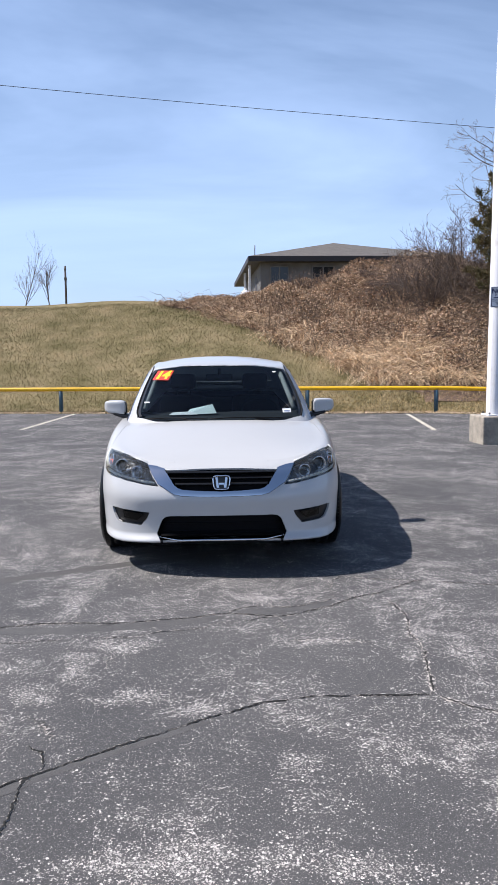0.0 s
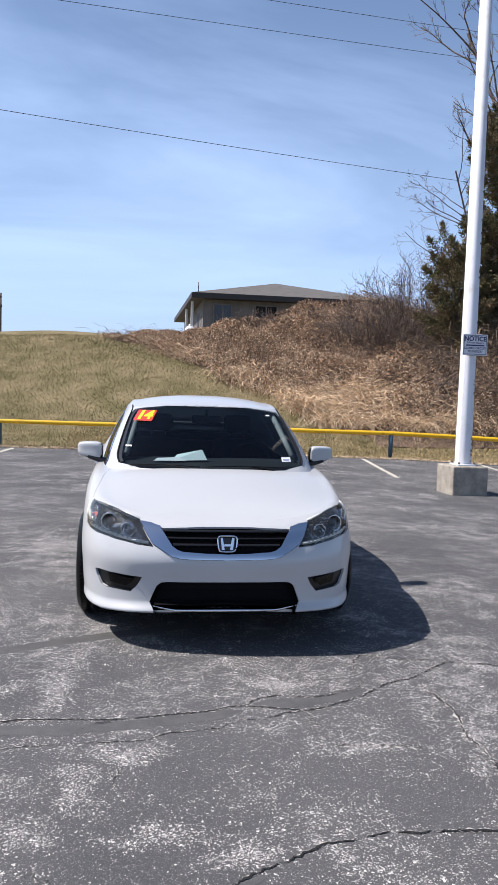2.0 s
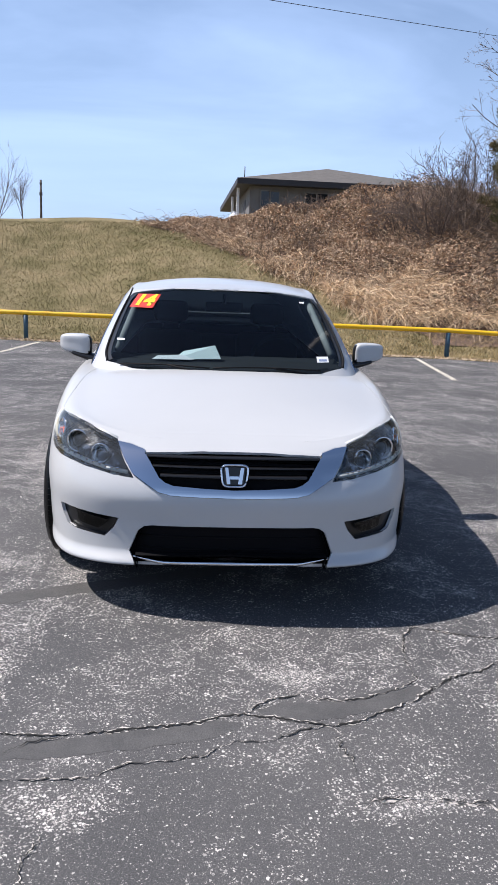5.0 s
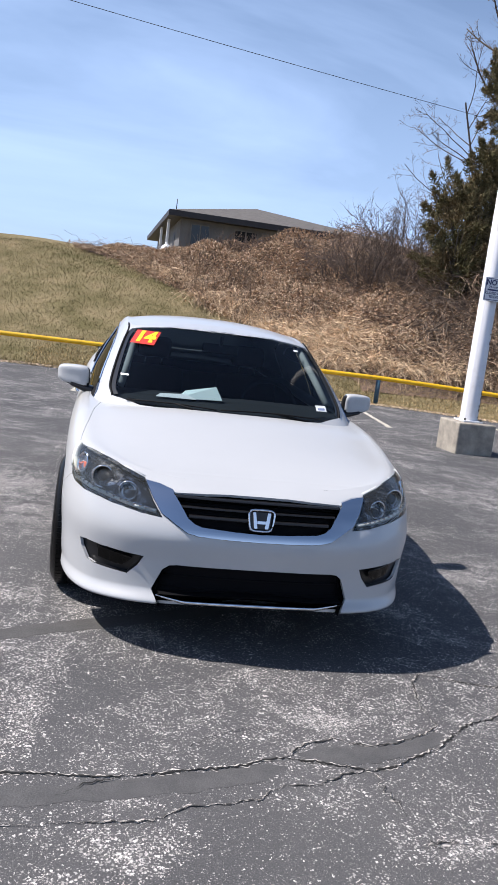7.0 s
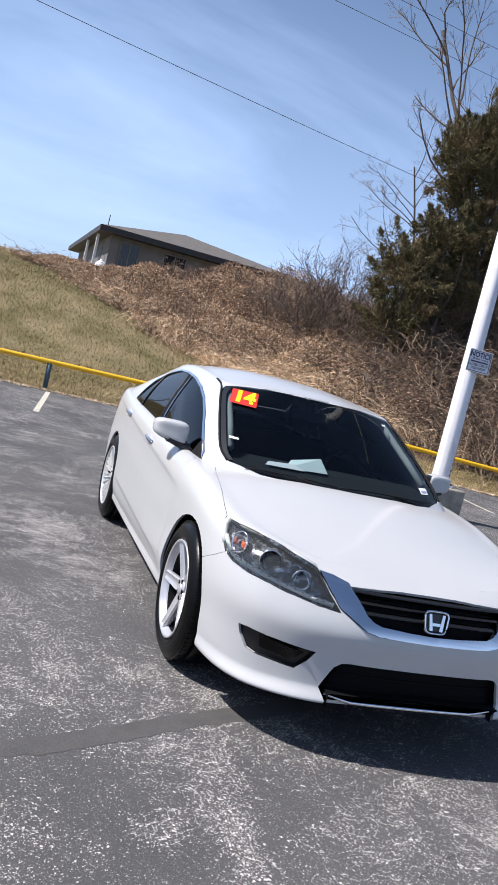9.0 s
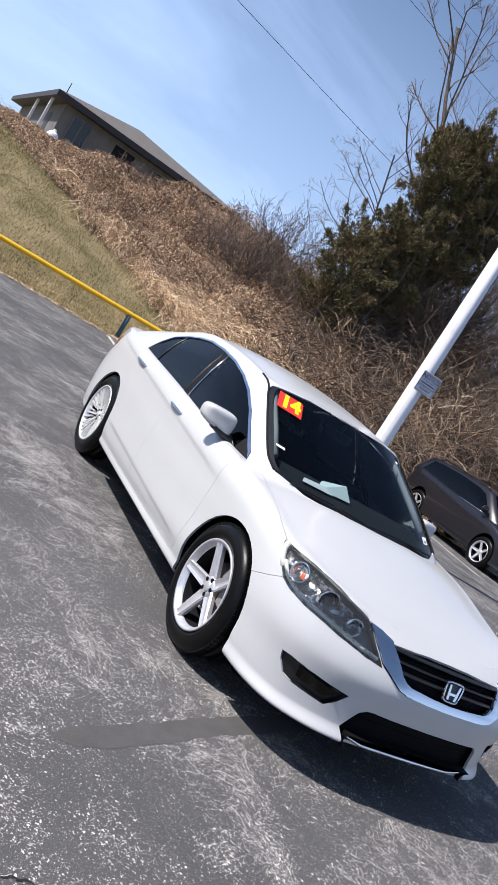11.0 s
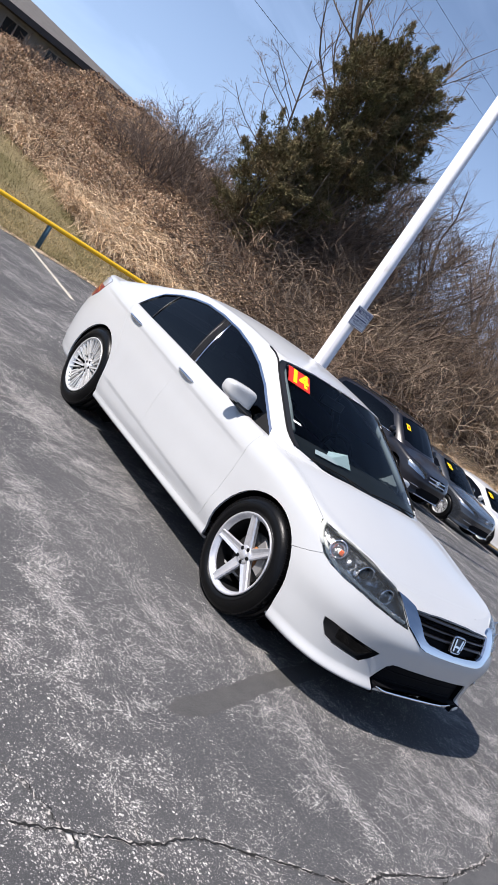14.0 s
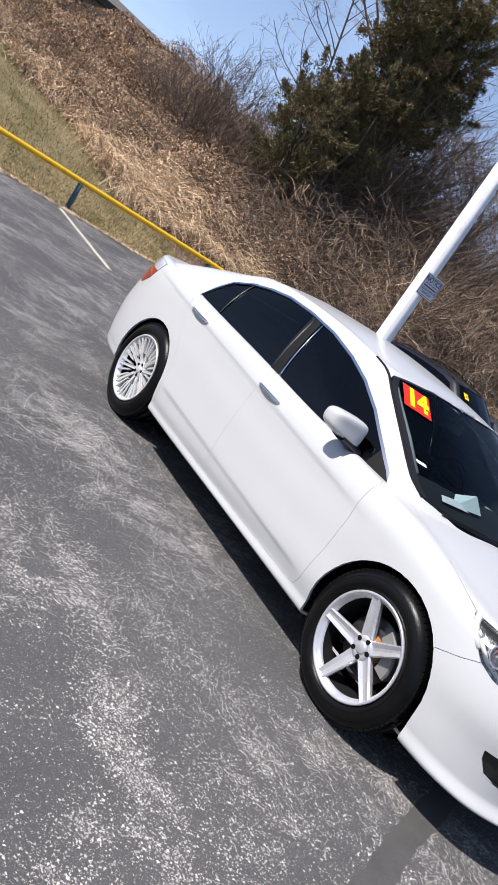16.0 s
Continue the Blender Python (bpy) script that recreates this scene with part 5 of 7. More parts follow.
    W = [(1.475, .925), (1.53, .968), (1.69, 1.055), (1.88, 1.155), (2.08, 1.236), (2.28, 1.291), (2.52, 1.332), (2.80, 1.350), (3.06, 1.345), (3.26, 1.315), (3.44, 1.270), (3.565, 1.205), (3.615, 1.115), (3.665, 1.008), (3.30, .993), (2.87, .975), (2.62, .965), (2.35, .955), (2.03, .945), (1.70, .934)]
    O = lambda pts, n=2: us.outline([(.7, y, z) for y, z in pts], SIDE, n, (.18, .86), (0, 6.2))

    def grow(pts, d):
        c = np.mean(pts, axis=0)
        out = []
        for i, p in enumerate(pts):
            a, b = np.array(pts[i - 1]), np.array(pts[(i + 1) % len(pts)])
            t = (b - a) / (np.linalg.norm(b - a) + 1e-9)
            nrm = np.array([-t[1], t[0]])
            if nrm.dot(np.array(p) - c) < 0:
                nrm = -nrm
            out.append(tuple(np.array(p) + nrm * d))
        return out
    # glass: sail, front, rear, quarter
    inner_w = grow(W, -.003)
    us.cut("win", O(inner_w))
    us.cut("trim", O(grow(W, .010)))
    for ya, yb in ((1.655, 1.655), (2.508, 2.508 + .36 * .45), (2.602, 2.602 + .36 * .45), (3.362, 3.362 + .17 * .45)):
        us.split(us.outline([(.8, ya, .90), (.6, yb, 1.35)], SIDE, 14, (.18, .86), (0, 6.2), closed=False) , closed=False)
    # windscreen and rear screen by their edges
    edge = [(-.01, 1.09, .935), (.30, 1.12, .94), (.52, 1.21, .945), (.668, 1.345, .975), (.705, 1.44, 1.03), (.690, 1.58, 1.10), (.665, 1.74, 1.18), (.638, 1.90, 1.262), (.612, 2.02, 1.318), (.585, 2.035, 1.348), (.40, 1.975, 1.366), (-.01, 1.945, 1.375)]
    us.cut("windshield", us.outline(edge, ALL, 3, (0, .25), (0, 6)))
    redge = [(-.01, 4.22, 1.115), (.40, 4.17, 1.11), (.60, 4.06, 1.10), (.56, 3.82, 1.22), (.47, 3.62, 1.325), (.30, 3.59, 1.352), (-.01, 3.585, 1.36)]
    us.cut("rear_screen", us.outline(redge, ALL, 3, (.7, 1), (0, 6)))
    us.bend()
    part("roof", rolled(us.piece([""], 2), .001, .012), M_PAINT, car, "white roof and pillars")
    ws = part("windshield", pushed(us.piece(["windshield"], 2), -.006), M_WSHIELD, car, "clear laminated windscreen")
    ws.visible_shadow = False
    part("rear_window", pushed(us.piece(["rear_screen"], 2), -.006), M_TINT, car)
    for sgn in (1, -1):
        parts_w = {"front_window": (1.655, 2.533), "rear_side_window": (2.627, 3.374), "quarter_window": (3.374, 9), "sail_panel": (0, 1.655), "pillar_cover": (2.533, 2.627)}
        for nm, (a, b) in parts_w.items():
            def pick(c, a=a, b=b, nm=nm):
                y = c.y - (c.z - .97) * (.36 if 2.2 < c.y < 3.0 else .17 if c.y > 3.2 else 0)
                return a <= y <= b
            bm = us.piece(["win"], sgn, keep=pick)
            if not bm.faces:
                bm.free(); continue
            flat = nm in ("sail_panel", "pillar_cover")
            ob = part(nm, pushed(bm, -.002 if flat else -.005), M_TRIM if flat else M_TINT, car)
        part("window_trim", walled(pushed(us.piece(["trim"], sgn), .004), (-sgn * .01, 0, 0)), M_CHROME, car, "chrome strip round the side windows")
        # door window frame seams, and the quarter light divider
        for p0, p1, mt in (((.83, 2.515, .965), (.64, 2.645, 1.345), M_CHROME), ((.815, 3.36, .985), (.655, 3.42, 1.29), M_BLACK), ((.835, 2.61, .965), (.64, 2.73, 1.345), M_BLACK)):
            bm = bmesh.new()
            pts = []
            for t in np.linspace(0, 1, 9):
                q_ = np.array(p0) + (np.array(p1) - np.array(p0)) * t
                w_ = up.at(*up.near(q_, SIDE, (up.S > .2) & (up.S < .8) & (up.R < 6)))[0]
                pts.append((sgn * (w_[0] - .001), w_[1], w_[2]))
            tube_bm(bm, pts, .005, 6)
            part("window_divider", bm, mt, car)
    return car, low, up


car, low, up = build_sedan()

# ---- cabin and stickers of the white sedan ----
def draped(bm, sheet, lift, ok):
    """Lays a flat (x, z) mesh on a sheet's front, lift metres proud."""
    for v in bm.verts:
        x, z = v.co.x, v.co.z
        p = sheet.at(*sheet.near((abs(x), 1.7, z), FRONT, ok))[0]
        v.co = (x, p[1] - lift * .75, p[2] + lift * .65)
    return bm


def letters(text, size, mat, name, parent, label="", bold=0.0):
    """Built-in font as a flat mesh in x, z."""
    cu = bpy.data.curves.new(name, "FONT")
    cu.body, cu.size, cu.align_x, cu.align_y, cu.offset = text, size, "CENTER", "CENTER", bold
    tmp = bpy.data.objects.new(name + "_tmp", cu)
    scene.collection.objects.link(tmp)
    me = bpy.data.meshes.new_from_object(tmp.evaluated_get(bpy.context.evaluated_depsgraph_get()))
    bpy.data.objects.remove(tmp)
    bm = bmesh.new(); bm.from_mesh(me)
    for v in bm.verts:
        v.co = (v.co.x, 0, v.co.y)
    return bm


glass_ok = (up.S < .22) & (up.R < 5.6)
# year sticker at the top corner of the windscreen
bm = bmesh.new()
bmesh.ops.create_grid(bm, x_segments=6, y_segments=4, size=.5)
for v in bm.verts:
    u, w_ = v.co.x, v.co.y
    v.co = (-.498 + .146 * u + .046 * w_, 0, 1.312 + .086 * w_ - .004 * u)
draped(bm, up, .001, glass_ok)
stk = part("year_sticker", bm, M_STKRED, car, "red window sticker with the yellow number 14")
bm = letters("14", .116, M_STKYEL, "sticker_number", stk, bold=.006)
for v in bm.verts:
    x, z = v.co.x, v.co.z
    v.co = (-.498 + x * 1.06 + .48 * z, 0, 1.312 + z * .80)
bmesh.ops.subdivide_edges(bm, edges=[e for e in bm.edges if e.calc_length() > .03], cuts=2)
part("number", draped(bm, up, .004, glass_ok), M_STKYEL, stk, "yellow number 14", smooth=False)
# inspection tag, permit slip and a small mark
for nm, x, z, w_, h_, mt in (("permit_slip", .555, 1.012, .074, .030, M_TAG), ("window_tag", .49, 1.338, .034, .010, M_TAG), ("window_mark", -.615, 1.085, .046, .010, M_TAG)):
    bm = bmesh.new()
    bmesh.ops.create_grid(bm, x_segments=3, y_segments=3, size=.5)
    for v in bm.verts:
        v.co = (x + w_ * v.co.x, 0, z + h_ * v.co.y)
    ob = part(nm, draped(bm, up, -.004, glass_ok), mt, car, "small white slip behind the windscreen")
    if nm == "permit_slip":
        bm = bmesh.new()
        bmesh.ops.create_grid(bm, x_segments=2, y_segments=2, size=.5)
        for v in bm.verts:
            v.co = (x + .05 * v.co.x, 0, z - .004 + .010 * v.co.y)
        part("print_bar", draped(bm, up, -.002, glass_ok), M_TAGINK, ob)
# black ceramic border round the windscreen, and the wiper cowl
for sg in (1, -1):
    bm = bmesh.new()
    prev = None
    for t in np.linspace(0, 1, 26):
        q = knots_at([(0, .68, 1.36, .985), (.25, .702, 1.45, 1.035), (.5, .673, 1.68, 1.15), (.8, .627, 1.95, 1.288), (1, .585, 2.03, 1.345)], t)[0]
        a = up.at(*up.near(q, ALL, glass_ok))[0]
        c = up.at(*up.near(q + np.array([-.038, -.012, .0]), ALL, glass_ok))[0]
        pair = [bm.verts.new((sg * p[0], p[1] + .003, p[2] - .002)) for p in (a, c)]
        if prev:
            bm.faces.new((prev[0], prev[1], pair[1], pair[0]))
        prev = pair
    part("glass_border", bm, M_BLACK, car)
    bm = bmesh.new()
    pts = []
    for t in np.linspace(0, 1, 22):
        q = knots_at([(0, .68, 1.35, .985), (.25, .705, 1.47, 1.045), (.5, .678, 1.68, 1.15), (.8, .632, 1.95, 1.288), (.93, .604, 2.08, 1.352), (1, .605, 2.2, 1.376)], t)[0]
        p = up.at(*up.near(q, ALL, (up.S < .3) & (up.R < 6)))[0]
        pts.append((sg * p[0], p[1], p[2] + .001))
    tube_bm(bm, pts, .007, 6)
    part("windscreen_seal", bm, M_TRIM, car, "black rubber seal")
bm = bmesh.new()
prev = None
for x in np.linspace(-.585, .585, 35):
    ax = abs(x)
    y0, z0 = 1.092 + .52 * ax ** 2.3, .952 + .030 * ax ** 2
    pair = [bm.verts.new(p) for p in ((x, y0, z0 - .01), (x, y0 + .03, z0 + .006), (x, y0 + .10, z0 + .012))]
    if prev:
        for j in range(2):
            bm.faces.new((prev[j], prev[j + 1], pair[j + 1], pair[j]))
    prev = pair
part("cowl", bm, M_TRIM, car, "black plastic cowl below the windscreen")
for x0, x1 in ((.52, -.08), (-.10, -.60)):
    wip = new("wiper"); wip.parent = car
    bm = bmesh.new()
    pts = []
    for t in np.linspace(0, 1, 12):
        x = x0 + (x1 - x0) * t
        p = up.at(*up.near((abs(x), 1.2, .968 + .010 * math.sin(t * 3)), FRONT, glass_ok))[0]
        pts.append((x, p[1] - .010, p[2] + .006))
    tube_bm(bm, pts, .0045, 6)
    part("blade", bm, M_TRIM, wip)
    bm = bmesh.new()
    tube_bm(bm, [(x0 + (x1 - x0) * .1, 1.13 + .2 * abs(x0) ** 2, .952), pts[5]], .006, 6)
    part("arm", bm, M_TRIM, wip)

# dashboard, seats, wheel and mirror inside
cabin = new("interior"); cabin.parent = car
bm = bmesh.new()
prev = None
for x in np.linspace(-.68, .68, 21):
    k = 1 - .35 * abs(x / .68) ** 3
    row = [bm.verts.new(p) for p in ((x, 1.22 + .22 * abs(x) ** 2, .955), (x, 1.50, .985), (x, 1.72, .992 * (1 if abs(x) > .1 else .995)), (x, 1.84, .93), (x, 1.86, .60))]
    if prev:
        for j in range(4):
            bm.faces.new((prev[j], prev[j + 1], row[j + 1], row[j]))
    prev = row
part("dashboard", bm, M_INT, cabin)
bm = bmesh.new()
box(bm, -.74, 1.3, .30, .74, 4.0, .34)
part("cabin_floor", bm, M_DARK, cabin, smooth=False)
for sg in (1, -1):
    bm = bmesh.new()
    box(bm, sg * .37 - .25, 2.35, .42, sg * .37 + .25, 2.9, .62, .06)
    box(bm, sg * .37 - .24, 2.80, .55, sg * .37 + .24, 2.95, 1.08, .06, m=Matrix.Translation((0, 2.85, .6)) @ pose(0, 0, 0, -14) @ Matrix.Translation((0, -2.85, -.6)))
    part("seat", bm, M_SEAT, cabin)
    bm = bmesh.new()
    box(bm, sg * .37 - .13, 2.96, 1.12, sg * .37 + .13, 3.06, 1.28, .04)
    part("headrest", bm, M_SEAT, cabin)
    for dx in (-.062, .062):
        bm = bmesh.new()
        tube_bm(bm, [(sg * .37 + dx, 2.985, 1.04), (sg * .37 + dx, 3.0, 1.15)], .006, 8)
        part("headrest_post", bm, M_CHROME, cabin)
bm = bmesh.new()
box(bm, -.66, 3.5, .5, .66, 3.65, 1.0, .05)
part("rear_seat", bm, M_SEAT, cabin)
bm = bmesh.new()
ring = [(.37 + .185 * math.cos(a), 2.02 + .06 * math.sin(a), .93 + .165 * math.sin(a)) for a in [2 * math.pi * k / 36 for k in range(37)]]
tube_bm(bm, ring, .016, 8, cap=False)
box(bm, .37 - .17, 2.01, .915, .37 + .17, 2.04, .955, .01)
part("steering_wheel", bm, M_INT, cabin)
bm = bmesh.new()
box(bm, -.12, 1.98, 1.245, .12, 2.01, 1.31, .012)
tube_bm(bm, [(0, 1.98, 1.30), (0, 1.96, 1.36)], .012, 8)
part("rear_view_mirror", bm, M_BLACK, cabin)
for sg in (1, -1):
    bm = bmesh.new()
    pts = [(sg * x, y, z) for x, y, z in ((.63, 1.50, 1.03), (.60, 1.70, 1.14), (.57, 1.92, 1.25), (.545, 2.06, 1.325))]
    tube_bm(bm, pts, .022, 8)
    part("pillar_lining", bm, M_LINER, cabin, "pale inner pillar lining")
# papers on the dashboard
papers = thing("paper_sheet", "pale green paper sheet standing on the dashboard", "paper", (-.165, 1.42, 0.985))
bm = bmesh.new()
g0 = [bm.verts.new(p) for p in ((-.125, .02, .003), (.150, .03, .012), (.115, .10, .084), (-.07, .09, .046))]
g1 = [bm.verts.new((v.co.x, v.co.y + .002, v.co.z - .001)) for v in g0]
bm.faces.new(g0); bm.faces.new(list(reversed(g1)))
for i in range(4):
    bm.faces.new((g0[i], g1[i], g1[(i + 1) % 4], g0[(i + 1) % 4]))
part("sheet", bm, M_PAPER, papers, smooth=False)
bm = bmesh.new()
g0 = [bm.verts.new(p) for p in ((-.25, .0, .004), (-.005, .0, .006), (-.07, .05, .028), (-.22, .05, .020))]
g1 = [bm.verts.new((v.co.x, v.co.y + .002, v.co.z - .001)) for v in g0]
bm.faces.new(g0); bm.faces.new(list(reversed(g1)))
for i in range(4):
    bm.faces.new((g0[i], g1[i], g1[(i + 1) % 4], g0[(i + 1) % 4]))
part("folded_slip", bm, M_TAG, papers, smooth=False)

# ---- cars parked along the fence ----
S_BASE = [(0, 0, 1.00, .96), (.1, .45, 1.05, .965), (.17, .66, 1.16, .97), (.21, .745, 1.28, .955), (.26, .80, 1.45, .925), (.36, .838, 2.1, .94), (.5, .835, 2.9, .96), (.63, .83, 3.7, .975), (.70, .82, 4.2, .98), (.77, .79, 4.52, .99), (.84, .66, 4.68, 1.0), (.92, .35, 4.75, 1.0), (1, 0, 4.78, 1.0)]
S_TOP = [(0, 0, 1.72, 1.40), (.1, .36, 1.74, 1.395), (.17, .58, 1.82, 1.385), (.21, .640, 1.92, 1.385), (.26, .655, 2.1, 1.395), (.36, .662, 2.4, 1.405), (.5, .662, 3.0, 1.405), (.63, .655, 3.7, 1.39), (.70, .645, 4.1, 1.375), (.77, .62, 4.33, 1.36), (.84, .52, 4.42, 1.36), (.92, .28, 4.45, 1.37), (1, 0, 4.46, 1.375)]
S_ROOF = [(1.7, 1.40), (2.0, 1.43), (2.6, 1.455), (3.4, 1.455), (4.2, 1.41), (4.5, 1.37)]


def parked_car(name, label, at, paint, suv, kx, ky, kz, rim_mat):
    t = thing(name, label, "car", at, group="cars parked by the fence")
    K = np.array([kx, ky, kz])
    low_ = lower_sheet(PLAN, AT, ROW_Z, ROW_IN, TOP_Z, 121)
    up_ = upper_sheet(S_BASE, S_TOP, S_ROOF, n=121) if suv else upper_sheet(G_BASE, G_TOP, ROOF_Z, n=121)
    sh = Shell(low_, np.unique(np.concatenate([np.linspace(0, .24, 30), np.linspace(.24, 1, 60)])), np.unique(np.concatenate([np.linspace(0, 1, 2), np.linspace(1, 8, 24), np.linspace(8, 11, 9)])))
    for cy in WHEEL_Y:
        sh.cut("arch", sh.outline(arc_pts(cy, .335, .37, .36, 0, 180, 12) + [(.9, cy - .37, -.1), (.9, cy + .37, -.1)], SIDE, 1, (.15, .9), (0, 8)))
    F = lambda pts: sh.outline([(x, .2, z) for x, z in pts], FRONT, 2, (0, .26), (1, 8.5))
    if suv:
        sh.cut("grille", F([(-.01, .715), (.30, .71), (.36, .66), (.33, .57), (.25, .545), (-.01, .54)]))
        lamp = [(.42, .2, .715), (.62, .32, .735), (.80, .58, .775), (.86, .62, .73), (.85, .5, .66), (.70, .3, .625), (.50, .13, .60), (.43, .12, .63)]
    else:
        sh.cut("grille", F([(-.01, .70), (.40, .70), (.44, .66), (.40, .61), (-.01, .59)]))
        lamp = [(.42, .2, .70), (.62, .32, .725), (.80, .58, .765), (.86, .62, .735), (.84, .5, .68), (.68, .28, .655), (.48, .12, .635)]
    sh.cut("headlight", sh.outline(lamp, ALL, 2, (0, .3), (2, 9)))
    sh.cut("intake", F([(-.01, .42), (.40, .41), (.50, .34), (.46, .27), (-.01, .25)]))
    c0, c1 = low_.near((.74, 1.35, .97), ALL)[0], low_.near((.74, 3.98 if not suv else 4.5, 1.0), ALL)[0]
    sh.cut("cabin", [(c0, .86), (c0, 1.11), (c1, 1.11), (c1, .86)])
    sh.bend()
    us = Shell(up_, np.linspace(0, 1, 80), np.unique(np.concatenate([np.linspace(0, 5, 18), np.linspace(5, 9, 9)])))
    O = lambda pts: us.outline([(.7, y, z) for y, z in pts], SIDE, 2, (.16, .9), (0, 6.2))
    if suv:
        us.cut("win", O([(1.42, .95), (1.75, 1.16), (1.98, 1.30), (2.3, 1.345), (3.0, 1.36), (3.8, 1.335), (4.15, 1.30), (4.3, 1.02), (3.0, .985), (2.0, .965)]))
        us.cut("screen", us.outline([(-.01, 1.02, .975), (.40, 1.06, .98), (.655, 1.22, 1.0), (.63, 1.55, 1.20), (.585, 1.80, 1.355), (.40, 1.745, 1.375), (-.01, 1.73, 1.385)], ALL, 3, (0, .25), (0, 6)))
        us.cut("back", us.outline([(-.01, 4.72, 1.05), (.55, 4.66, 1.05), (.50, 4.50, 1.32), (-.01, 4.52, 1.34)], ALL, 2, (.7, 1), (0, 6)))
    else:
        us.cut("win", O([(1.50, .95), (1.69, 1.055), (2.08, 1.236), (2.52, 1.332), (3.06, 1.345), (3.42, 1.262), (3.655, 1.006), (2.62, .965)]))
        us.cut("screen", us.outline([(-.01, 1.12, .96), (.52, 1.235, .97), (.66, 1.36, 1.0), (.615, 1.78, 1.20), (.57, 2.01, 1.335), (-.01, 1.945, 1.375)], ALL, 3, (0, .25), (0, 6)))
        us.cut("back", us.outline([(-.01, 4.22, 1.115), (.60, 4.06, 1.10), (.47, 3.62, 1.325), (-.01, 3.585, 1.36)], ALL, 2, (.7, 1), (0, 6)))
    us.bend()

    def fit_(bm):
        for v in bm.verts:
            v.co = (v.co.x * kx, v.co.y * ky, v.co.z * kz)
        return bm
    part("body", fit_(sh.piece([""], 2)), paint, t)
    part("roof", fit_(us.piece([""], 2)), paint, t)
    part("windshield", fit_(pushed(us.piece(["screen"], 2), -.004)), M_WSHIELD if not suv else M_TINT, t)
    part("rear_window", fit_(pushed(us.piece(["back"], 2), -.004)), M_TINT, t)
    part("grille", fit_(pushed(sh.piece(["grille"], 2), -.03)), M_BLACK, t)
    part("intake", fit_(pushed(sh.piece(["intake"], 2), -.03)), M_DARK, t)
    for z, w_ in ((.675, .33), (.605, .33)) if suv else ((.685, .41), (.65, .41), (.615, .38)):
        bm = bmesh.new()
        pts = [(x, low_.at(*low_.near((abs(x), .15, z), FRONT, (low_.S < .2) & (low_.R > 3) & (low_.R < 8)))[0][1] - .004, z) for x in np.linspace(-w_, w_, 13)]
        tube_bm(bm, pts, .018 if suv else .007, 6)
        part("grille_bar", fit_(bm), M_CHROME, t)
    bm = bmesh.new()
    yb = low_.at(*low_.near((0, .15, .64), FRONT, (low_.S < .1) & (low_.R > 3) & (low_.R < 8)))[0][1]
    ring = [(.075 * math.cos(a), yb - .02, .64 + .075 * math.sin(a) / kz) for a in [2 * math.pi * k / 24 for k in range(25)]]
    tube_bm(bm, ring, .010, 6, cap=False)
    bmesh.ops.create_cone(bm, cap_ends=True, segments=20, radius1=.05, radius2=.04, depth=.012, matrix=Matrix.Translation((0, yb - .02, .64)) @ pose(0, 0, 0, 90))
    part("badge", fit_(bm), M_CHROME, t)
    bm = bmesh.new()
    pts = [(x, low_.at(*low_.near((abs(x), .15, .245), FRONT, (low_.S < .16) & (low_.R > .8) & (low_.R < 4)))[0][1] - .004, .245) for x in np.linspace(-.52, .52, 15)]
    tube_bm(bm, pts, .012, 6)
    part("lower_strip", fit_(bm), M_CHROME, t)
    for sg in (1, -1):
        lamp_ob = part("headlight", fit_(pushed(sh.piece(["headlight"], sg), -.03)), M_REFLECT, t)
        part("lens", fit_(sh.piece(["headlight"], sg)), M_LENS, lamp_ob)
        part("side_window", fit_(pushed(us.piece(["win"], sg), -.003)), M_TINT, t)
        bm = bmesh.new()
        box(bm, sg * .50 - .1, .12, .385, sg * .50 + .1, .16, .40, .004)
        for v in bm.verts:
            v.co.y += .6 * max(0, abs(v.co.x) - .45)
            v.co.x *= 1.25
        part("fog_strip", fit_(bm), M_CHROME, t, smooth=False)
        bm = bmesh.new()
        bmesh.ops.create_icosphere(bm, subdivisions=3, radius=1, matrix=Matrix.Translation((sg * .93, 1.70 if not suv else 1.5, 1.05)) @ Matrix.Diagonal((.11, .06, .075, 1)))
        part("door_mirror", fit_(bm), paint, t)
        if suv:
            bm = bmesh.new()
            tube_bm(bm, [(sg * .60, 2.0, 1.405), (sg * .61, 2.15, 1.45), (sg * .61, 3.9, 1.45), (sg * .60, 4.1, 1.39)], .014, 8)
            part("roof_rail", fit_(bm), M_BLACK, t)
        bm = bmesh.new()
        tube_bm(bm, [(sg * p[0], p[1], p[2]) for p in [up_.at(*up_.near((.82, y, .965), SIDE, (up_.S > .2) & (up_.S < .8) & (up_.R < 3)))[0] for y in np.linspace(1.6, 3.6, 12)]], .009, 6)
        part("window_strip", fit_(bm), M_CHROME, t)
        for cy in WHEEL_Y:
            bm = bmesh.new()
            prev = None
            for i in range(13):
                a = radians(-8 + 196 * i / 12)
                pair = [bm.verts.new((sg * x * kx, (cy + .385 * math.cos(a)) * ky, (.335 + .375 * math.sin(a)) * kz)) for x in (.45, .885)]
                if prev:
                    bm.faces.new((prev[0], prev[1], pair[1], pair[0]))
                prev = pair
            part("wheel_well", bm, M_DARK, t, smooth=False)
            wheel(t, (sg * .785 * kx, cy * ky, .335 * (1.06 if suv else 1)), sg, not suv, .245 if suv else .215, .335 * (1.06 if suv else 1), rim_mat=rim_mat, simple=True)
    bm = bmesh.new()
    box(bm, -.66, .3, .2, .66, 4.5, .5)
    part("floor_pan", fit_(bm), M_DARK, t, smooth=False)
    bm = bmesh.new()
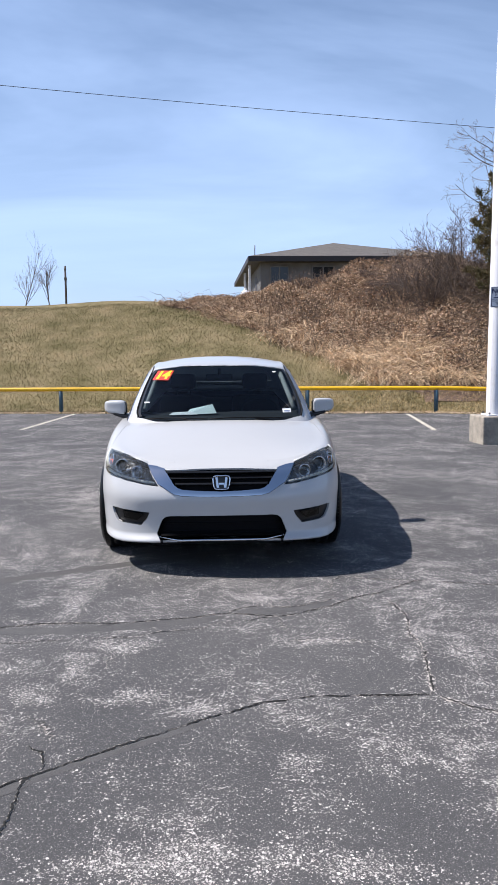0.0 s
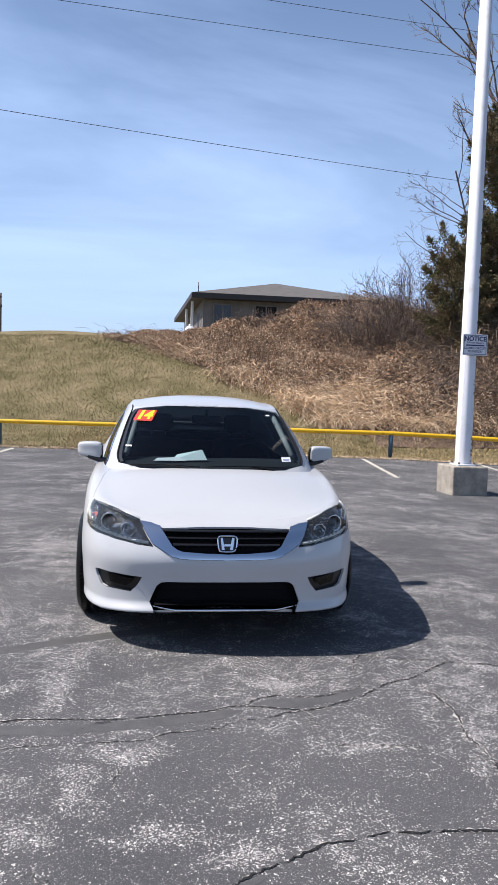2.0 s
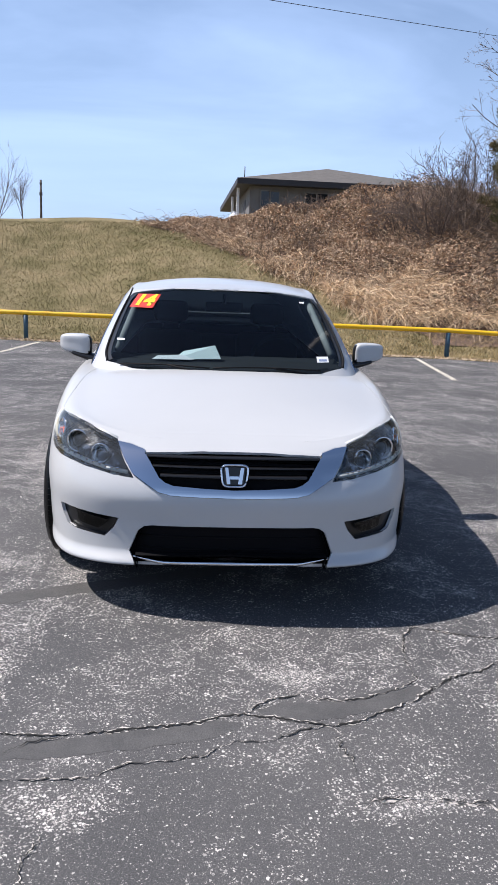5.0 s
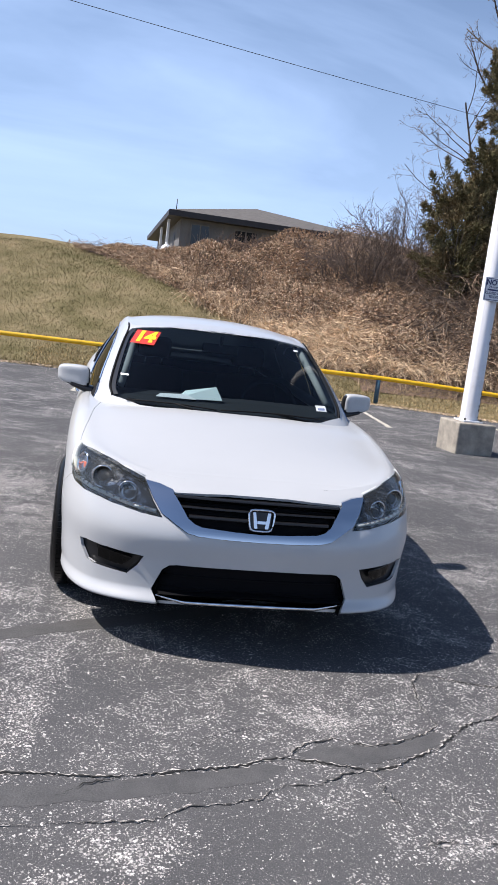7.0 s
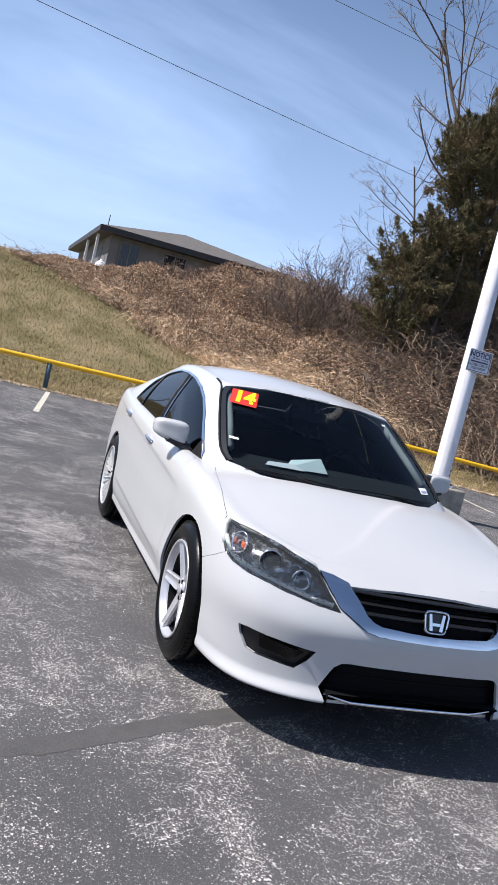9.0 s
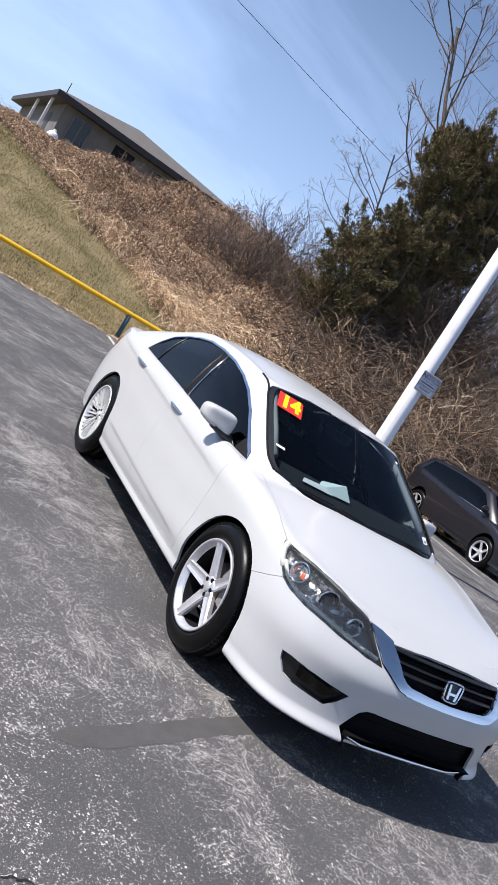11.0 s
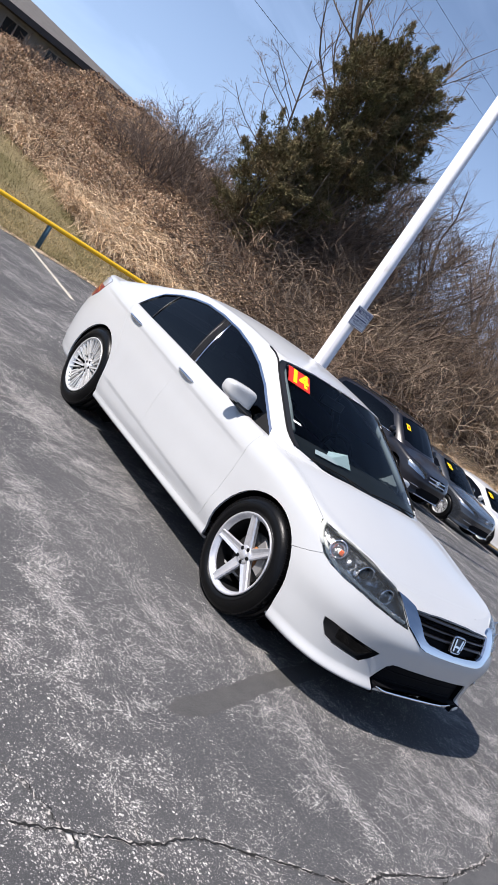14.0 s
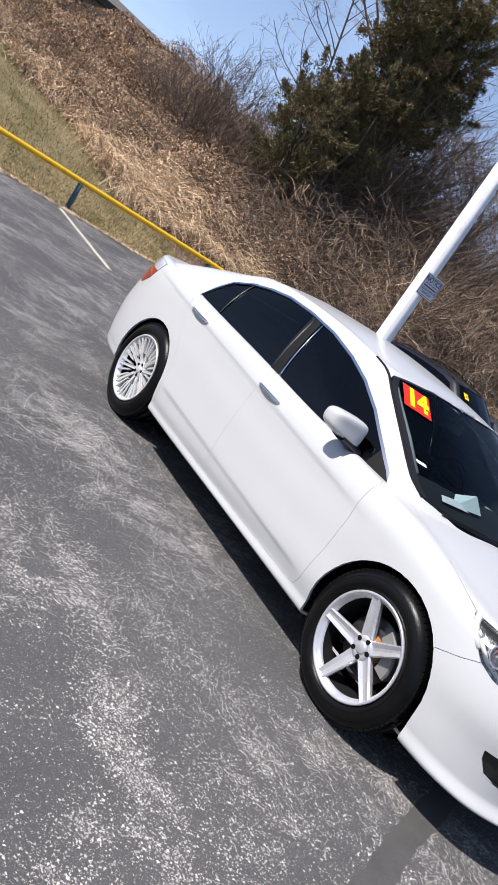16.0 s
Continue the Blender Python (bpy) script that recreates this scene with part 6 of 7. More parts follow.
    box(bm, -.6, 1.35, .6, .6, 3.9, .93, .05)
    for sg in (1, -1):
        box(bm, sg * .36 - .2, 2.75, .9, sg * .36 + .2, 2.9, 1.22, .05)
    part("interior", fit_(bm), M_INT, t)
    # year sticker inside the top corner of the screen
    ok = (up_.S < .22) & (up_.R < 5.6)
    y0 = 1.24 if suv else 1.27
    bm = bmesh.new()
    bmesh.ops.create_grid(bm, x_segments=3, y_segments=3, size=.5)
    for v in bm.verts:
        v.co = (-.47 + .12 * v.co.x, 0, y0 + .09 * v.co.y)
    part("year_sticker", fit_(draped(bm, up_, .008, ok)), M_STKYEL, t, "yellow window sticker")
    bm = bmesh.new()
    bmesh.ops.create_grid(bm, x_segments=3, y_segments=3, size=.5)
    for v in bm.verts:
        v.co = (-.47 + .05 * v.co.x + .02 * v.co.y, 0, y0 + .03 * v.co.y)
    part("sticker_bar", fit_(draped(bm, up_, .012, ok)), M_STKRED, t)
    return t


parked_car("parked_suv", "black sport utility car with dark windows by the fence", (11.15, 8.9, float(lot_z(11.15))), M_DKPAINT, True, .985, .935, 1.145, M_RIM)
parked_car("parked_sedan", "dark grey sedan parked beside the black one", (13.85, 8.95, float(lot_z(13.85))), M_GYPAINT, False, .97, .965, 1.0, M_RIM)
parked_car("parked_sedan", "white car at the end of the parked row", (16.6, 9.2, float(lot_z(16.6))), M_PAINT, False, .97, .965, 1.02, M_RIM)

# ---- notice on the lamp pole ----
M_SIGN = material("sign_white", (0.70, 0.71, 0.74), 0.45, other=(0.62, 0.63, 0.66), scale=9)
M_SIGNINK = material("sign_blue_ink", (0.035, 0.04, 0.11), 0.5)
sign = thing("notice_sign", "white notice plate with blue lettering fixed to the pole", "sign", (4.465, 7.115, 2.30), 3)
bm = bmesh.new()
box(bm, -.20, -.004, -.16, .20, .004, .16, .003)
part("plate", bm, M_SIGN, sign, smooth=False)
bm = bmesh.new()
for x0, z0, x1, z1 in ((-.185, .138, .185, .146), (-.185, -.146, .185, -.138), (-.185, -.146, -.177, .146), (.177, -.146, .185, .146)):
    box(bm, x0, -.0065, z0, x1, -.004, z1)
part("border", bm, M_SIGNINK, sign, smooth=False)
for text, size, z, bold in (("NOTICE", .098, .088, .0035), ("24 hour camera", .042, .032, .0008), ("CLOSED CIRCUIT", .046, -.052, .001), ("TELEVISION", .046, -.100, .001)):
    bm = letters(text, size, M_SIGNINK, "words", sign, bold=bold)
    for v in bm.verts:
        v.co = (v.co.x, -.0065, v.co.z + z)
    part("lettering", bm, M_SIGNINK, sign, smooth=False)
bm = bmesh.new()
box(bm, -.15, -.0065, -.018, .15, -.005, .002)
part("print_bar", bm, M_SIGNINK, sign, smooth=False)
for z in (-.15, .15):
    bm = bmesh.new()
    box(bm, -.115, .0, z - .012, .115, .23, z + .012, .004)
    part("strap", bm, M_DISC, sign, smooth=False)
# anchor bolts and rust marks at the pole's foot
for a, c in ((-1, -1), (1, -1), (1, 1), (-1, 1)):
    bm = bmesh.new()
    bmesh.ops.create_cone(bm, cap_ends=True, segments=6, radius1=.016, radius2=.016, depth=.03, matrix=Matrix.Translation((a * .125, c * .125, .48)))
    part("bolt", bm, M_DISC, pole, smooth=False)

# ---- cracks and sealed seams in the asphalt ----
M_CRACK = material("crack_dirt_and_shade", (0.006, 0.006, 0.006), 0.95, other=(0.014, 0.013, 0.011), scale=20)
M_CRACKED = material("pale_crack_edge", (0.55, 0.51, 0.47), 0.95, other=(0.07, 0.068, 0.066), scale=40, fac=(.44, .54), fine=.2)
M_SEALED = material("sealed_crack_band", (0.082, 0.080, 0.079), 0.88, other=(0.062, 0.061, 0.061), scale=9, fine=.3, fine_scale=230, bump=.3, bump_scale=120)
M_SEAL = material("old_sealer", (0.074, 0.071, 0.068), 0.85, other=(0.060, 0.058, 0.056), scale=6, fine=.25, bump=.4, bump_scale=90)


def crack(pts, width, mat, name, rough=0.035, z=0.004, vary=.7, step=.010, jag=.38):
    """A jagged ribbon along a coarse course."""
    P = [Vector((x, y, 0)) for x, y in pts]
    line = []
    for a, b in zip(P, P[1:]):
        k = max(2, int((b - a).length / step))
        line += [a + (b - a) * i / k for i in range(k)]
    line.append(P[-1])
    seed = Vector((P[0].x * 7, P[0].y * 5, len(pts)))
    bm = bmesh.new()
    prev = None
    n = len(line)
    for i, p in enumerate(line):
        d = (line[min(i + 1, n - 1)] - line[max(i - 1, 0)]).normalized()
        s = Vector((-d.y, d.x, 0))
        off = rough * (.8 * noise.noise(p * 5 + seed) + .42 * noise.noise(p * 21 + seed) + jag * noise.noise(p * 55 + seed))
        w = width * (1 + vary * noise.noise(p * 14 - seed) + .5 * vary * noise.noise(p * 43 + seed)) * min(1, (i + 1) / 6, (n - i) / 6)
        c = p + s * off
        pair = [bm.verts.new((q.x, q.y, z + float(lot_z(q.x)))) for q in (c - s * max(w, .0006), c + s * max(w, .0006))]
        if prev:
            bm.faces.new((prev[0], pair[0], pair[1], prev[1]))
        prev = pair
    return part(name, bm, mat, lot, smooth=False)


C1 = [(-3.4, -.60), (-2.67, -.63), (-2.44, -.67), (-2.11, -.70), (-1.95, -.67), (-1.61, -.76), (-1.23, -.87), (-1.04, -.82), (-.80, -.82), (-.55, -.84), (-.34, -.80), (-.12, -.76), (.03, -.71), (.20, -.75), (.32, -.78), (.42, -.76), (.55, -.68), (.66, -.61), (.80, -.48), (.97, -.40), (1.28, -.15), (1.79, -.27), (2.6, -.2)]
C2 = [(-2.2, -2.9), (-1.2, -2.6), (-.80, -2.49), (-.68, -2.43), (-.56, -2.34), (-.41, -2.23), (-.24, -2.13), (-.04, -2.0), (.15, -1.90), (.38, -1.84), (.64, -1.84), (.93, -1.85)]
C3 = [(1.0, -.48), (1.06, -.80), (1.01, -1.12), (1.03, -1.33), (.97, -1.66), (.93, -1.85), (1.05, -1.96), (1.16, -2.03), (1.6, -2.3)]
C4 = [(-.72, -3.2), (-.72, -2.77), (-.73, -2.48), (-.67, -2.36), (-.70, -2.27), (-.76, -2.21)]
C5 = [(.03, -.71), (.12, -.62), (.25, -.58), (.36, -.62), (.47, -.61), (.60, -.55), (.70, -.48), (.69, -.33), (.74, -.11), (.81, -.01), (.95, -.07), (1.28, -.15)]
C6 = [(-.33, -.68), (-.23, -.59), (-.11, -.53), (.05, -.54)]
C7 = [(-1.3, -1.12), (-.71, -1.07), (-.45, -1.06), (-.34, -.99), (-.12, -.96), (.0, -.87), (.11, -.87), (.24, -.80), (.32, -.78)]
C8 = [(-.74, -.94), (-.66, -.88), (-.55, -.84)]
# sealed bands: smoother and darker than the worn surface beside them
crack([(-1.73, -.04), (-1.52, .03), (-1.21, .15), (-.89, .31), (-.62, .41), (-.2, .58), (.2, .75)], .058, M_SEAL, "seam", .012, .0012, .22, .02, 0)
crack([(-1.6, -.90), (-1.1, -.93), (-.73, -.93), (-.48, -.89), (-.23, -.835), (.02, -.765)], .050, M_SEALED, "seam", .014, .0008, .3, .02, 0)
crack([(.08, -.685), (.3, -.69), (.5, -.63), (.70, -.52)], .055, M_SEALED, "seam", .014, .0010, .4, .02, 0)
crack([(-1.4, -2.72), (-.8, -2.53), (-.42, -2.27), (-.05, -2.04)], .024, M_SEALED, "seam", .02, .0010, .4, .02, 0)
for k, (c, w, pale) in enumerate(((C1, .0034, .007), (C2, .0040, .006), (C3, .0030, .010), (C4, .0035, .005), (C5, .0020, .006), (C6, .0011, .0), (C7, .0010, .003), (C8, .002, .0))):
    if pale:
        crack([(x, y + .003) for x, y in c], pale, M_CRACKED, "crack_edge", .014, .0016 + .0002 * k, 1.9, jag=.9)
    crack(c, w, M_CRACK, "crack", .014, .0036 + .0003 * k, 1.5, jag=.9)
for c in ([(.33, -.79), (.33, -.91), (.36, -.96), (.35, -1.04)], [(2.4, 4.9), (2.5, 4.4), (2.7, 3.9)], [(-2.62, -.41), (-2.54, -.50), (-2.50, -.61), (-2.44, -.83)], [(-2.20, -.63), (-2.18, -.84)], [(-.68, -2.17), (-.76, -2.02), (-.82, -1.95)], [(-.55, -1.3), (-.58, -1.40), (-.56, -1.48)], [(.34, -1.18), (.46, -1.16), (.56, -1.18), (.80, -1.20)], [(-1.4, 3.2), (-1.9, 3.0), (-2.6, 3.15)], [(-3.0, 8.8), (-1.0, 8.2), (1.0, 8.4)], [(3.0, 6.2), (2.2, 5.6), (1.5, 5.9)], [(-5, 6.2), (-3.2, 5.7), (-2.0, 6.0)]):
    crack(c, .007, M_CRACKED, "crack_edge", .03, .0022, 2.6, jag=.9)
    crack(c, .0018, M_CRACK, "crack", .03, .0066, 1.4, jag=.9)
# dirt and shadow of the asphalt's broken edge, painted as one near-black ribbon
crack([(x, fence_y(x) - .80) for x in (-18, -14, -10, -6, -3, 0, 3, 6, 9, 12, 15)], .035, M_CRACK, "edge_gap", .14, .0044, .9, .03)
# old seam in front of the parked row
crack([(6.5, 7.6), (9.0, 7.3), (11.5, 7.5), (14.5, 7.2), (18, 7.0)], .03, M_CRACK, "crack", .04, .004, .5, .08)

# ---- plants ----
def leaves(pos, size, tilt=1.0, aspect=0.6):
    """Small folded leaf blades at pos (n, 3)."""
    n = len(pos)
    a = rng.normal(size=(n, 3)); a[:, 2] *= tilt
    a /= np.linalg.norm(a, axis=1, keepdims=True)
    b = np.cross(a, rng.normal(size=(n, 3))); b /= np.linalg.norm(b, axis=1, keepdims=True)
    c = np.cross(a, b)
    s = (size * rng.uniform(0.6, 1.4, n))[:, None]
    V = np.stack([pos - a * s, pos - b * s * aspect + c * s * .25, pos + a * s, pos + b * s * aspect + c * s * .25], 1)
    F = np.arange(n)[:, None] * 4 + np.array([0, 1, 2, 0, 2, 3])[None]
    return V.reshape(-1, 3), F.ravel(), np.full(n * 2, 3)


def arching(start, length, lean, droop, k=6, wob=0.05):
    """Stems that rise from start, lean over and droop: (n, k, 3)."""
    n = len(start)
    az = rng.uniform(0, 2 * np.pi, n)
    d = np.stack([np.cos(az) * lean, np.sin(az) * lean, np.ones(n)], 1)
    d /= np.linalg.norm(d, axis=1, keepdims=True)
    t = np.linspace(0, 1, k)[None, :, None]
    L = np.asarray(length)[:, None, None]
    P = start[:, None] + d[:, None] * t * L
    P[..., 2] -= (t[..., 0] ** 2.2) * L[..., 0] * np.asarray(droop)[:, None]
    P += rng.normal(size=P.shape) * wob * t * L
    return P


def ribbons(P, width):
    """Flat tapering blades along paths (n, k, 3)."""
    n, k, _ = P.shape
    d = np.gradient(P, axis=1)
    side = np.cross(d, rng.normal(size=(n, 1, 3)))
    side /= np.linalg.norm(side, axis=2, keepdims=True) + 1e-9
    w = (np.asarray(width)[:, None] * np.linspace(1, 0.25, k)[None])[..., None]
    V = np.stack([P - side * w, P + side * w], 2).reshape(-1, 3)
    i = np.arange(k - 1)
    q = np.stack([2 * i, 2 * i + 1, 2 * i + 3, 2 * i + 2], 1).ravel()
    F = (np.arange(n)[:, None] * 2 * k + q[None]).ravel()
    return V, F, np.full(n * (k - 1), 4)


def thicket_edge(y):
    """Where the brambles begin on the bank, by how far up it is."""
    return np.interp(y, (13.0, 15.6, 17.0, 18.0, 19.8, 20.8, 22.7, 24.5, 26.5), (6.4, 5.2, 4.5, 4.05, 3.2, 2.1, .8, -.5, -1.9)) + .22 * np.sin(2.1 * y) + .12 * np.sin(5.3 * y)


def scatter(n, x0, x1, y0, y1, keep):
    out = np.empty((0, 2))
    while len(out) < n:
        p = np.column_stack([rng.uniform(x0, x1, n), rng.uniform(y0, y1, n)])
        out = np.concatenate([out, p[keep(p[:, 0], p[:, 1])]])
    return out[:n]


def on_bank(p, up=0.0):
    return np.column_stack([p, bank(p[:, 0], p[:, 1]) + up])


def lumps(x, y):
    """Uneven thicket height, metres."""
    return 0.30 + 0.22 * np.sin(1.3 * x + 0.7 * y) * np.sin(0.8 * x - 1.1 * y + 2) + 0.16 * np.sin(2.9 * x + 1.0) * np.sin(2.3 * y + .5)


def swell(x, y):
    """Extra thicket height: grows towards the dark shrubs and the wood's edge."""
    return 2.7 / (1 + np.exp(-(x - 9.8 - 0.35 * (18 - y)) / 0.9)) + 0.55 * np.exp(-((x - 7.0) ** 2 / 6 + (y - 22.0) ** 2 / 5)) + 1.5 * np.exp(-((x - 9.6) ** 2 / 5 + (y - 18.2) ** 2 / 3)) + 1.5 * np.exp(-((x - 5.8) ** 2 / 12 + (y - 26.3) ** 2 / 4))


# the tangle's dark floor of dead leaves
bm = bmesh.new()
rows_, prev = [], None
for y in np.arange(15.0, 29.1, 0.3):
    row = []
    for u in np.linspace(0, 1, 70):
        x0 = float(thicket_edge(min(y, 26.5)))
        x = x0 + (34 - x0) * u ** 1.25
        yy = y
        h = (0.5 * lumps(x, yy) + 0.45 * float(swell(x, yy))) * min(1, u * 12) * min(1, max(0, (yy - fence_y(x) - (6.2 if x > 17 else 1.5 if x > 10 else 2.6)) * .9))
        row.append(bm.verts.new((x, yy, float(bank(x, yy)) + 0.02 + max(h, 0) + 0.06 * noise.noise(Vector((x * 3, yy * 3, 0))))))
    if prev:
        for k in range(69):
            bm.faces.new((prev[k], prev[k + 1], row[k + 1], row[k]))
    prev = row
floor_ = part("leaf_litter", bm, material("leaf_litter", (0.085, 0.055, 0.036), 0.95, other=(0.16, 0.10, 0.065), scale=7, fine=0.75, fine_scale=22, bump=0.9, bump_scale=30))
tagged(floor_, "brown dead leaves and stems under the brambles", "leaf litter", kind="stuff")

tang = lambda x, y: (x > thicket_edge(y) + rng.normal(size=len(x)) * .35) & (y > fence_y(x) + np.where(x > 17, 6.0, np.where(x > 12, 2.9, np.where(x > 10, 1.8, 2.5))))
red = lambda x, y: tang(x, y) & (rng.uniform(size=len(x)) < np.clip(1.25 - (x - 2) / 9, .3, 1) * np.clip((y - fence_y(x) - 2.6) / 1.6, .04, 1))
# brown leaves still on the brambles
p = scatter(88000, -2.5, 17, 15.2, 27.5, red)
h = (lumps(p[:, 0], p[:, 1]) * np.clip((p[:, 0] - thicket_edge(p[:, 1])) / 2.2, .3, 1) + .45 * swell(p[:, 0], p[:, 1])) * np.sqrt(rng.uniform(.25, 1.2, len(p)))
ob = raw_mesh("bramble_leaves", *leaves(on_bank(p, h + .05), 0.037, .7), M_DEAD)
tagged(ob, "curled brown dead leaves on the bramble bank", "brambles", kind="stuff")
# bleached leaves caught on top of them, thickest along the mown edge
p = scatter(16000, -2.5, 13, 15.2, 27.0, lambda x, y: red(x, y) & (rng.uniform(size=len(x)) < np.clip(1.3 - (x - thicket_edge(y)) / 7, .35, 1)))
h = lumps(p[:, 0], p[:, 1]) * np.clip((p[:, 0] - thicket_edge(p[:, 1])) / 2.2, .3, 1) * rng.uniform(.75, 1.15, len(p)) + .45 * swell(p[:, 0], p[:, 1])
ob = raw_mesh("bleached_leaves", *leaves(on_bank(p, h + .07), 0.036, .6, .45), M_PALELEAF)
tagged(ob, "pale bleached dead leaves on the bramble bank", "brambles", kind="stuff")
# bramble canes
p = scatter(9000, -2.5, 22, 15.0, 27.5, tang)
L = rng.uniform(.5, 1.5, len(p)) * (1 + .35 * swell(p[:, 0], p[:, 1]))
P = arching(on_bank(p), L, 0.9, rng.uniform(.3, 1.0, len(p)), 6, .04)
ob = raw_mesh("bramble_canes", *tubes(P, np.linspace(.0075, .003, 6)[None] * rng.uniform(.7, 1.5, (len(p), 1))), M_TWIG)
tagged(ob, "tangled brown bramble canes on the bank", "brambles", kind="stuff")
# grey vine tangle at the wood's edge
p = scatter(20000, 7.0, 30, 14.2, 21, lambda x, y: tang(x, y) & (rng.uniform(size=len(x)) < np.clip((x - 6.5) / 3.5, .3, 1)))
s0 = on_bank(p, swell(p[:, 0], p[:, 1]) * rng.uniform(0, .8, len(p)))
P = arching(s0, rng.uniform(.8, 2.2, len(p)), 1.2, rng.uniform(.2, 1.3, len(p)), 5, .06)
ob = raw_mesh("vine_tangle", *tubes(P, np.linspace(.010, .004, 5)[None] * rng.uniform(.6, 1.6, (len(p), 1))), M_TWIG2)
tagged(ob, "grey-brown leafless vine tangle below the trees", "brush", kind="stuff")
# tall brushwood and vines hanging in the wood's edge
p = scatter(7000, 12.5, 32, 15.0, 23, lambda x, y: tang(x, y))
s0 = on_bank(p, rng.uniform(0, 2.5, len(p)))
P = arching(s0, rng.uniform(1.5, 4.6, len(p)), .7, rng.uniform(.05, .8, len(p)), 6, .05)
ob = raw_mesh("brushwood", *tubes(P, np.linspace(.010, .003, 6)[None] * rng.uniform(.6, 1.7, (len(p), 1))), M_TWIG2)
tagged(ob, "tall leafless brushwood at the wood's edge", "brush", kind="stuff")
# thicker pale vines looping out of the brush
p = scatter(420, 11.5, 27, 13.6, 17.5, lambda x, y: y > fence_y(x) + 2.4)
s0 = on_bank(p, rng.uniform(.2, 1.0, len(p)) * (.4 + swell(p[:, 0], p[:, 1])))
P = arching(s0, rng.uniform(1.2, 3.2, len(p)), 1.3, rng.uniform(.3, 1.5, len(p)), 9, .05)
ob = raw_mesh("pale_vines", *tubes(P, np.linspace(.011, .005, 9)[None] * rng.uniform(.6, 1.5, (len(p), 1))), M_VINE)
tagged(ob, "pale dry vines looping out of the brush", "vines", kind="stuff")
# dark dead branches under the junipers
p = scatter(5200, 10.2, 15.6, 19.2, 21.2, tang)
s0 = on_bank(p, rng.uniform(.3, 3.6, len(p)) * np.clip((p[:, 0] - 8.6) / 3.0, .4, 1))
P = arching(s0, rng.uniform(.9, 2.4, len(p)), 1.0, rng.uniform(-.1, .5, len(p)), 5, .07)
ob = raw_mesh("dead_branches", *tubes(P, np.linspace(.014, .004, 5)[None] * rng.uniform(.5, 1.5, (len(p), 1))), M_SHRUB)
tagged(ob, "dark dead branches and twigs under the junipers", "brush", kind="stuff")
# fine twigs of the wood's edge against the sky
p = scatter(7000, 13.0, 27, 18.0, 23, tang)
s0 = on_bank(p, rng.uniform(1.0, 6.0, len(p)))
P = arching(s0, rng.uniform(.8, 2.4, len(p)), 1.1, rng.uniform(-.25, .5, len(p)), 4, .07)
ob = raw_mesh("woodland_twigs", *tubes(P, np.linspace(.008, .003, 4)[None] * rng.uniform(.5, 1.5, (len(p), 1))), M_SHRUB)
tagged(ob, "fine dark twigs at the edge of the wood", "brush", kind="stuff")
# leaves and litter blown against the edge of the asphalt
p = scatter(7000, -17, 16, 11, 16.5, lambda x, y: (y > fence_y(x) - .72 + rng.normal(size=len(x)) * .12) & (y < fence_y(x) - .40))
ob = raw_mesh("blown_litter", *leaves(on_bank(p, .042), .024, .35), M_PALELEAF)
tagged(ob, "small dead leaves along the edge of the asphalt", "leaf litter", kind="stuff")
# upright stems on the upper bank
p = scatter(1100, 1.5, 12, 19.5, 26.5, tang)
P = arching(on_bank(p), rng.uniform(.5, 1.5, len(p)), .28, rng.uniform(0, .15, len(p)), 6, .035)
ob = raw_mesh("upright_stems", *tubes(P, np.linspace(.007, .002, 6)[None] * rng.uniform(.7, 1.5, (len(p), 1))), M_TWIG2)
tagged(ob, "thin upright grey stems above the brambles", "brush", kind="stuff")
# straw: matted dry grass along the foot of the bank and beside the mown slope
def straw_keep(x, y):
    d = x - thicket_edge(y)
    foot = (y - fence_y(x) - np.where(x > 10, 2.2, 2.75))
    r = rng.uniform(size=len(x))
    a = (x > 3.4) & (x < 10.5) & (foot > 0) & (r < np.exp(-np.maximum(foot - 2.0 + .5 * np.sin(1.7 * x), 0) * 1.4))
    b = (d > -.2) & (d < 1.3) & (y < 24) & (r < .28)
    c = (x > 10) & (foot > -.2) & (foot < np.where(x > 13, 2.6, 1.2)) & (r < .8)
    return (foot > 0) & (a | b | c) & (d > -.3)
heads = np.concatenate([scatter(600, -2, 24, 12, 26, straw_keep), scatter(420, 12, 28, 10.8, 19, lambda x, y: (y > fence_y(x) + .5) & (y < fence_y(x) + np.where(x > 17, 6.4, 3.0)))])
p = np.repeat(heads, 38, axis=0) + rng.normal(size=(len(heads) * 38, 2)) * np.repeat(rng.uniform(.06, .26, len(heads)), 38)[:, None]
L = rng.uniform(.55, 1.6, len(p))
P = arching(on_bank(p), L, .75, rng.uniform(.45, 1.05, len(p)), 6, .045)
P[:, :, 1] -= (np.linspace(0, 1, 6) ** 2)[None] * L[:, None] * .25
ob = raw_mesh("dry_straw_grass", *ribbons(P, rng.uniform(.005, .013, len(p))), M_STRAW)
tagged(ob, "matted pale straw grass at the foot of the bank", "dry grass", kind="stuff")
# mown grass
p = scatter(120000, -17, 12, 13.9, 27, lambda x, y: ((x < thicket_edge(y) + .8) | (y < fence_y(x) + 3.2)) & (y > fence_y(x) - .55))
p2 = scatter(56000, -2.5, 23, 10.8, 17.6, lambda x, y: (y > fence_y(x) - .5) & (y < fence_y(x) + 3.1) & (rng.uniform(size=len(x)) < np.clip(1.6 - .35 * (y - fence_y(x)), .3, 1)))
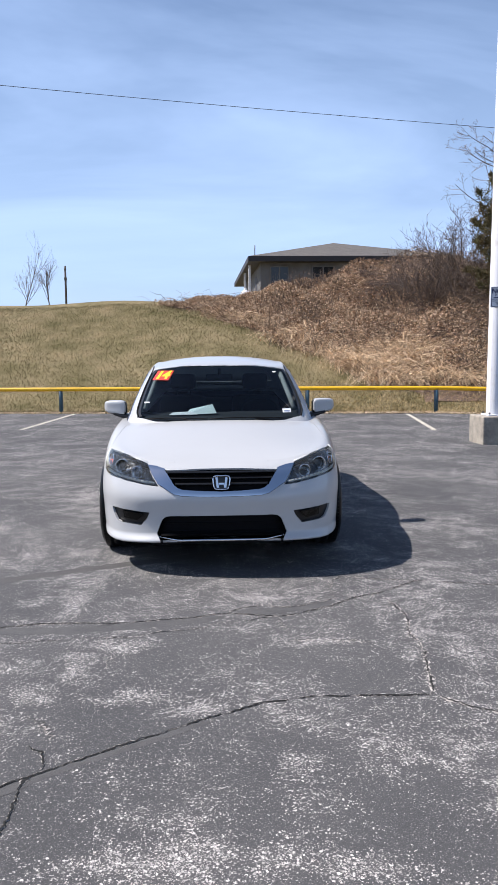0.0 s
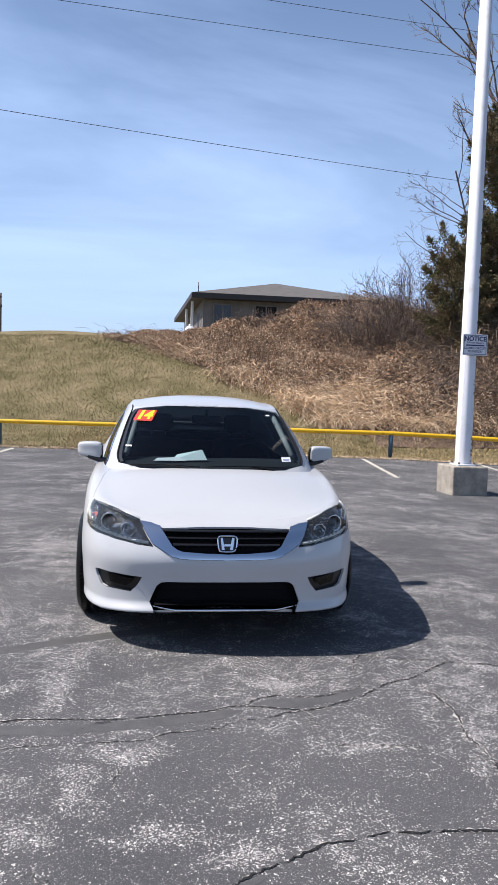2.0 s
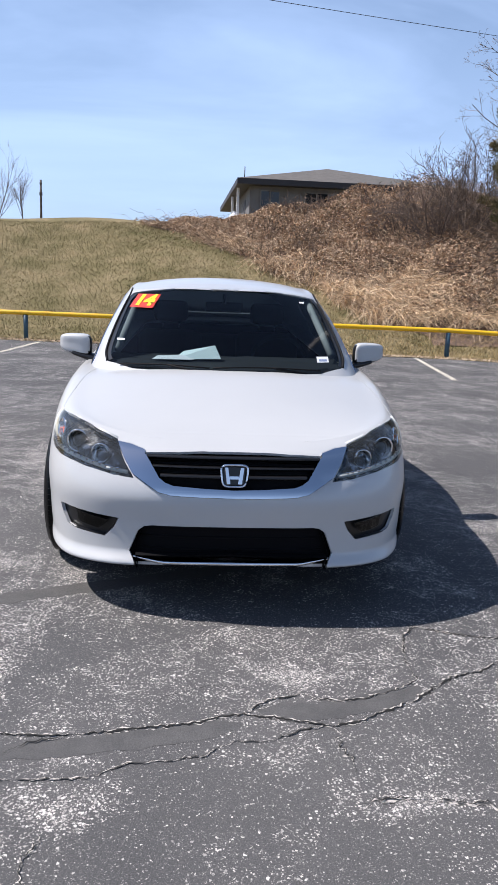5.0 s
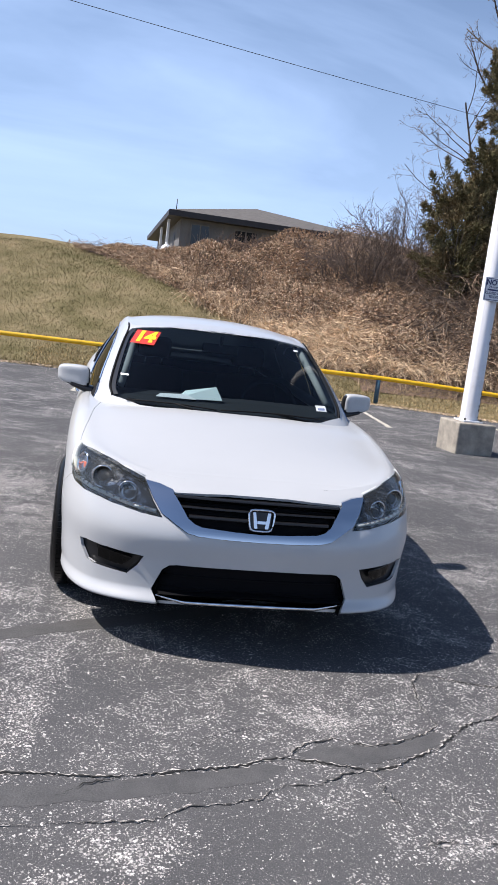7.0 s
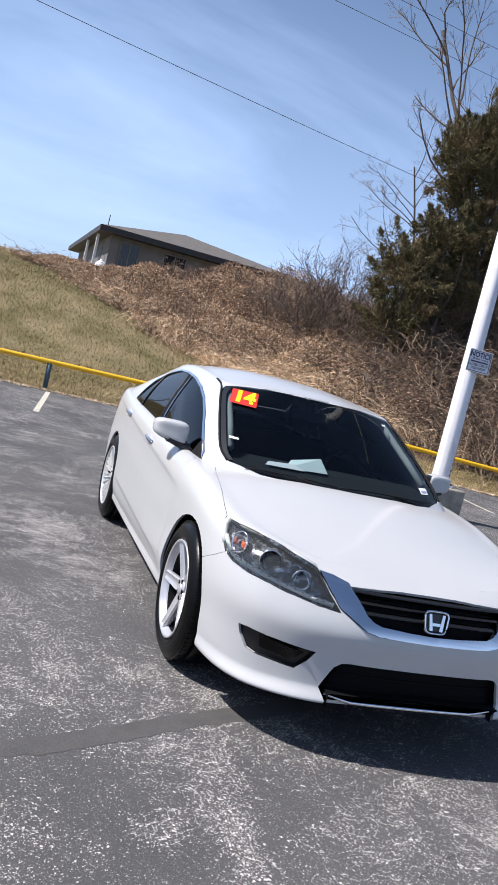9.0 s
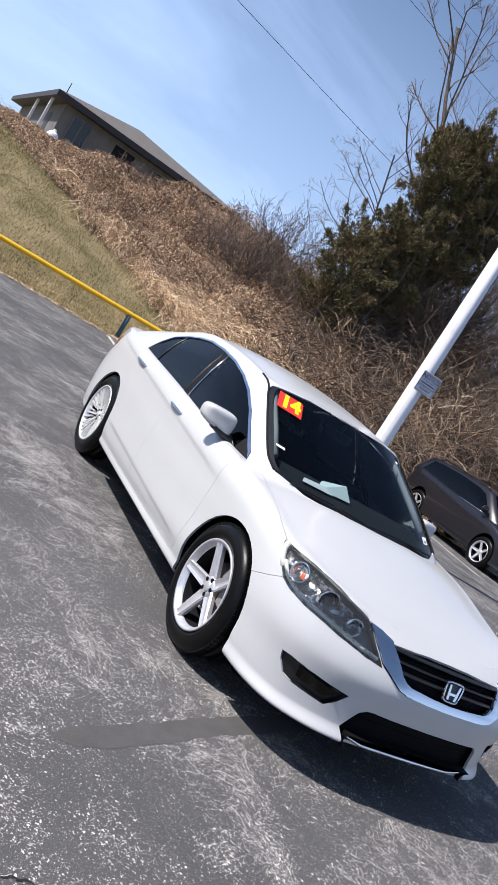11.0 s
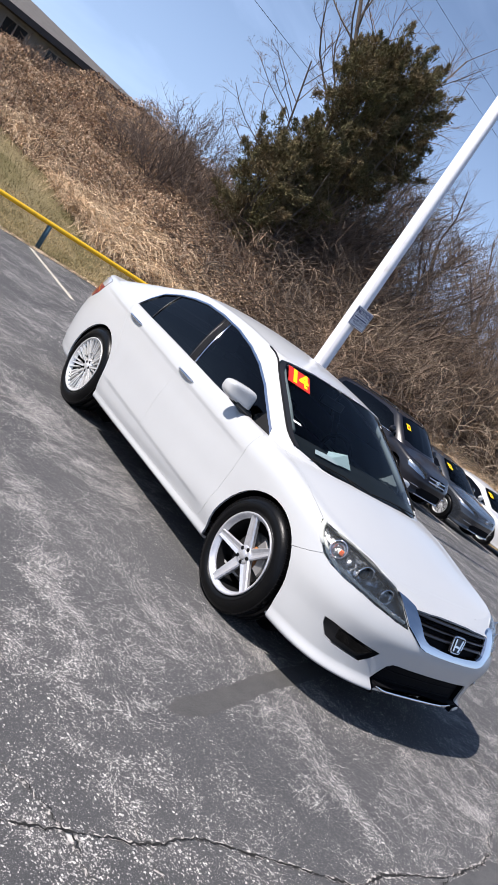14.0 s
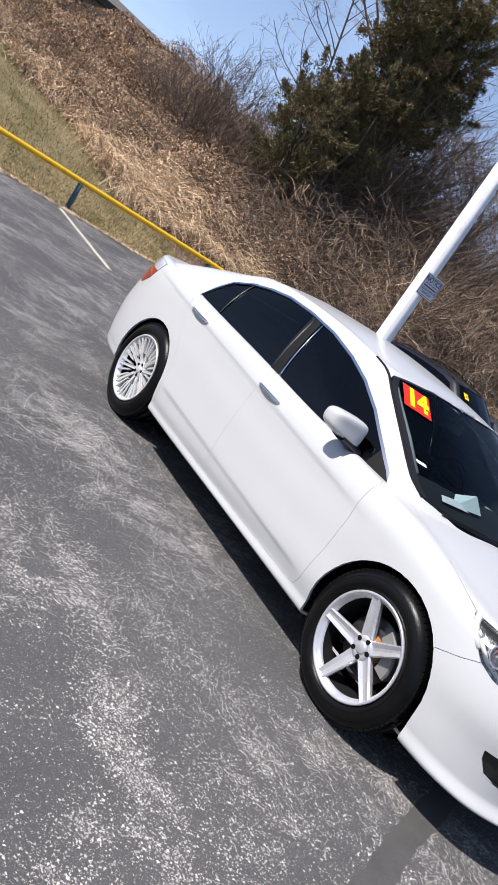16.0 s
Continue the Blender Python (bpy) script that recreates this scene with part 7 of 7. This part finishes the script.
for p, name, mat, words in ((p, "grass_blades", M_BLADE, "short dormant grass blades on the bank"), (p2, "dry_grass_blades", M_DRYBLADE, "short tan dry grass along the fence")):
    b0 = on_bank(p, -.01)
    n = len(b0)
    az = rng.uniform(0, 2 * np.pi, n)
    hgt = rng.uniform(.03, .085, n)
    side = np.stack([np.cos(az), np.sin(az), 0 * az], 1) * rng.uniform(.005, .011, n)[:, None]
    tip = b0 + np.stack([rng.normal(size=n) * .035, rng.normal(size=n) * .035, hgt], 1)
    V = np.stack([b0 - side, b0 + side, tip], 1).reshape(-1, 3)
    ob = raw_mesh(name, V, np.arange(3 * n), np.full(n, 3), mat)
    tagged(ob, words, "grass", kind="stuff")


def branching(base, direction, length, radius, levels, spread, count, seed, bend=.25, rise_=.12, taper=.62, start=.25):
    """Limbs by level: list of (paths, radii) arrays with six points a limb."""
    g = np.random.default_rng(seed)
    out = []
    cur = [(np.array(base, float), np.array(direction, float) / np.linalg.norm(direction), length, radius)]
    for lev in range(levels):
        paths, rad, nxt = [], [], []
        for b, d, L, r in cur:
            pts, dd = [b], d.copy()
            for i in range(5):
                dd = dd + g.normal(size=3) * bend * .4
                dd[2] += rise_ * .4
                dd /= np.linalg.norm(dd)
                pts.append(pts[-1] + dd * L / 5)
            pts = np.array(pts)
            paths.append(pts); rad.append(r * np.linspace(1, .45 if lev < levels - 1 else .3, 6))
            if lev < levels - 1:
                m = max(2, int(count[lev] * g.uniform(.75, 1.25)))
                for _ in range(m):
                    t = g.uniform(start, 1.0) * 4.999
                    i = int(t)
                    q = pts[i] + (pts[i + 1] - pts[i]) * (t - i)
                    ax = pts[i + 1] - pts[i]; ax /= np.linalg.norm(ax)
                    o = np.cross(ax, g.normal(size=3)); o /= np.linalg.norm(o)
                    nd = ax + o * spread * g.uniform(.6, 1.3)
                    nxt.append((q, nd / np.linalg.norm(nd), L * taper * g.uniform(.6, 1.15) * (1.15 - .4 * t / 5), max(r * .45 * (1.1 - .5 * t / 5), .0035)))
        out.append((np.array(paths), np.array(rad)))
        cur = nxt
    return out


def bare_tree(name, label, at, height, radius, seed, levels=5, spread=.75, count=(8, 7, 6, 5), lean=(0, 0, 1), group="", bend=.25, thin=1.0, start=.3, taper=.62):
    z = float(bank(at[0], at[1]))
    t = thing(name, label, "tree", (at[0], at[1], z), group=group)
    lv = branching((0, 0, -.2), lean, height * .55, radius, levels, spread, count, seed, bend, start=start, taper=taper)
    big = [tubes(pp, rr, 7) for pp, rr in lv[:2]]
    fine = [tubes(pp, rr * thin, 3) for pp, rr in lv[2:]]
    a = raw_mesh("trunk", *joined(*big), M_BARK, t, smooth=True)
    c = raw_mesh("crown", *joined(*fine), M_TWIG2, t)
    return t


def juniper(at, lobes, label, seed, sprays):
    z = float(bank(*at))
    t = thing("juniper_tree", label, "tree", (at[0], at[1], z))
    o = np.array([at[0], at[1], z])
    g = np.random.default_rng(seed)
    ps, rs = [], []
    for lx, ly, lz, rx, ry, rz in lobes:
        for _ in range(7):
            e = np.array([lx, ly, lz]) + g.normal(size=3) * np.array([rx, ry, rz]) * .45
            s = o + np.array([g.normal() * .25, g.normal() * .25, g.uniform(-.1, 1.2)])
            k = np.linspace(0, 1, 6)[:, None]
            mid = s + (e - s) * k
            mid[:, 2] += np.sin(k[:, 0] * np.pi) * -.25
            mid += g.normal(size=mid.shape) * .10 * k
            ps.append(mid - o); rs.append(np.linspace(g.uniform(.05, .10), .012, 6))
    raw_mesh("trunk", *tubes(np.array(ps), np.array(rs), 6), M_BARK, t, smooth=True)
    cen, out = [], []
    w = np.array([l[3] * l[4] * l[5] for l in lobes]) ** .75
    for k, (lx, ly, lz, rx, ry, rz) in zip(np.round(sprays * w / w.sum()).astype(int), lobes):
        # boughs: plumes that rise outwards and taper to a tip, with gaps between
        nb = max(26, k // 170)
        d = g.normal(size=(nb, 3)); d /= np.linalg.norm(d, axis=1, keepdims=True)
        foot = np.array([lx, ly, lz]) + d * np.array([rx, ry, rz]) * g.uniform(.25, .92, (nb, 1))
        way = d * .75 + g.normal(size=(nb, 3)) * .3 + np.array([0, 0, .75])
        way /= np.linalg.norm(way, axis=1, keepdims=True)
        long_ = g.uniform(.45, 1.05, nb)
        i = g.integers(0, nb, k)
        up_ = g.uniform(0, 1, k) ** .8
        q = foot[i] + way[i] * (long_[i] * up_)[:, None] + g.normal(size=(k, 3)) * (.20 * (1.06 - up_))[:, None]
        cen.append(q)
        od = way[i] + g.normal(size=(k, 3)) * .55
        out.append(od / np.linalg.norm(od, axis=1, keepdims=True))
    cen, out = np.concatenate(cen), np.concatenate(out)
    # each spray: three narrow blades fanned about its axis
    n = len(cen)
    vs = []
    for k in range(3):
        a = out + g.normal(size=(n, 3)) * .45
        a /= np.linalg.norm(a, axis=1, keepdims=True)
        s = np.cross(a, g.normal(size=(n, 3))); s /= np.linalg.norm(s, axis=1, keepdims=True)
        L = g.uniform(.06, .17, (n, 1)); wd = g.uniform(.007, .015, (n, 1))
        vs.append(np.stack([cen - a * L * .3, cen + a * L * .35 + s * wd, cen + a * L, cen + a * L * .35 - s * wd], 1))
    V = np.stack(vs, 1).reshape(-1, 3) - o
    m = n * 3
    F = (np.arange(m)[:, None] * 4 + np.array([0, 1, 2, 0, 2, 3])[None]).ravel()
    raw_mesh("crown", V, F, np.full(m * 2, 3), M_JUN, t)
    return t


juniper((12.2, 20.2), [(10.4, 20.0, 9.0, .85, 1.0, 1.0), (11.6, 20.1, 9.9, 1.3, 1.2, 1.3), (12.9, 20.1, 9.6, 1.0, 1.1, 1.6), (11.6, 20.0, 8.2, 1.7, 1.2, 1.1), (13.3, 20.0, 8.2, .9, 1.0, 1.0), (12.0, 19.9, 6.6, 1.4, 1.1, .9), (11.6, 19.8, 5.4, 1.0, .9, .7)], "tall dark olive juniper above the brush", 3, 60000)
juniper((9.6, 19.5), [(9.1, 19.4, 5.0, .75, .9, 1.2), (10.2, 19.6, 6.2, .85, .9, 1.1), (9.3, 19.3, 3.8, .8, .9, .8), (10.9, 19.6, 4.8, .9, .9, .9)], "smaller bushy juniper beside the tall one", 5, 34000)
bare_tree("bare_tree", "tall leafless tree rising behind the junipers", (16.2, 25.8), 26.5, .14, 11, lean=(-.24, 0, 1), spread=.7, start=.45, count=(11, 9, 7, 5), bend=.34, taper=.32)
bare_tree("bare_tree", "leafless tree with a forked crown behind the brush", (14.6, 23.6), 16.0, .24, 12, lean=(.10, 0, 1), spread=.8, start=.35)
bare_tree("bare_tree", "thin leafless tree standing in the brush", (12.0, 21.9), 13.4, .06, 20, lean=(-.30, 0, 1), spread=1.1, start=.4, bend=.24, taper=.40, count=(9, 8, 6, 4))
for k, (x, y, hh, r) in enumerate(((17.5, 19.5, 9.0, .13), (20.0, 21.0, 11.0, .17), (15.0, 18.6, 6.5, .09), (22.5, 18.5, 9.5, .15), (19.0, 17.2, 6.0, .08), (25.0, 21.0, 12.0, .18), (18.3, 24.5, 12.0, .17), (16.2, 21.2, 9.5, .12), (21.2, 17.0, 7.5, .09))):
    bare_tree("woodland_tree", "leafless tree at the edge of the wood", (x, y), hh, r, 30 + k, spread=.9, lean=(rng.normal() * .15, rng.normal() * .1, 1), group="trees at the wood's edge", start=.18, count=(8, 8, 6, 5))
for k, (x, y, hh) in enumerate(((7.3, 22.0, 3.3), (8.3, 22.6, 4.0), (7.4, 23.6, 3.2), (9.0, 23.4, 4.4), (8.2, 21.2, 3.0), (8.9, 21.6, 3.9), (9.8, 22.4, 4.6), (6.4, 22.8, 2.2), (4.7, 25.4, 1.7), (3.4, 25.8, 1.5), (6.0, 25.2, 1.9))):
    z = float(bank(x, y))
    t = thing("leafless_shrub", "twiggy leafless shrub among the brambles", "shrub", (x, y, z), group="shrubs on the bank")
    sets = []
    for j in range(8):
        az = 2 * math.pi * j / 8
        lv = branching((0, 0, -.1), (.45 * math.cos(az), .45 * math.sin(az), 1), hh * .62, .026, 4, .85, (7, 5, 3), 60 + 10 * k + j, .42, start=.15)
        sets += [tubes(pp, rr * (1 + .3 * i), 4 if i == 0 else 3) for i, (pp, rr) in enumerate(lv)]
    raw_mesh("stem", *joined(*sets), M_SHRUB, t)
for x, y, hh, sd in ((-15.6, 60, 4.4, 81), (-13.7, 60, 3.9, 82)):
    bare_tree("distant_tree", "small leafless tree beyond the crest", (x, y), hh * 2.1, .06, sd, 4, .4, (10, 7, 4), group="small trees beyond the crest", start=.3)
# utility post beyond the crest
z = float(bank(-12.15, 60))
t = thing("utility_post", "dark wooden post beyond the crest", "post", (-12.15, 60, z))
bm = bmesh.new(); tube_bm(bm, [(0, 0, -.3), (0, 0, 2.6), (0, 0, 4.75)], [.09, .085, .075], 10)
part("shaft", bm, M_BARK, t)
bm = bmesh.new(); box(bm, -.10, -.12, 3.6, .10, .12, 3.85, .02)
part("box", bm, M_BARK, t)
bm = bmesh.new(); box(bm, -.08, -.09, 4.4, .08, .09, 4.55, .02)
part("bracket", bm, M_BARK, t)

# overhead wires, strung between points far outside the view
def wire(x0, x1, y0, k, z0, slope, sag):
    bm = bmesh.new()
    pts = [(x, y0 + k * x, z0 + slope * x + sag * ((x - (x0 + x1) / 2) ** 2)) for x in np.linspace(x0, x1, 40)]
    tube_bm(bm, pts, .008, 5)
    return tagged(part("overhead_wire", bm, M_WIRE), "thin black overhead cable against the sky", "cable", "overhead cables", "structure")


wire(-40, 40, 18, .3, 8.38, .008, .0006)
wire(-40, 40, 20, .3, 12.5, .084, .0003)
wire(-40, 40, 20, .3, 13.4, .088, .0003)
